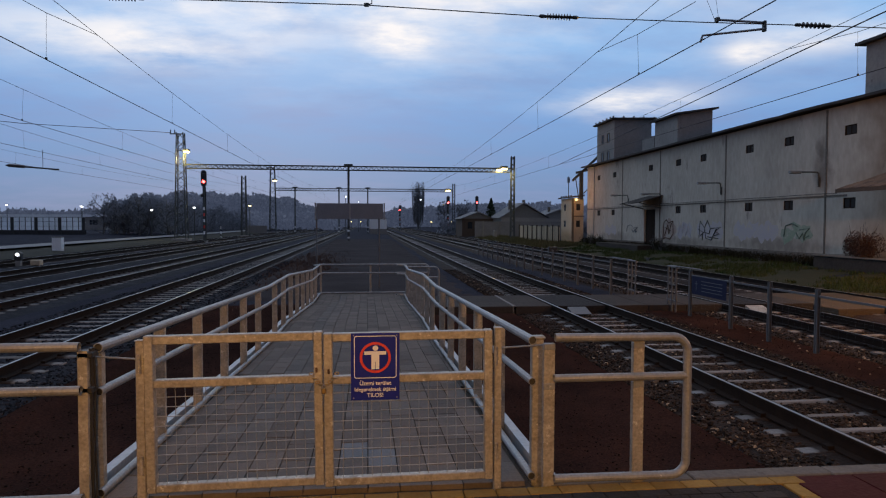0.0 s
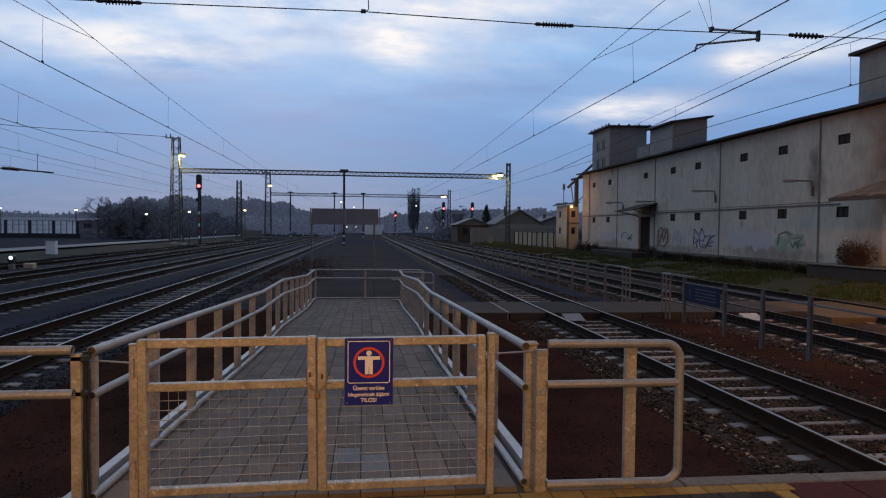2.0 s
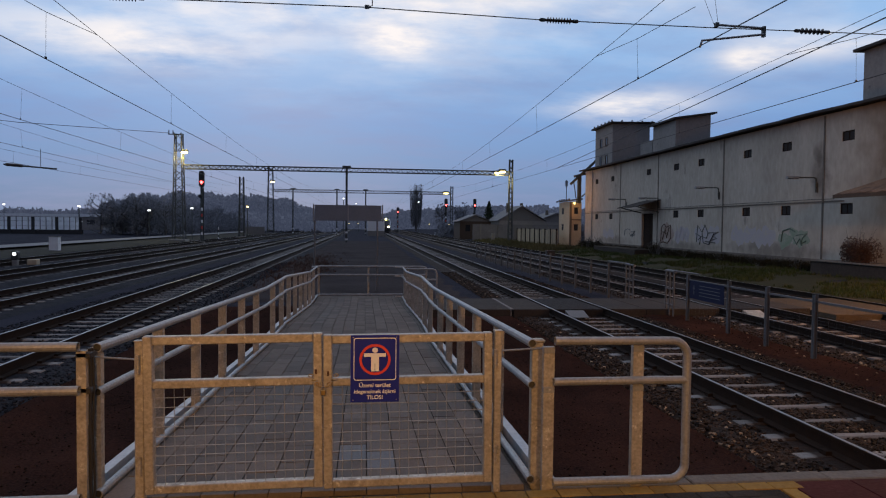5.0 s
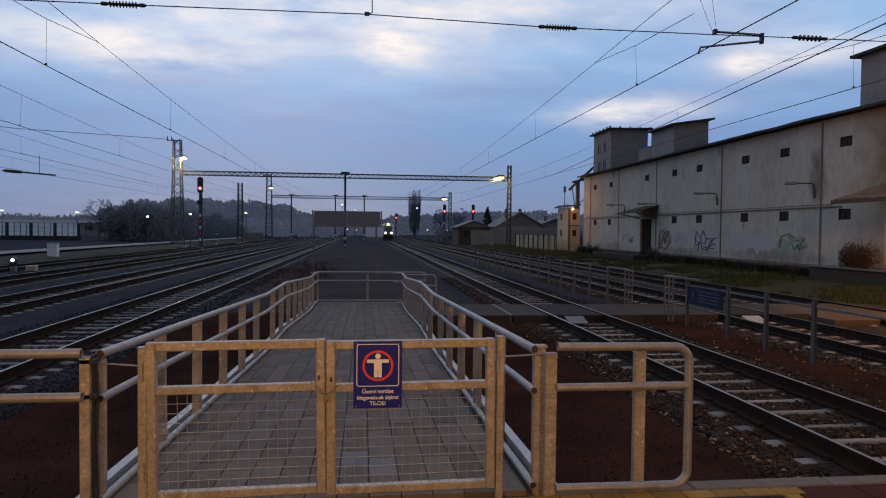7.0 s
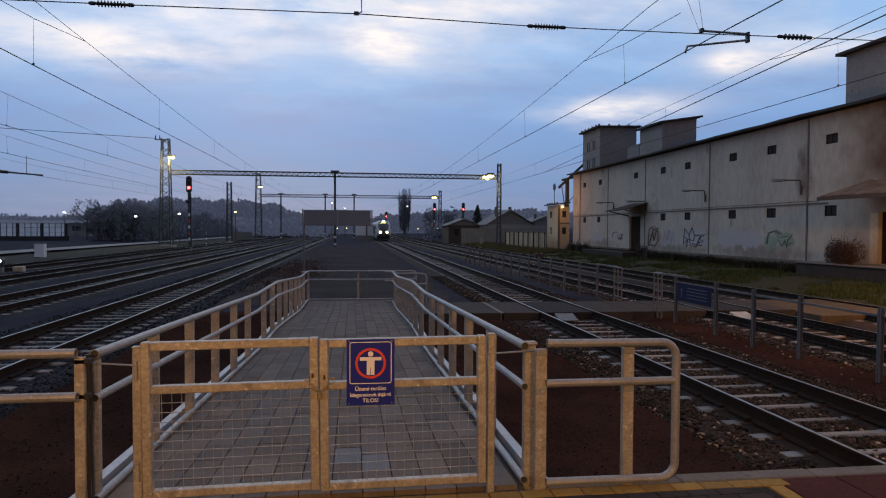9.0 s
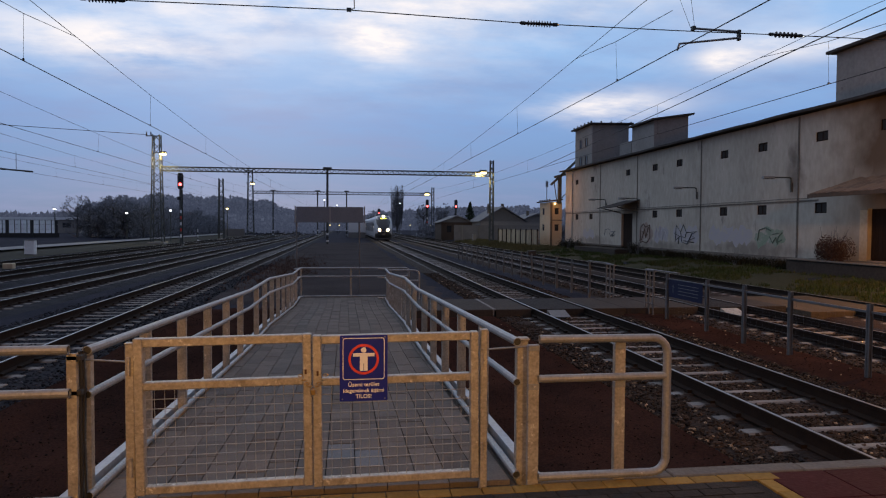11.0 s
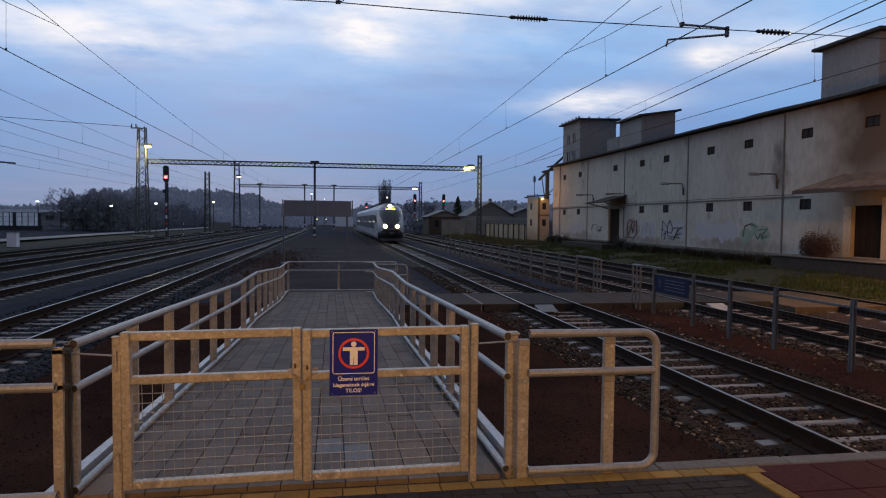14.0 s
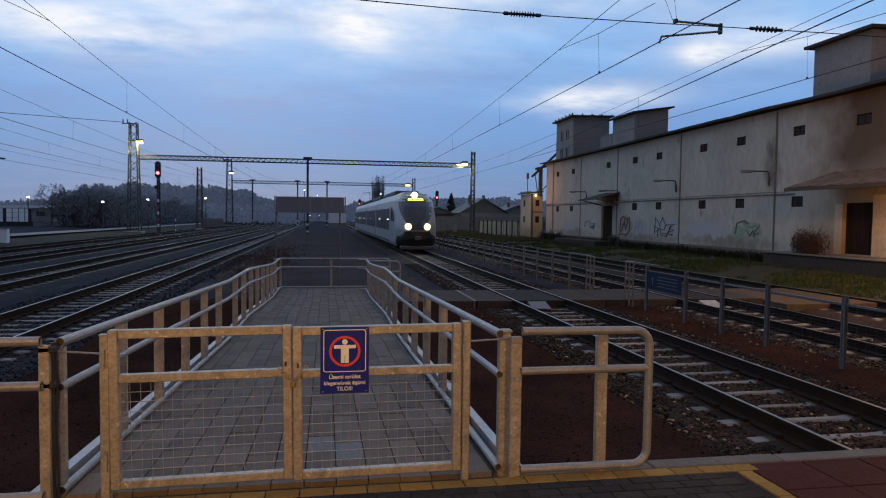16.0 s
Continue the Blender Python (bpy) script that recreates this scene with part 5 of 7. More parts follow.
# wall lamps on swan-neck arms
for y, z in ((30.5, 4.42), (39.6, 4.42), (48.2, 4.1), (54.5, 4.25)):
    wlp = thing("wall_lamp", "unlit wall lamp on a bent steel arm", "wall lamp", (WX, y, z), "warehouse wall lamps")
    part("arm", tube(bmesh.new(), [(-0.06, 0, -0.35), (-0.08, 0, 0.25), (-0.16, 0.0, 0.31), (-1.05, 0.0, 0.30)], 0.035, 8), "mast", wlp)
    part("head", loft(bmesh.new(), [[(-1.0, -0.07, 0.24), (-1.0, 0.07, 0.24), (-1.0, 0.07, 0.36), (-1.0, -0.07, 0.36)], [(-1.6, -0.13, 0.24), (-1.6, 0.13, 0.24), (-1.6, 0.06, 0.36), (-1.6, -0.06, 0.36)]]), "galv", wlp, "grey lamp head")
    part("base_plate", B(-0.06, -0.001, -0.06, 0.06, -0.42, 0.05), "mast", wlp)
    part("glass", B(-1.55, -1.05, -0.09, 0.09, 0.215, 0.238), "glass", wlp)

# sprayed scrawls on the plaster
def scrawl(cy, cz, w, h, seed, fill, line, strokes, label):
    """A faded filled patch behind, spray strokes in front."""
    g = thing("graffiti", label, "graffiti", (WX - 0.002, cy, cz), "graffiti")
    r3 = random.Random(seed)
    n = max(3, int(w / 0.6))
    if fill:
        for k in range(n):
            y0 = -w / 2 + w * k / n
            ring = []
            for q in range(11):
                a = q / 11 * 2 * math.pi
                ring.append((y0 + w / n * (0.5 + 0.85 * math.cos(a) * r3.uniform(0.6, 1.15)), h * (0.12 * math.sin(k * 2.3) + 0.46 * math.sin(a) * r3.uniform(0.6, 1.15))))
            d = 0.001 + 0.0012 * (k % 3)
            bm = bmesh.new()
            front, back = [bm.verts.new((-0.003 - d, y, z)) for y, z in ring], [bm.verts.new((0.001, y, z)) for y, z in ring]
            bm.faces.new(front)
            for q in range(11):
                bm.faces.new((front[q], front[(q + 1) % 11], back[(q + 1) % 11], back[q]))
            part("fill_patch", bm, fill, g)
    for stroke in strokes:
        pts = [(-0.008, -w * (q - 0.5), h * (v_ - 0.5)) for q, v_ in stroke]
        part("stroke", tube(bmesh.new(), pts, 0.028 + 0.016 * r3.random(), 5), line, g)
    return g


SPIKES = [[(0.06, 0.15), (0.10, 0.95), (0.30, 0.62), (0.42, 0.98), (0.55, 0.60), (0.50, 0.35), (0.28, 0.42), (0.12, 0.25)],
          [(0.30, 0.60), (0.36, 0.12), (0.58, 0.05)], [(0.55, 0.60), (0.98, 0.66), (0.72, 0.48), (0.92, 0.36), (0.66, 0.24), (0.60, 0.05)],
          [(0.02, 0.55), (0.24, 0.42), (0.20, 0.02)], [(0.44, 0.20), (0.86, 0.14)], [(0.66, 0.24), (0.80, 0.58)]]
CROWN = [[(0.08, 0.05), (0.14, 0.85), (0.34, 0.98), (0.50, 0.82), (0.86, 0.92), (0.90, 0.30), (0.62, 0.04), (0.30, 0.10), (0.08, 0.05)],
         [(0.20, 0.18), (0.46, 0.74), (0.56, 0.30), (0.76, 0.82)], [(0.24, 0.60), (0.70, 0.44)]]
FLAT = [[(0.0, 0.10), (0.16, 0.80), (0.30, 0.30), (0.48, 0.92), (0.60, 0.18), (0.82, 0.70), (1.0, 0.06)], [(0.10, 0.95), (0.22, 0.55), (0.40, 0.60)], [(0.66, 0.9), (0.90, 0.45)]]
HOOKS = [[(0.50, 0.50), (0.62, 0.22), (0.74, 0.48), (0.80, 0.16)], [(0.60, 0.62), (0.98, 0.70), (0.84, 0.52)], [(0.84, 0.52), (0.78, 0.24), (0.96, 0.38)],
         [(0.04, 0.30), (0.10, 0.80), (0.36, 0.92), (0.55, 0.78)]]

scrawl(46.9, 1.75, 2.0, 1.5, 3, "paint_red", "rust", CROWN, "reddish-brown spray-painted scrawl on a warehouse wall")
scrawl(44.4, 1.75, 1.9, 1.2, 4, "paint_blue", "paint_pale", FLAT, "faded pale spray-painted scrawl on a warehouse wall")
scrawl(41.0, 1.75, 3.0, 1.35, 6, "paint_blue", "black", SPIKES, "black angular spray-painted scrawl on a warehouse wall")
scrawl(35.9, 1.75, 4.2, 1.2, 8, "paint_blue", None, (), "faded blue spray-painted patch on a warehouse wall")
scrawl(32.2, 1.75, 2.2, 1.15, 9, "paint_green", "paint_dark_green", HOOKS, "green spray-painted scrawl on a warehouse wall")
scrawl(58.6, 1.6, 2.6, 0.9, 11, "paint_blue", None, (), "faded pale spray-painted patch on a warehouse wall")
scrawl(53.7, 1.7, 2.4, 0.9, 12, None, "notice_grey", HOOKS, "thin grey spray-painted scrawl on a warehouse wall")

# ---- ochre hut and garden fence beyond the warehouse ----
hut = thing("ochre_hut", "weathered ochre plaster hut with small dark windows", "hut", (20.8, 66.3, 0))
part("wall", B(0, 1.19, 0, 3.9, -0.2, 4.75), "plaster_yellow", hut)
part("corner_strip", B(-0.06, 0.16, -0.06, -0.002, -0.2, 4.75), "plaster_low", hut, "brown-stained corner strip")
part("ledge", B(-0.04, 1.19, -0.045, -0.003, 2.85, 2.95), "plaster_low", hut)
part("roof", loft(bmesh.new(), [[(-0.28, y, 4.76), (1.19, y, 4.95), (1.19, y, 5.1), (-0.28, y, 4.9)] for y in (-0.3, 4.2)]), "roof", hut)
for z in (3.8, 2.1):
    wd = part("window", B(0.42, 0.82, -0.012, 0.05, z - 0.3, z + 0.3), "glass", hut)
    part("window_frame", B(0.37, 0.87, -0.03, -0.013, z + 0.3, z + 0.36), "timber", wd)
    wd = part("window", B(-0.012, 0.05, 2.2, 2.8, z - 0.3, z + 0.3), "glass", hut)
    part("window_frame", B(-0.03, -0.013, 2.12, 2.88, z + 0.3, z + 0.36), "timber", wd)
for i in range(5):
    part("chimney_stub", B(-0.15, 0.0, 0.1 + i * 0.85, 0.25 + i * 0.85, 4.9, 5.06), "roof", hut, bevel=0.02)
lampw = thing("hut_lamp", "small lit lamp on the hut eave", "lamp", (21.2, 66.2, 4.5))
part("bulb", tube(bmesh.new(), [(0, 0, 0), (0, 0, 0.16)], 0.08, 8), "lamp_warm", lampw)
gf = thing("garden_fence", "pale weathered board fence in rough grass", "fence", (0, 0, 0.0))
for i in range(34):
    f_ = i / 33
    x, y = 19.45 + 0.2 * f_, 84 - 17.0 * f_
    part("board", B(x - 0.02, x + 0.02, y - 0.2, y + 0.2, -0.2, 1.85 + rng.uniform(-0.08, 0.08)), "board_wood", gf)
for i in range(9):
    f_ = i / 8
    part("post", B(19.36 + 0.2 * f_, 19.46 + 0.2 * f_, 84 - 17.0 * f_ - 0.1, 84 - 17.0 * f_ + 0.1, -0.2, 1.95), "dark_timber", gf)
part("rail", bar(bmesh.new(), (19.5, 84, 1.4), (19.7, 67.0, 1.4), 0.06), "timber", gf)


def house(x, y, w, d, eave, ridge, label, chim):
    hs = thing("house", label, "house", (x, y, 0), "houses beyond the yard")
    part("wall", B(0, w, 0, d, -0.3, eave), "tower" if chim else "timber", hs)
    bm = loft(bmesh.new(), [[(-0.4, -0.4, eave - 0.05), (w / 2, -0.4, ridge), (w + 0.4, -0.4, eave - 0.05), (w / 2, -0.4, ridge - 0.25)], [(-0.4, d + 0.4, eave - 0.05), (w / 2, d + 0.4, ridge), (w + 0.4, d + 0.4, eave - 0.05), (w / 2, d + 0.4, ridge - 0.25)]])
    part("roof", bm, "roof_grey", hs)
    bm = bmesh.new()
    vs = [bm.verts.new(p) for p in ((0, -0.01, eave), (w, -0.01, eave), (w / 2, -0.01, ridge - 0.3))]
    bm.faces.new(vs)
    part("gable", bm, "concrete", hs)
    for cx in chim:
        part("chimney", B(cx - 0.22, cx + 0.22, d * 0.3, d * 0.3 + 0.4, ridge - 1.4, ridge + 0.45), "plaster_low", hs)
    for k in (0.25, 0.7):
        part("window", B(w * k - 0.4, w * k + 0.4, -0.02, 0.02, 1.2, 2.3), "glass", hs)
    return hs


house(21.3, 105, 7.4, 9, 3.05, 5.5, "small house with a dark pitched roof and two chimneys", (2.0, 4.3))
house(16.0, 112, 5.4, 8, 2.9, 4.1, "low dark outbuilding with a shallow roof", ())
house(30.5, 118, 8, 9, 3.0, 4.7, "far low house with a dark roof", (3.0,))
part("garden_wall", B(16.2, 31.0, 99.5, 99.8, -0.3, 2.4), "roof_grey", None)
yard_fence = tagged(bpy.data.objects["garden_wall"], "long dark board fence with pale posts in front of the houses", "fence")
for x in (17.4, 20.0, 22.64, 25.2, 27.8):
    part("post", B(x - 0.06, x + 0.06, 99.38, 99.49, -0.3, 2.45), "concrete", yard_fence, "pale concrete post")

# ---- overhead line structures ----
def lattice(bm, x0, y0, z0, w0, x1, y1, z1, w1, n, t=0.07):
    """Zigzag bracing on the four faces of a tapering mast."""
    for i in range(n):
        a, b = i / n, (i + 1) / n
        for sx, sy, ex, ey in ((-1, -1, 1, -1), (1, -1, 1, 1), (1, 1, -1, 1), (-1, 1, -1, -1)):
            if i % 2:
                sx, sy, ex, ey = ex, ey, sx, sy
            wa, wb = (w0 + (w1 - w0) * a) / 2, (w0 + (w1 - w0) * b) / 2
            pa = (x0 + (x1 - x0) * a + sx * wa, y0 + (y1 - y0) * a + sy * wa, z0 + (z1 - z0) * a)
            pb = (x0 + (x1 - x0) * b + ex * wb, y0 + (y1 - y0) * b + ey * wb, z0 + (z1 - z0) * b)
            bar(bm, pa, pb, t)
    return bm


def lattice_mast(name, x, y, h, w0, w1, n, label, arm=False):
    ms = thing(name, label, "mast", (x, y, -0.25), "overhead line masts")
    for sx in (-1, 1):
        for sy in (-1, 1):
            part("leg", bar(bmesh.new(), (sx * w0 / 2, sy * w0 / 2, 0), (sx * w1 / 2, sy * w1 / 2, h), 0.11), "mast", ms)
    part("bracing", lattice(bmesh.new(), 0, 0, 0.3, w0, 0, 0, h, w1, n), "mast", ms)
    part("footing", B(-w0 * 0.75, w0 * 0.75, -w0 * 0.75, w0 * 0.75, -0.2, 0.3), "concrete", ms, bevel=0.03)
    if arm:
        part("cross_arm", bar(bmesh.new(), (-1.3, 0, h - 0.15), (0.3, 0, h - 0.15), 0.12), "mast", ms)
        for xx in (-1.2, -0.7):
            part("insulator", tube(bmesh.new(), [(xx, 0, h - 0.1), (xx, 0, h + 0.35)], 0.07, 6), "porcelain", ms)
    return ms


def truss_beam(x0, x1, y, z0, z1, label, n):
    bmn = thing("gantry_beam", label, "gantry", (0, y, 0), "overhead line gantries")
    for yy in (-0.3, 0.3):
        for z in (z0, z1):
            part("chord", bar(bmesh.new(), (x0, yy, z), (x1, yy, z), 0.11), "mast", bmn)
    bm = bmesh.new()
    for i in range(n):
        a, b = x0 + (x1 - x0) * i / n, x0 + (x1 - x0) * (i + 1) / n
        m_ = (a + b) / 2
        for yy in (-0.3, 0.3):
            bar(bm, (a, yy, z0), (m_, yy, z1), 0.06)
            bar(bm, (m_, yy, z1), (b, yy, z0), 0.06)
        bar(bm, (a, -0.3, z1), (b, 0.3, z1), 0.05)
    tagged(part("bracing", bm, "mast", bmn), kind="stuff")
    return bmn


def gantry_post(x, y, h):
    gp = thing("gantry_post", "dark steel gantry post with black and white bands at its foot", "mast", (x, y, -0.2), "overhead line masts")
    part("shaft", B(-0.14, 0.14, -0.14, 0.14, 0, h), "mast", gp, bevel=0.02)
    for k in range(4):
        part("band", B(-0.15, 0.15, -0.15, 0.15, 0.3 + k * 0.45, 0.52 + k * 0.45), "white" if k % 2 == 0 else "black", gp)
    part("head", B(-0.55, 0.55, -0.2, 0.2, h, h + 0.25), "mast", gp)
    return gp


def flood(x, y, z, s, label="lit floodlight on an overhead line mast"):
    fl = thing("floodlight", label, "floodlight", (x, y, z), "yard floodlights")
    part("housing", B(-0.3 * s, 0.3 * s, -0.2 * s, 0.2 * s, 0.08 * s, 0.25 * s), "mast", fl, bevel=0.02)
    part("lens", B(-0.27 * s, 0.27 * s, -0.24 * s, 0.15 * s, -0.1 * s, 0.07 * s), "lamp_warm", fl, bevel=0.05 * s)
    part("bracket", tube(bmesh.new(), [(-0.9 * s, 0, 0.1), (0, 0, 0.2)], 0.04, 5), "mast", fl)
    return fl


lattice_mast("lattice_mast", -23.35, 88, 13.65, 1.35, 0.8, 15, "tall tapering lattice steel mast carrying a gantry", True)
lattice_mast("lattice_mast", 19.37, 88, 11.3, 0.5, 0.4, 16, "slim lattice steel mast carrying a gantry")
lattice_mast("lattice_mast", -20.5, 150, 14.5, 1.4, 0.9, 14, "tall tapering lattice steel mast carrying a gantry", True)
lattice_mast("lattice_mast", 19.47, 150, 11.2, 0.6, 0.5, 16, "slim lattice steel mast carrying a gantry")
lattice_mast("lattice_mast", -19.55, 110, 9.8, 0.8, 0.6, 12, "lattice steel mast without a gantry")
truss_beam(-22.8, 19.2, 88, 8.95, 9.45, "long lattice steel gantry beam across the tracks", 62)
truss_beam(-20.0, 19.2, 150, 9.1, 9.65, "far lattice steel gantry beam across the tracks", 58)
gantry_post(-2.37, 88, 9.7)
gantry_post(0.19, 150, 9.9)
gantry_post(-6.15, 150, 9.9)
gantry_post(-15.7, 150, 9.9)
flood(-22.55, 87.6, 11.0, 1.3)
flood(18.1, 87.6, 9.35, 1.5)
flood(17.4, 87.6, 9.22, 1.1)
flood(-20.0, 149.5, 11.2, 1.5)
flood(18.1, 149.5, 9.35, 1.9)

# antenna mast far off
an = thing("antenna_mast", "thin far radio mast", "mast", (58.4, 190, 0))
part("pole", tube(bmesh.new(), [(0, 0, -0.3), (0, 0, 15.8)], 0.12, 6), "galv", an)
part("antenna", B(-0.35, 0.35, -0.2, 0.2, 13.9, 15.5), "galv", an)


# ---- overhead wires ----
def messenger_z(y):
    k = ((y - 50) / 38.4)
    if y > 88.4:
        k = ((y - 119) / 31.0)
    if y > 150:
        k = ((y - 185) / 35.0)
    if y < 11.6:
        k = ((y + 27) / 38.6)
    return 5.98 + 0.80 * min(1.0, k * k)


def catenary(cx, stagger, cz=5.42, label="overhead contact line above a track", mh=0.0):
    ct = thing("contact_line", label, "overhead line", (cx, 0, 0), "overhead contact lines")
    ys = [-27 + 2.5 * i for i in range(100)]

    def sx(y):
        return stagger * math.cos((y - 11.6) / 38.4 * math.pi / 2)
    part("contact_wire", tube(bmesh.new(), [(sx(y), y, cz) for y in ys], 0.010, 5), "wire_dark", ct)
    part("messenger_wire", tube(bmesh.new(), [(sx(y) * 0.7, y, messenger_z(y) + mh) for y in ys], 0.007, 5), "wire_dark", ct)
    y = 5.6
    while y < 150:
        part("dropper", tube(bmesh.new(), [(sx(y), y, cz), (sx(y) * 0.7, y, messenger_z(y) + mh - (0.36 if 13 < y < 15 else 0.0))], 0.0035, 4), "wire_dark", ct)
        part("clamp", B(sx(y) - 0.014, sx(y) + 0.014, y - 0.02, y + 0.02, cz, cz + 0.045), "wire_dark", ct)
        y += 8.6
    # stitch wire either side of the support
    for a, b in ((11.6, 16.8),):
        part("stitch_wire", tube(bmesh.new(), [(sx(a) * 0.7, a, messenger_z(a) + mh - 0.6), (sx(14.2) * 0.7, 14.2, messenger_z(14.2) - 0.36 + mh), (sx(b) * 0.7, b, messenger_z(b) + mh)], 0.007, 4), "wire_dark", ct)
    return ct


catenary(5.78, 0.14, 5.45)
catenary(-6.24, -0.05, 5.40)
catenary(11.0, 0.1, 5.57, mh=0.24)
catenary(-10.7, -0.2, 5.4)
outer_line = catenary(-15.1, 0.25, 5.4)
catenary(-19.4, -0.25, 5.4)

# cross-span with insulators and the registration arm of the right track
sp = thing("cross_span", "overhead cross-span wire with brown porcelain insulators", "cross span", (0, 11.6, 0))
spz = [(-14, 5.80), (-4.0, 5.85), (0.0, 5.885), (3.0, 5.815), (6.0, 5.82), (9, 5.845), (16, 5.86)]
part("span_wire", tube(bmesh.new(), [(x, 0, z) for x, z in spz], 0.009, 6), "wire_dark", sp)
for x, z in ((3.36, 5.815), (8.15, 5.84), (-3.95, 5.85)):
    ins = part("insulator", tube(bmesh.new(), [(x - 0.36, 0, z), (x - 0.34, 0, z), (x + 0.34, 0, z), (x + 0.36, 0, z)], [0.012, 0.026, 0.026, 0.012], 8), "porcelain", sp, "brown porcelain insulator")
    for k in range(9 if x < 7 else 6):
        xx = x - 0.2 + (0.4 * k / (8 if x < 7 else 5))
        part("shed", tube(bmesh.new(), [(xx - 0.009, 0, z), (xx, 0, z), (xx + 0.009, 0, z)], [0.03, 0.058, 0.03], 10), "porcelain", ins)
    for s in (-1, 1):
        part("fitting", tube(bmesh.new(), [(x + s * 0.33, 0, z), (x + s * 0.26, 0, z)], 0.034, 8), "mast", ins)
part("hanger", tube(bmesh.new(), [(0.03, 0, 5.885), (0.1, 0, 5.92), (0.08, 0, 6.6)], 0.010, 5), "wire_dark", sp)
part("hanger_clamp", B(-0.03, 0.05, -0.02, 0.02, 5.86, 5.92), "mast", sp)
ra = part("registration_arm", tube(bmesh.new(), [(6.25, -0.05, 5.86), (7.18, -0.05, 5.84)], 0.022, 8), "galv", sp, "galvanised registration arm")
part("drop_bracket", B(7.14, 7.19, -0.09, -0.02, 5.68, 5.87), "mast", ra)
part("steady_arm", tube(bmesh.new(), [(7.15, -0.08, 5.72), (5.98, -0.08, 5.56), (5.94, -0.08, 5.44)], 0.022, 8), "galv", ra)
part("arm_clamp", B(6.24, 6.30, -0.08, 0.0, 5.83, 5.90), "mast", ra)
for dx_ in (-0.06, 0.02):
    part("tie_wire", tube(bmesh.new(), [(6.3 + dx_, 0, 5.88), (6.1 + dx_ * 4, 0, 6.75)], 0.004, 4), "wire_dark", ra)
dw2 = thing("turnout_wire", "overhead wire leading across to the outer track", "overhead line", (0, 0, 5.6))
part("wire", tube(bmesh.new(), [(7.2, 0, 0), (8.25, 9.97, 0), (9.19, 19.2, 0), (11.1, 38, 0)], 0.012, 5), "wire_dark", dw2)
far_wire = thing("feeder_wire", "thin feeder wire strung to the tall mast", "overhead line", (0, 88, 0))
part("wire", tube(bmesh.new(), [(-24.5, 0, 13.4), (-38, -9, 13.0), (-62, -28, 13.3)], 0.03, 4), "wire_dark", far_wire)
section_arm = part("section_insulator", tube(bmesh.new(), [(-1.4, 33, 4.77), (0.9, 33, 4.60)], 0.04, 6), "mast", outer_line, "section insulator let into the wire")
part("porcelain_rod", tube(bmesh.new(), [(-1.3, 33, 4.77), (-0.6, 33, 4.72)], 0.075, 8), "porcelain", section_arm)
part("hanger", tube(bmesh.new(), [(0.2, 33, 4.66), (0.2, 33, 5.5)], 0.012, 5), "wire_dark", section_arm)


# ---- signals ----
def colour_signal(x, y, h, lit, label):
    sg = thing("light_signal", label, "railway signal", (x, y, -0.25), "railway signals")
    part("post", tube(bmesh.new(), [(0, 0, 0), (0, 0, h - 1.2)], 0.09, 8), "mast", sg)
    for k in range(5):
        part("band", tube(bmesh.new(), [(0, 0, 1.0 + k * 0.7), (0, 0, 1.35 + k * 0.7)], 0.1, 8), "white" if k % 2 == 0 else "signred", sg)
    hd = part("head", loft(bmesh.new(), [[(px, yy, pz + h - 0.95) for px, pz in rounded(0.62, 1.9, 0.28)] for yy in (-0.1, 0.12)]), "black", sg, "black rounded signal head")
    part("lamp", disc(bmesh.new(), (0, -0.14, h - 1.32), 0.17, "y", 0.05, 14), "signal_red", hd, "lit red lamp")
    for k in (0.28, 0.78):
        part("lens", disc(bmesh.new(), (0, -0.12, h - k), 0.12, "y", 0.03, 12), "glass", hd)
    part("ladder", B(-0.2, 0.2, 0.2, 0.24, 0.2, h - 1.9), "mast", sg)
    part("shunt_head", B(-0.35, 0.05, -0.15, 0.1, h - 3.1, h - 2.75), "black", sg, bevel=0.05)
    part("base", B(-0.3, 0.3, -0.3, 0.3, -0.2, 0.25), "concrete", sg)
    return sg


colour_signal(-18.7, 80, 8.4, True, "tall light signal showing red beside the track")
colour_signal(15.77, 130, 7.65, True, "light signal showing red beside the track")
colour_signal(21.47, 130, 7.7, True, "light signal showing red near the houses")
colour_signal(9.3, 190, 7.35, True, "far light signal showing red between tracks")
dw = thing("dwarf_signal", "low black dwarf signal showing a white light", "railway signal", (-18.48, 38, -0.1))
part("head", loft(bmesh.new(), [[(px, yy, pz + 0.42) for px, pz in rounded(0.34, 0.5, 0.14)] for yy in (-0.1, 0.14)]), "black", dw)
part("lamp", disc(bmesh.new(), (0.0, -0.13, 0.52), 0.09, "y", 0.04, 12), "lamp_cool", dw, "lit white lamp")
part("foot", B(-0.12, 0.12, -0.12, 0.12, -0.1, 0.18), "concrete", dw)
mc = thing("switch_motor", "small ochre-painted point machine box", "equipment box", (-17.85, 38.6, -0.2))
part("case", B(-0.25, 0.25, -0.2, 0.2, 0, 0.3), "plaster_yellow", mc, bevel=0.03)
cb = thing("relay_cabinet", "pale grey relay cabinet beside the tracks", "cabinet", (-24.3, 56, 0.2))
part("body", B(-0.35, 0.35, -0.25, 0.25, -0.45, 0.72), "white", cb, bevel=0.02)
part("lid", B(-0.38, 0.38, -0.28, 0.28, 0.72, 0.77), "concrete", cb)
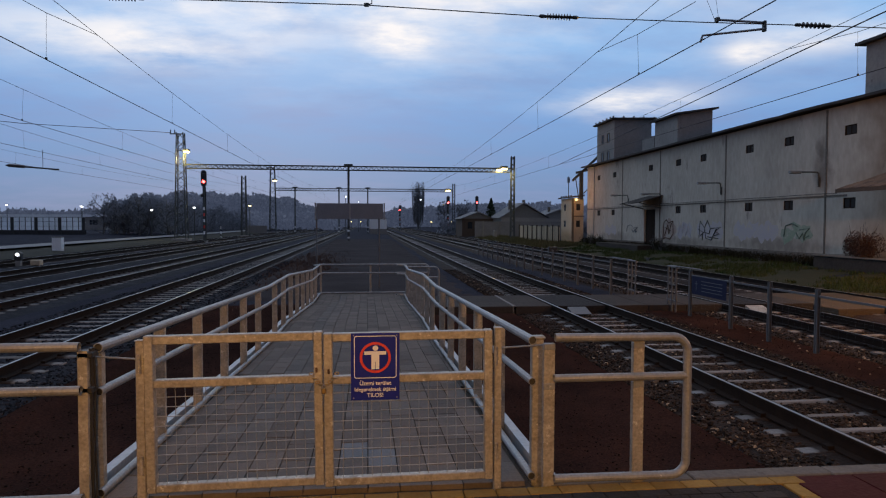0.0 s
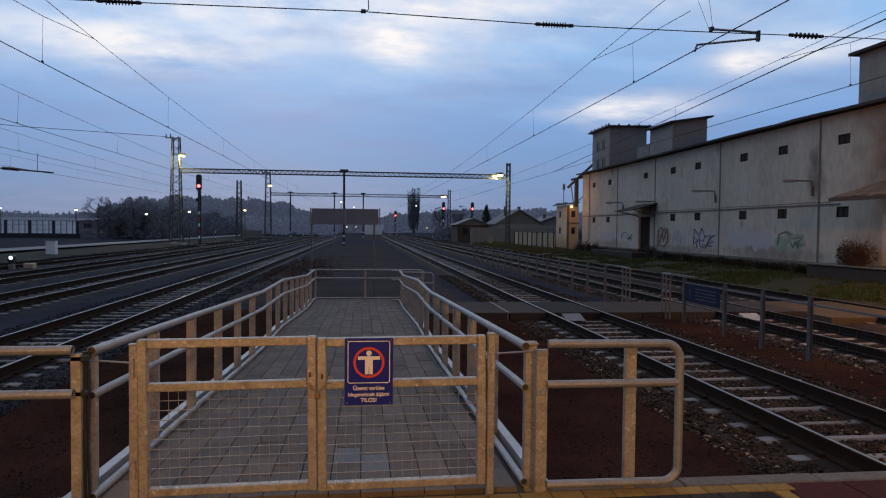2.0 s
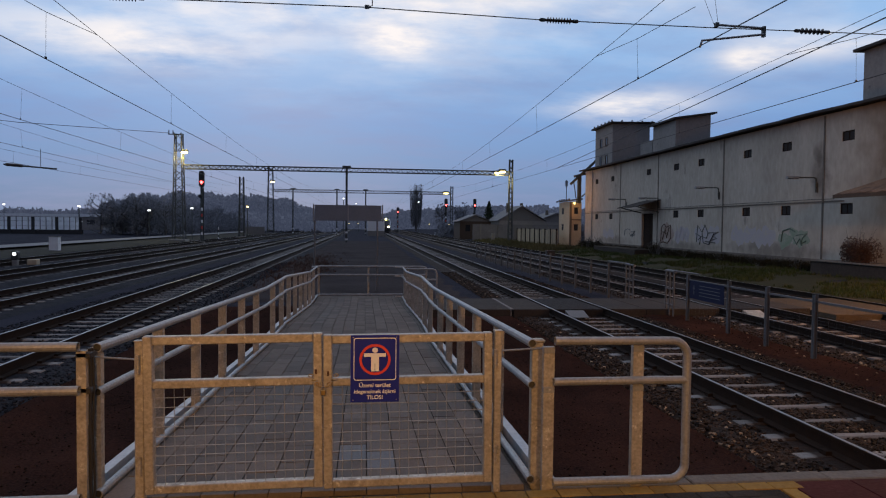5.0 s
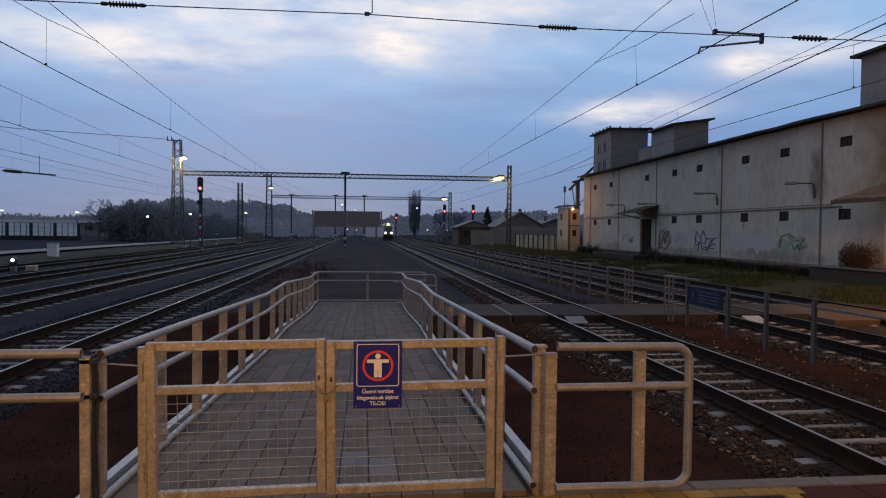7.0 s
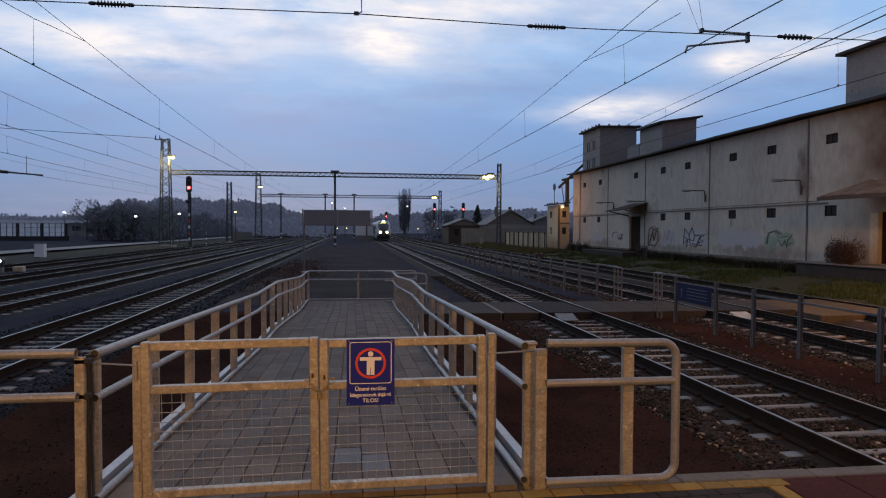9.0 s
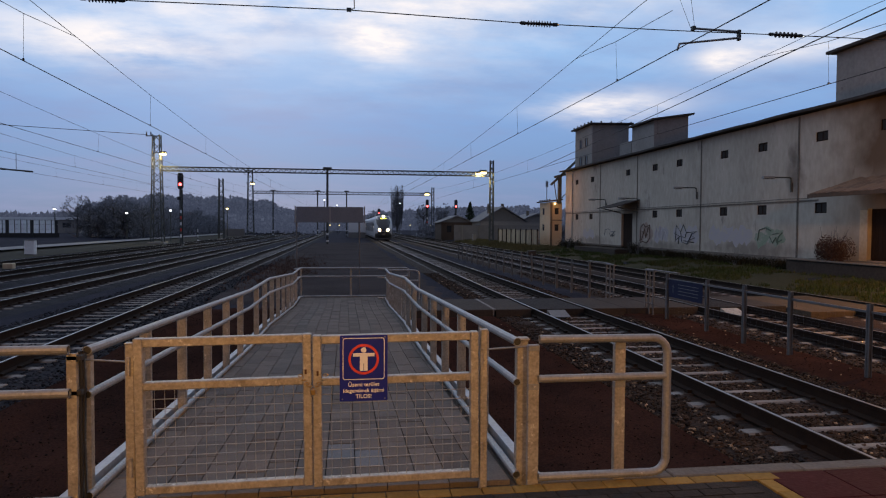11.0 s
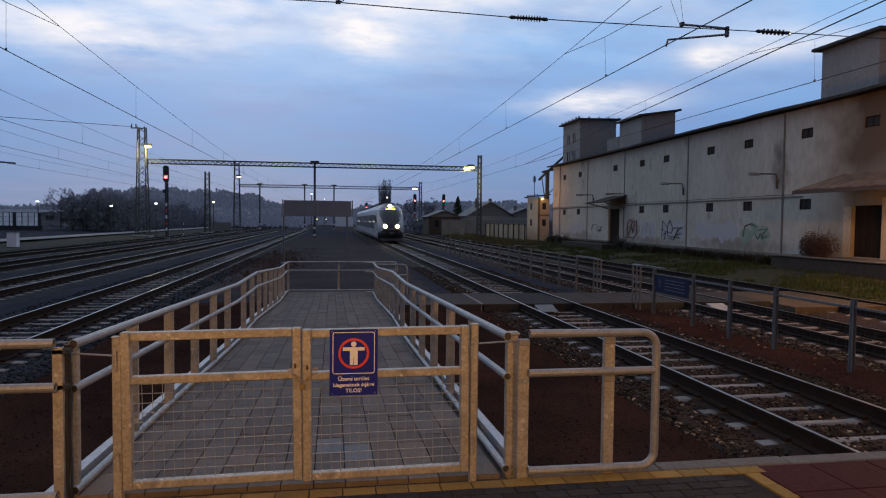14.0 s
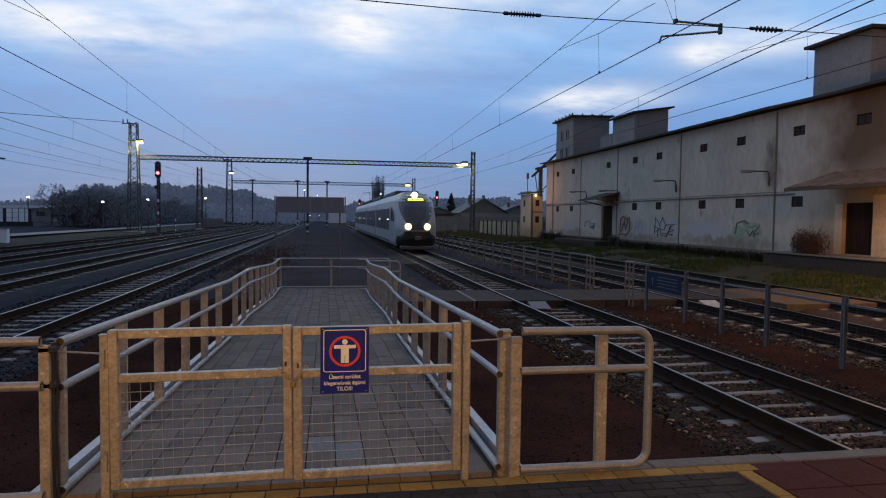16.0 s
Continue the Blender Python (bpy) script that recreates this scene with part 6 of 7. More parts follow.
for x, y in ((-20.2, 96),):
    mk = thing("marker_post", "short black and white banded marker post", "marker post", (x, y, -0.2), "marker posts")
    for k in range(5):
        part("band", tube(bmesh.new(), [(0, 0, k * 0.36), (0, 0, k * 0.36 + 0.36)], 0.05, 8), "white" if k % 2 == 0 else "black", mk)
tb = thing("track_box", "small dark track equipment box on a short post", "equipment box", (12.75, 45.0, -0.2))
part("case", B(-0.3, 0.3, -0.2, 0.2, 0.3, 0.75), "black", tb, bevel=0.02)
part("stem", B(-0.08, 0.08, -0.08, 0.08, -0.1, 0.3), "black", tb)
pb = thing("concrete_marker", "pale concrete marker post in the grass", "marker post", (18.2, 94, -0.1), "marker posts")
part("stone", B(-0.25, 0.25, -0.15, 0.15, -0.1, 1.2), "concrete", pb, bevel=0.03)

# ---- noise wall and sheds on the far side ----
nw = thing("noise_wall", "translucent grey panelled noise wall on dark posts", "noise barrier", (-41.4, 104, 0.35))
for i in range(30):
    x = -0.82 * i
    for z0, z1 in ((0.55, 1.1), (1.13, 1.8), (1.83, 2.4)):
        part("panel", B(x - 0.76, x - 0.02, -0.03, 0.03, z0, z1), "panel_clear", nw)
    part("post", B(x - 0.03, x + 0.03, -0.08, 0.08, -0.2, 2.45), "black", nw)
    if i % 4 == 0:
        part("buttress", B(x - 0.32, x + 0.1, -0.2, -0.09, -0.2, 2.42), "black", nw)
part("base", B(-25, 0.2, -0.06, 0.06, -0.3, 0.52), "black", nw)
part("coping", B(-25, 0.2, -0.09, 0.09, 2.45, 2.52), "panel", nw)
sh = thing("yard_shed", "long low flat-roofed shed beyond the noise wall", "shed", (-86, 160, 0.45), "sheds")
part("wall", B(0, 27, 0, 8, -0.2, 2.75), "tower", sh)
part("roof", B(-0.5, 27.5, -0.5, 8.5, 2.76, 3.3), "panel", sh)
for k in range(8):
    part("window", B(1 + k * 3.2, 2.8 + k * 3.2, -0.03, 0.02, 1.0, 2.1), "glass", sh)
sh = thing("white_hut", "small white trackside hut", "hut", (0.55, 138, 0.3), "sheds")
part("wall", B(0, 3.5, 0, 3, 0.55, 2.7), "white", sh)
part("base", B(0.05, 3.45, 0.05, 2.95, -0.6, 0.545), "concrete", sh, "grey concrete base")
part("roof", B(-0.08, 3.58, -0.08, 3.08, 2.7, 2.8), "grey_board", sh)
part("door", B(2.2, 3.0, -0.03, 0.0, 0.56, 2.45), "panel", sh)
sh = thing("white_hut", "low pale trackside wall segment", "hut", (-26, 150, 0), "sheds")
part("wall", B(0, 4.2, 0, 0.3, -0.2, 1.4), "concrete", sh)


def far_lamp(x, y, h, cool=True, red=False):
    sl = thing("far_lamp", "lit red obstruction lamp on a thin pole" if red else "lit far street lamp on a thin pole, also standing in for vehicle lights", "street lamp", (x, y, -0.1), "far street lamps")
    part("pole", tube(bmesh.new(), [(0, 0, -0.1), (0, 0, h)], 0.06, 6), "mast", sl)
    part("head", B(-0.16, 0.16, -0.3, 0.2, h, h + 0.1), "mast", sl)
    part("lens", B(-0.12, 0.12, -0.25, 0.15, h - 0.2, h), "signal_red" if red else ("lamp_cool" if cool else "lamp_warm"), sl)


for x, y, h in ((-62, 120, 4.6), (-53.5, 128, 4.6), (-55, 132, 4.6), (-43.5, 104.8, 1.9), (-31.6, 98, 3.6), (-25.8, 98, 4.0), (-5.9, 125, 6.6), (9.6, 150, 6.9), (-5, 175, 7.0), (33.6, 120, 3.6)):
    far_lamp(x + 0.016 * y, y, h + 0.004 * y)
far_lamp(-16.6, 98, 4.7, False)
far_lamp(-41.2, 118, 2.7, False, True)
# low lamps stand in for distant vehicle lights; their poles are added
for x, y in ((-12.6, 210), (-8.0, 205), (-5.2, 205), (-13.6, 215), (14.8, 185), (21.0, 190)):
    far_lamp(x + 0.016 * y, y, 2.6, False)


# ---- vegetation ----
def leaf_cloud(r, centre, radii, n, size, verts, faces):
    for _ in range(n):
        while True:
            p = Vector((r.uniform(-1, 1), r.uniform(-1, 1), r.uniform(-1, 1)))
            if p.length < 1:
                break
        p = Vector((p.x * radii[0], p.y * radii[1], p.z * radii[2])) + Vector(centre)
        q = Euler((r.uniform(0, 6), r.uniform(0, 6), r.uniform(0, 6))).to_matrix()
        s = size * r.uniform(0.5, 1.4)
        o = len(verts)
        for a in ((-s, 0, 0), (0, -s * 0.55, 0.1 * s), (s, 0, 0), (0, s * 0.55, 0.1 * s)):
            verts.append(tuple(p + q @ Vector(a)))
        faces.append((o, o + 1, o + 2, o + 3))


def tree(name, at, h, spread_, seed, label, leaves=900, size=0.16, m="leaf", trunk_h=0.25, group="trees"):
    r = random.Random(seed)
    tr = thing(name, label, "tree", at, group)
    bm = bmesh.new()
    tube(bm, [(0, 0, -0.3), (r.uniform(-0.1, 0.1), 0, h * trunk_h), (r.uniform(-0.3, 0.3), r.uniform(-0.2, 0.2), h * 0.55), (r.uniform(-0.3, 0.3), 0, h * 0.92)], [h * 0.028, h * 0.022, h * 0.012, 0.02], 6)
    verts, faces = [], []
    for k in range(18):
        z0 = h * r.uniform(trunk_h * 0.7, 0.72)
        a = r.uniform(0, 6.28)
        l = spread_ * r.uniform(0.5, 1.0)
        tip = Vector((math.cos(a) * l, math.sin(a) * l, min(h * 0.98, z0 + h * r.uniform(0.12, 0.38))))
        mid = Vector((tip.x * 0.5, tip.y * 0.5, z0 + (tip.z - z0) * 0.35))
        tube(bm, [(0, 0, z0), mid, tip], [h * 0.010, h * 0.007, 0.012], 5)
        for _ in range(6):
            b = mid.lerp(tip, r.uniform(0.0, 1.0))
            e = b + Vector((r.uniform(-1, 1), r.uniform(-1, 1), r.uniform(-0.2, 1.0))) * h * 0.12
            tube(bm, [b, e], [0.022, 0.008], 3)
            leaf_cloud(r, e, (h * 0.07, h * 0.07, h * 0.06), leaves // 108, size, verts, faces)
    part("trunk", bm, m if m == "leaf_far_haze" else "bark", tr)
    ob = new("crown", mesh_of("crown", verts, faces, m))
    ob.parent = tr
    return tr


rt = random.Random(21)
for i in range(16):
    x = -39.6 + i * 0.52
    tree("bare_tree", (x, 108 + rt.uniform(-3, 6), 0.0), rt.uniform(5.0, 6.7), rt.uniform(2.0, 3.0), 100 + i, "thin-leaved late autumn tree at the yard edge", 1700, 0.10, trunk_h=0.06)
for i in range(14):
    x = -33.0 - rt.uniform(0, 4)
    tree("bare_tree", (x, 122 + i * 6.5, 0.0), rt.uniform(4.6, 6.4), rt.uniform(2.0, 3.0), 200 + i, "thin-leaved late autumn tree at the yard edge", 900, 0.14, trunk_h=0.06)
for i in range(12):
    tree("bare_tree", (16 + i * 3.6 + rt.uniform(-1, 1), 128 + rt.uniform(0, 30), 0), rt.uniform(4.2, 6.6), rt.uniform(1.6, 2.6), 300 + i, "thin-leaved tree among far gardens", 500, 0.2)
# poplar
pp = thing("poplar_tree", "tall narrow poplar with dense upright branches", "tree", (15.3, 200, 0.6), "trees")
verts, faces = [], []
r4 = random.Random(4)
bm = bmesh.new()
for k in range(64):
    a, q = r4.uniform(0, 6.28), r4.random() ** 0.6
    z0, z1 = r4.uniform(0.8, 4.0), r4.uniform(9.0, 14.0)
    b0, b1 = Vector((1.4 * q * math.cos(a), 1.4 * q * math.sin(a), z0)), Vector((1.85 * q * math.cos(a), 1.85 * q * math.sin(a), z1))
    tube(bm, [b0, b0.lerp(b1, 0.5) + Vector((0.35 * math.cos(a), 0.35 * math.sin(a), 0)), b1], [0.09, 0.06, 0.015], 4)
    for j in range(9):
        leaf_cloud(r4, b0.lerp(b1, 0.15 + 0.1 * j) + Vector((0.3 * math.cos(a), 0.3 * math.sin(a), 0)), (0.28, 0.28, 0.7), 11, 0.13, verts, faces)
part("limbs", bm, "bark", pp)
ob = new("crown", mesh_of("crown", verts, faces, "leaf"))
ob.parent = pp
part("trunk", tube(bmesh.new(), [(0, 0, -0.3), (0, 0, 13.5)], [0.4, 0.05], 7), "bark", pp)
# conifer by the house
cf = thing("conifer_tree", "dark pointed conifer beside the house", "tree", (21.7, 116, 0.4), "trees")
verts, faces = [], []
for k in range(16):
    leaf_cloud(r4, (0, 0, 0.8 + k * 0.33), (1.9 * (1 - k / 17), 1.9 * (1 - k / 17), 0.3), 60, 0.2, verts, faces)
ob = new("crown", mesh_of("crown", verts, faces, "conifer"))
ob.parent = cf
part("trunk", tube(bmesh.new(), [(0, 0, -0.3), (0, 0, 6.0)], [0.18, 0.02], 6), "bark", cf)


WOOD_X0 = -112.0


def woods(name, x0, x1, y0, y1, height, n, size, seed, label, m="leaf_far_haze"):
    """A far wooded slope: one mass of small clumps with a ragged top."""
    r = random.Random(seed)
    verts, faces = [], []
    for _ in range(n):
        x, y = r.uniform(x0, x1), r.uniform(y0, y1)
        h = height(x) * (0.86 + 0.22 * noise.noise((x * 0.16, 1, seed)) + 0.045 * noise.noise((x * 0.7, 5, seed)))
        z = h * r.random() ** 0.65
        leaf_cloud(r, (x, y, z), (0.6, 0.6, 0.6), 3, size, verts, faces)
    return tagged(new(name, mesh_of(name, verts, faces, m)), label, "woods", kind="stuff")


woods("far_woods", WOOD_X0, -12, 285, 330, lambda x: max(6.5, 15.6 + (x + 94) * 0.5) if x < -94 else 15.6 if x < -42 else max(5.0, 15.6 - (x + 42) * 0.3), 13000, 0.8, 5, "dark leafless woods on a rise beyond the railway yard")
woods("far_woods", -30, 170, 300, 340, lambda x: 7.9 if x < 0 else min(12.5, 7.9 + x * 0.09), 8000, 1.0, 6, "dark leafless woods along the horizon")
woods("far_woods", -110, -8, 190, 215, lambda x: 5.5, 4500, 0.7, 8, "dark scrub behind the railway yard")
woods("hedgerow", -42, -32.5, 112, 235, lambda x: 3.6, 10000, 0.16, 12, "dense bare scrub along the yard edge", "leaf")
woods("hedgerow", 14, 62, 122, 132, lambda x: 2.8, 3500, 0.25, 13, "dense bare scrub behind the houses", "leaf")
sheet("wooded_rise", [WOOD_X0 + 20 * i for i in range(31)], [315, 345, 420, 700], lambda x, y: (5.5 if x < -93 else 11.5 if x < -42 else max(5.0, 11.5 - (x + 42) * 0.22)) * (1 if 330 < y < 500 else -0.1), "leaf_far_haze", "low wooded rise on the horizon", "hill")


def tufts(name, area, n, h, m, seed, label):
    r = random.Random(seed)
    verts, faces = [], []
    for _ in range(n):
        x, y, z = area(r)
        for _ in range(5):
            a, l = r.uniform(0, 6.28), h * r.uniform(0.4, 1.3)
            bx, by = x + r.uniform(-0.08, 0.08), y + r.uniform(-0.08, 0.08)
            w = 0.014 + 0.012 * r.random()
            o = len(verts)
            verts += [(bx - w * math.sin(a), by + w * math.cos(a), z - 0.03), (bx + w * math.sin(a), by - w * math.cos(a), z - 0.03), (bx + math.cos(a) * l * 0.45, by + math.sin(a) * l * 0.45, z + l)]
            faces.append((o, o + 1, o + 2))
    return tagged(new(name, mesh_of(name, verts, faces, m)), label, "grass", kind="stuff")


def verge(r):
    while True:
        x, y = 21.8 - 5.0 * r.random() ** 0.75, 10 + 62 * r.random() ** 1.2
        if noise.noise((x * 0.6, y * 0.28, 2)) + 0.5 * noise.noise((x * 1.7, y * 0.9, 6)) > -0.12:
            break
    return x, y, ground_z(x, y)


def far_verge(r):
    x, y = r.uniform(15.8, 20), r.uniform(60, 100)
    return x, y, ground_z(x, y)


tufts("rough_grass", verge, 9000, 0.16, "grass", 31, "rough green and straw-coloured grass beside the warehouse")
tufts("rough_grass", lambda r: (21.9 - abs(r.gauss(0, 0.35)), r.uniform(29, 65), 0.2), 2600, 0.42, "dark_weeds", 34, "tall dead weeds along the foot of the warehouse wall")
tufts("rough_grass", far_verge, 4500, 0.38, "dry_grass", 32, "tall dry grass beside the garden fence")
tufts("weeds", lambda r: (r.gauss(-3.2, 0.8), r.gauss(38, 7), -0.24), 1500, 0.16, "bush_red", 33, "dry dark weeds between the tracks")


def bush(at, radii, n, m, seed, label):
    b = thing("bush", label, "bush", at, "bushes along the wall")
    r = random.Random(seed)
    verts, faces = [], []
    for k in range(9):
        c = (r.uniform(-0.5, 0.5) * radii[0], r.uniform(-0.6, 0.6) * radii[1], radii[2] * r.uniform(0.3, 0.8))
        leaf_cloud(r, c, tuple(q * r.uniform(0.35, 0.7) for q in radii), n // 9, 0.035, verts, faces)
    ob = new("foliage", mesh_of("foliage", verts, faces, m))
    ob.parent = b
    bm = bmesh.new()
    for k in range(22):
        tube(bm, [(r.uniform(-0.3, 0.3) * radii[0], r.uniform(-0.4, 0.4) * radii[1], -0.05), (r.uniform(-0.7, 0.7) * radii[0], r.uniform(-0.7, 0.7) * radii[1], radii[2] * r.uniform(0.9, 1.7))], [0.02, 0.004], 4)
    part("stems", bm, "bark", b)


bush((21.1, 26.4, 0.81), (0.6, 1.0, 0.9), 6000, "bush_red", 51, "rusty brown bush growing on the loading dock")
for i, y in enumerate((63.5, 61.5, 59.5, 47.4, 46.4, 45.0, 42.6, 38.0, 34.2, 31.0)):
    bush((21.2, y, 0.2), (0.5, 0.9, 0.7 if y > 45 else 0.4), 900, "dark_weeds", 60 + i, "dark scrubby weeds against the warehouse wall")

# ---- unseen canopy and building behind the viewer, added to block sky light ----
sc = thing("sky_blocking_canopy", "unseen plain dark canopy on columns, added to block light", "canopy", (0, 0, 0))
part("roof", B(-4.8, 4.4, -40, -0.6, 4.15, 4.35), "roof", sc)
# low fascia is added to keep the lamps off the far yard
part("fascia", B(-4.8, 4.4, -0.6, -0.5, 3.25, 4.4), "mast", sc)
for x, y in ((-3.6, -1.2), (-3.6, -9.0), (3.4, -9.0), (-3.6, -17.0), (3.4, -17.0)):
    part("column", B(x - 0.1, x + 0.1, y - 0.1, y + 0.1, 0.5, 4.15), "mast", sc, bevel=0.01)
sb = thing("unseen_end_building", "unseen plain plastered building, added to close the back and block light", "station", (0, -46, 0))
part("wall", B(-26, 26, -8, 0, -0.3, 8.5), "plaster_yellow", sb)
part("roof", B(-26.6, 26.6, -8.6, 0.6, 8.5, 9.0), "roof", sb)
for x, y in ((-2.2, -2.6), (1.2, -5.5)):
    pl = thing("canopy_lamp", "unseen sodium lamp under the added canopy", "lamp", (x, y, 4.0), "canopy lamps")
    part("housing", B(-0.25, 0.25, -0.12, 0.12, 0.02, 0.15), "grey_board", pl, bevel=0.02)
pl = thing("yard_lamp", "tall sodium yard lamp on a grey pole", "street lamp", (15.9, 11.9, -0.1))
part("pole", tube(bmesh.new(), [(0.3, -0.3, -0.3), (0.3, -0.3, 5.9), (-0.2, 0.5, 6.05)], 0.06, 8), "galv", pl)
part("head", B(-0.5, -0.1, 0.45, 0.95, 5.95, 6.1), "grey_board", pl, bevel=0.02)


# ---- train ----
def section(w, z0, z1, y, lean=0.0):
    """A rounded carriage section at y."""
    h = w / 2
    pts = [(-h * 0.93, z0), (h * 0.93, z0), (h, z0 + 0.25), (h, z1 - 1.2), (h * 0.95, z1 - 0.6), (h * 0.72, z1 - 0.16), (h * 0.35, z1), (-h * 0.35, z1), (-h * 0.72, z1 - 0.16), (-h * 0.95, z1 - 0.6), (-h, z1 - 1.2), (-h, z0 + 0.25)]
    return [(x, y, z) for x, z in pts]


train = thing("electric_train", "white electric multiple-unit train with dark window band and lit headlights", "train", (5.74, 44.0, 0))
W = 2.84


def steps(table, z):
    """A value read off a table of (height, value) pairs."""
    for (a, va), (b, vb) in zip(table, table[1:]):
        if z <= b:
            return va + (vb - va) * max(0.0, (z - a) / (b - a))
    return table[-1][1]


HALF = [(0.33, 1.30), (0.58, 1.42), (2.68, 1.42), (3.28, 1.35), (3.72, 1.02), (3.92, 0.5)]
NOSE = [(0.33, 0.30), (0.8, 0.04), (1.4, 0.0), (1.75, 0.10), (2.3, 0.42), (2.9, 0.84), (3.4, 1.32), (3.7, 1.90), (3.92, 2.9)]


def nose_point(u, z, out=0.0):
    """A point of the rounded cab front: u runs from side to side."""
    return (u * steps(HALF, z) * 0.94, steps(NOSE, z) + 1.0 * abs(u) ** 3 - out, z)


def nose_panel(width, zs, out, back=-0.04, n=10):
    """A panel that follows the cab front, as wide at each height as its table says."""
    rings = []
    for z in zs:
        us = [steps(width, z) * (2 * k / n - 1) for k in range(n + 1)]
        rings.append([nose_point(q, z, out) for q in us] + [nose_point(q, z, back) for q in us[::-1]])
    return loft(bmesh.new(), rings)


rings = []
for z in (0.33, 0.58, 0.8, 1.1, 1.4, 1.6, 1.75, 2.0, 2.3, 2.6, 2.9, 3.15, 3.28, 3.4, 3.55, 3.7, 3.82, 3.92):
    h = steps(HALF, z)
    rings.append([(-h, 17.0, z), (-h, 4.4, z)] + [nose_point(k / 9 - 1, z) for k in range(19)] + [(h, 4.4, z), (h, 17.0, z)])
cab = part("front_car", loft(bmesh.new(), rings), "train_white", train)
for i in range(3):
    y0 = 17.5 + i * 14.2
    part("car_body", loft(bmesh.new(), [section(W, 0.33, 3.85, y0), section(W, 0.33, 3.85, y0 + 13.6)]), "train_white", train)
    part("gangway", loft(bmesh.new(), [section(2.4, 0.5, 3.6, y0 - 0.55), section(2.4, 0.5, 3.6, y0 + 0.05)]), "train_grey", train)
part("windscreen", nose_panel([(1.36, 0.33), (1.75, 0.40), (1.92, 0.56), (2.5, 0.78), (3.2, 0.86), (3.62, 0.80)], (1.36, 1.55, 1.75, 1.84, 1.92, 2.1, 2.3, 2.6, 2.9, 3.2, 3.4, 3.62), 0.015), "windscreen", train, "dark raked windscreen")
part("front_mask", nose_panel([(0.32, 0.97), (0.95, 0.95), (1.16, 0.66), (1.30, 0.60)], (0.32, 0.58, 0.8, 0.95, 1.05, 1.16, 1.30), 0.03), "black", train, "black recess round the coupler")
part("roof_fairing", nose_panel([(3.66, 0.86), (3.90, 0.9)], (3.66, 3.72, 3.8, 3.90), 0.02), "train_grey", train, "grey fairing above the windscreen")
for s in (-1, 1):
    part("wiper", bar(bmesh.new(), nose_point(s * 0.08, 1.82, 0.035), nose_point(s * 0.42, 2.55, 0.035), 0.03), "black", train)
cp = part("coupler", B(-0.18, 0.18, -0.4, 0.1, 0.75, 1.0), "train_grey", train, "dark automatic coupler", bevel=0.03)
part("snow_plough", B(-1.1, 1.1, 0.1, 0.5, 0.12, 0.36), "train_grey", train, bevel=0.05)
for s in (-1, 1):
    bm = bmesh.new()
    loft(bm, [[(s * (x + q), y, z) for q, z in ((0, za), (0.022, za), (0.022, zb), (0, zb))] for x, y, za, zb in ((1.345, 1.75, 1.92, 2.10), (1.362, 2.3, 1.92, 2.62), (1.388, 3.1, 1.92, 2.86), (1.397, 3.4, 1.92, 2.86))])
    part("cab_window", bm, "glass", train)
    hl = part("headlight", disc(bmesh.new(), (s * 0.61, -0.02, 1.60), 0.15, "y", 0.2, 16), "head", train, "lit round headlight")
    # weaker warm ring paints the glow spreading round the lamp
    part("light_housing", disc(bmesh.new(), (s * 0.61, -0.01, 1.60), 0.21, "y", 0.24, 20, inner=0.151), "halo", hl, "glowing ring that paints the headlight halo")
part("top_light", disc(bmesh.new(), (0.0, 1.62, 3.70), 0.14, "y", 0.5, 14), "head", train, "lit top headlight")
part("destination_display", nose_panel([(3.30, 0.42), (3.45, 0.42)], (3.30, 3.45), 0.03, 0.0), "display", train, "lit amber destination display")
for s in (-1, 1):
    part("mirror", B(s * 1.52 - 0.05, s * 1.52 + 0.05, 1.9, 2.02, 2.2, 2.62), "train_grey", train, bevel=0.02)
for c in range(4):
    y0 = 4.5 if c == 0 else 17.9 + (c - 1) * 14.2
    y1 = 16.6 if c == 0 else y0 + 12.8
    for s in (-1, 1):
        band = part("window_band", B(min(s * 1.405, s * 1.428), max(s * 1.405, s * 1.428), y0, y1, 1.30, 2.80), "train_side", train, "dark continuous window band")
        part("side_stripe", B(min(s * 1.405, s * 1.432), max(s * 1.405, s * 1.432), y0, y1, 0.50, 0.62), "train_grey", train)
        n = 5
        for k in range(n):
            if (k + c) % 3:
                continue
            ya = y0 + (y1 - y0) * (k + 0.15) / n
            part("lit_window", B(min(s * 1.428, s * 1.431), max(s * 1.428, s * 1.431), ya, ya + 1.2, 2.0, 2.07), "cabin", band, "ceiling lights seen through the window")
        for q in (0.28, 0.72):
            ya = y0 + (y1 - y0) * q
            part("door", B(min(s * 1.42, s * 1.445), max(s * 1.42, s * 1.445), ya, ya + 1.4, 0.62, 1.29), "train_white", train, "white double sliding door", bevel=0.01)
    part("roof_unit", B(-0.85, 0.85, y0 + 1.5, y1 - 2, 3.8, 4.1), "train_grey", train, bevel=0.05)
for i, y in enumerate((3.6, 17.2, 31.4, 45.6, 57.5)):
    bg_ = part("bogie", B(-1.1, 1.1, y - 1.6, y + 1.6, 0.28, 0.62), "train_grey", train, bevel=0.04)
    for dy_ in (-1.25, 1.25):
        for s in (-0.75, 0.75):
            bm = bmesh.new()
            tube(bm, [(s - 0.065, y + dy_, 0.42), (s + 0.065, y + dy_, 0.42)], 0.42, 18)
            part("wheel", bm, "rail_side", bg_)
panto = part("pantograph", tube(bmesh.new(), [(0, 48.7, 4.1), (0, 47.2, 4.7), (0, 48.4, 5.4)], 0.035, 6), "mast", train)
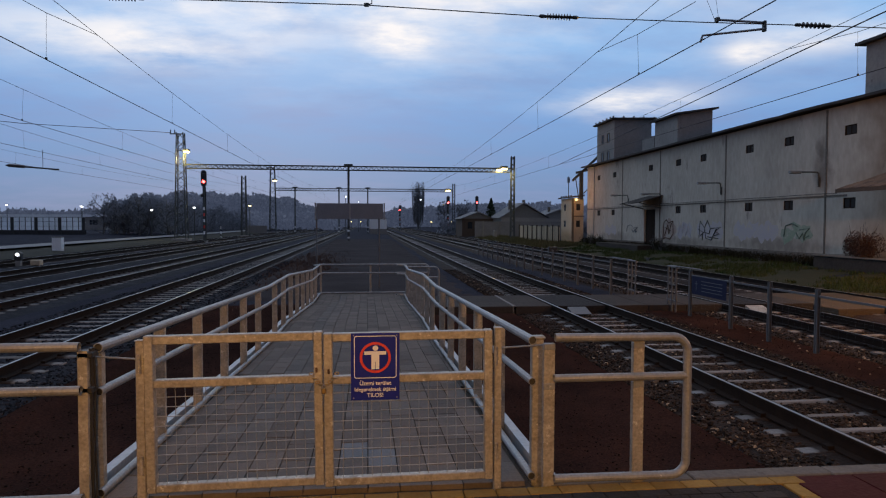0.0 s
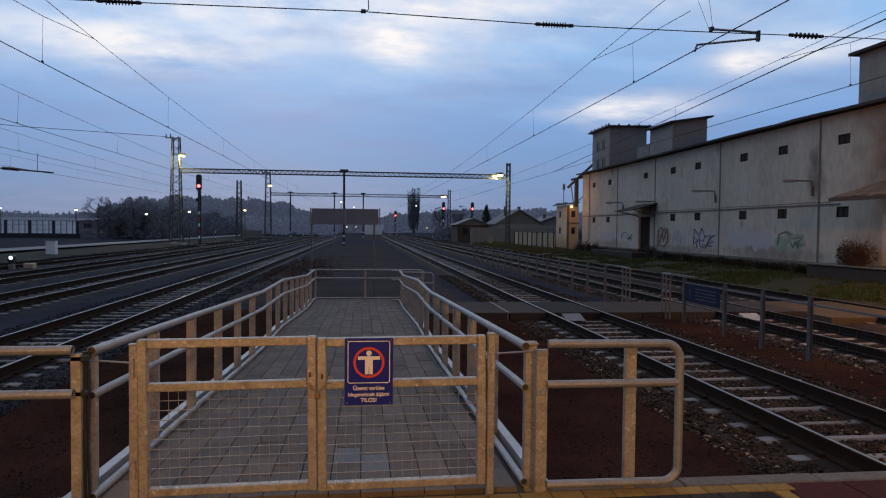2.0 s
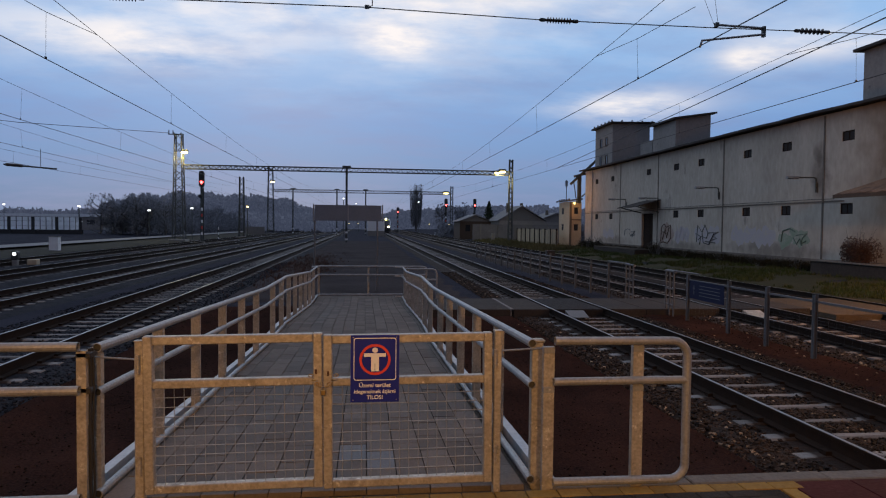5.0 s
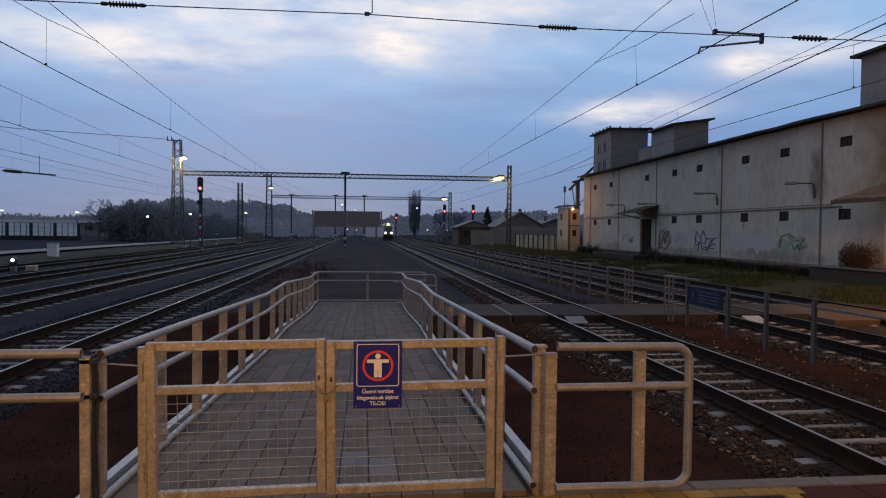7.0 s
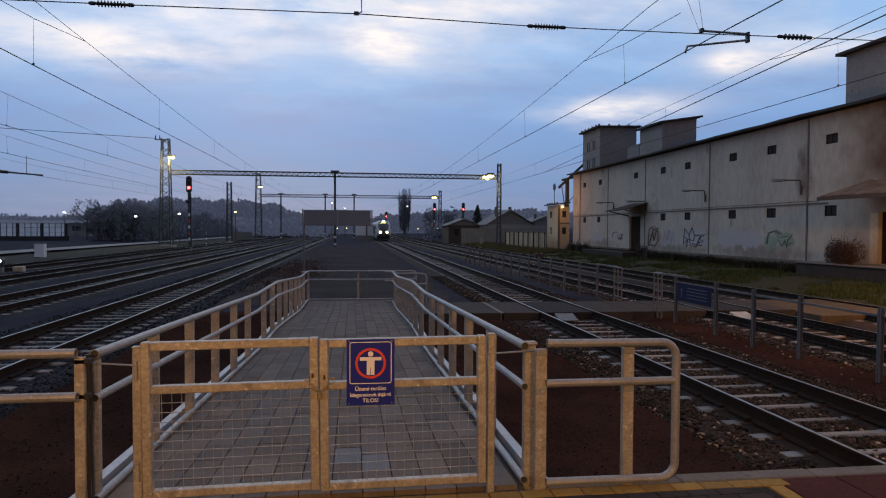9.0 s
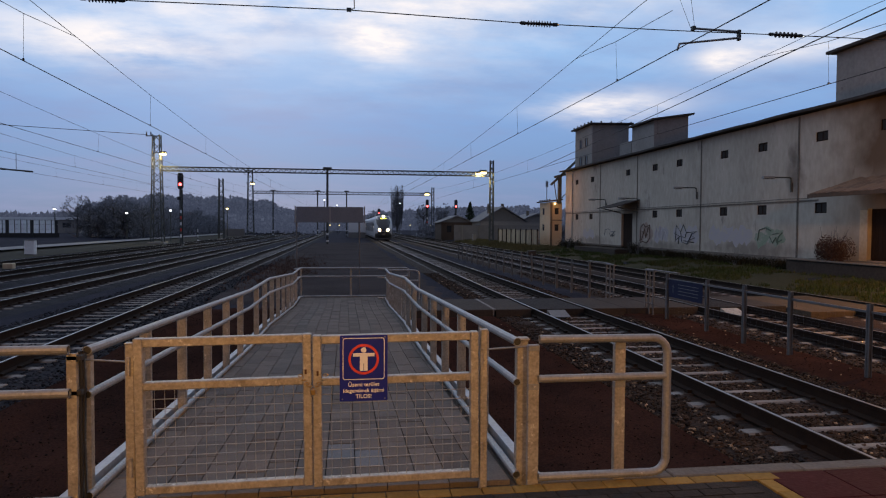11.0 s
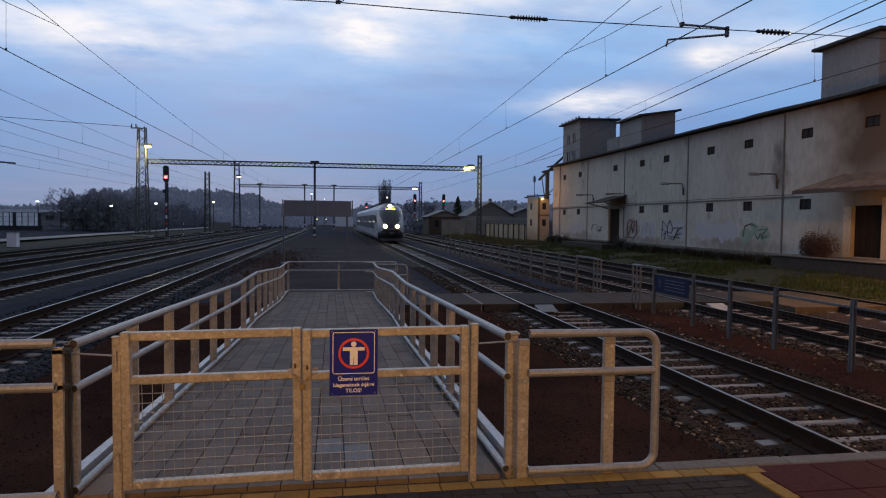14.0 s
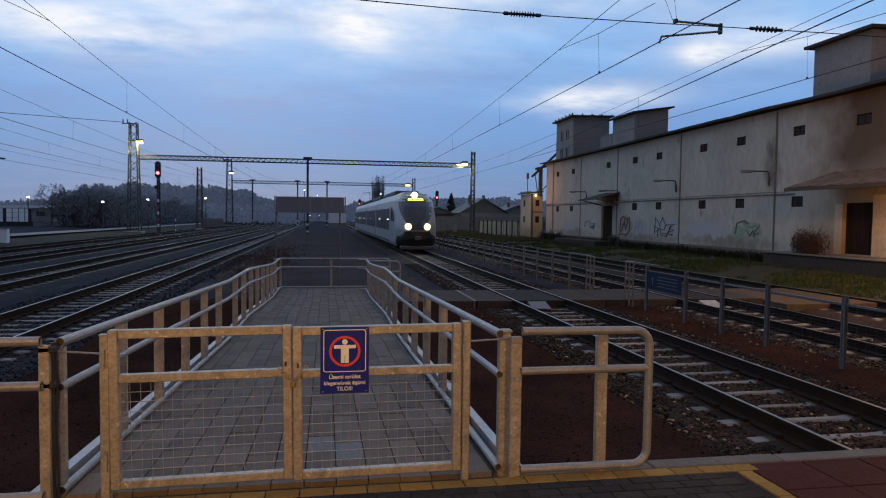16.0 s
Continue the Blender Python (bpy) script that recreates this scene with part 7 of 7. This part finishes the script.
part("contact_bow", tube(bmesh.new(), [(-0.9, 48.4, 5.25), (-0.7, 48.4, 5.42), (0.7, 48.4, 5.42), (0.9, 48.4, 5.25)], 0.03, 6), "mast", panto)


def motions():
    """The train runs in along its straight track and slows down."""
    rows = []
    for t, y in ((0.0, 256.0), (1.0, 241.0), (2.0, 226.0), (3.0, 210.5), (4.0, 195.5), (5.0, 181.0), (6.0, 167.0), (7.0, 153.5), (8.0, 140.3), (9.0, 127.2), (10.0, 114.6), (11.0, 102.3), (12.0, 90.4), (13.0, 78.8), (14.0, 67.0), (15.0, 54.8), (16.0, 42.3)):
        rows.append((t, pose(5.74, y, 0)))
    walk(train, rows)



# ---- ramp paving ----
pz_v, pz_f = [], []
n_made = 0
r9 = random.Random(9)
slots = []
for c in range(14):
    y = 4.16 - (0.2 if c % 2 else 0.0)
    while y < 20.75:
        slots.append((max(y, 4.16), c, min(y + 0.4, 20.75)))
        y += 0.4
slots.sort()
for y, c, y2 in slots:
    if y2 - y < 0.05:
        continue
    xa, xb = max(-1.58 + c * 0.2, left_x(y) + 0.02), min(-1.38 + c * 0.2, right_x(y) - 0.02)
    if xb - xa < 0.04:
        continue
    za, zb, d = ramp_z(y), ramp_z(y2), r9.uniform(-0.002, 0.002)
    g, e = 0.0012, 0.0025
    vs = [(xa + g, y + g, za - 0.034), (xb - g, y + g, za - 0.034), (xb - g, y2 - g, zb - 0.034), (xa + g, y2 - g, zb - 0.034), (xa + g + e, y + g + e, za + d), (xb - g - e, y + g + e, za + d), (xb - g - e, y2 - g - e, zb + d), (xa + g + e, y2 - g - e, zb + d)]
    fs = [(4, 5, 6, 7), (0, 1, 5, 4), (1, 2, 6, 5), (2, 3, 7, 6), (3, 0, 4, 7)]
    if n_made < 300:
        ob = new("paver", mesh_of("paver", vs, fs, "paver_blue" if -0.1 < (xa + xb) / 2 < 0.3 and 4.7 < (y + y2) / 2 < 5.1 else "paver"))
        ob.parent = ramp_ob
        n_made += 1
    else:
        o = len(pz_v)
        pz_v += vs
        pz_f += [tuple(o + q for q in f) for f in fs]
ob = new("far_pavers", mesh_of("far_pavers", pz_v, pz_f, "paver"))
ob.parent = ramp_ob
tagged(ob, kind="stuff")

motions()
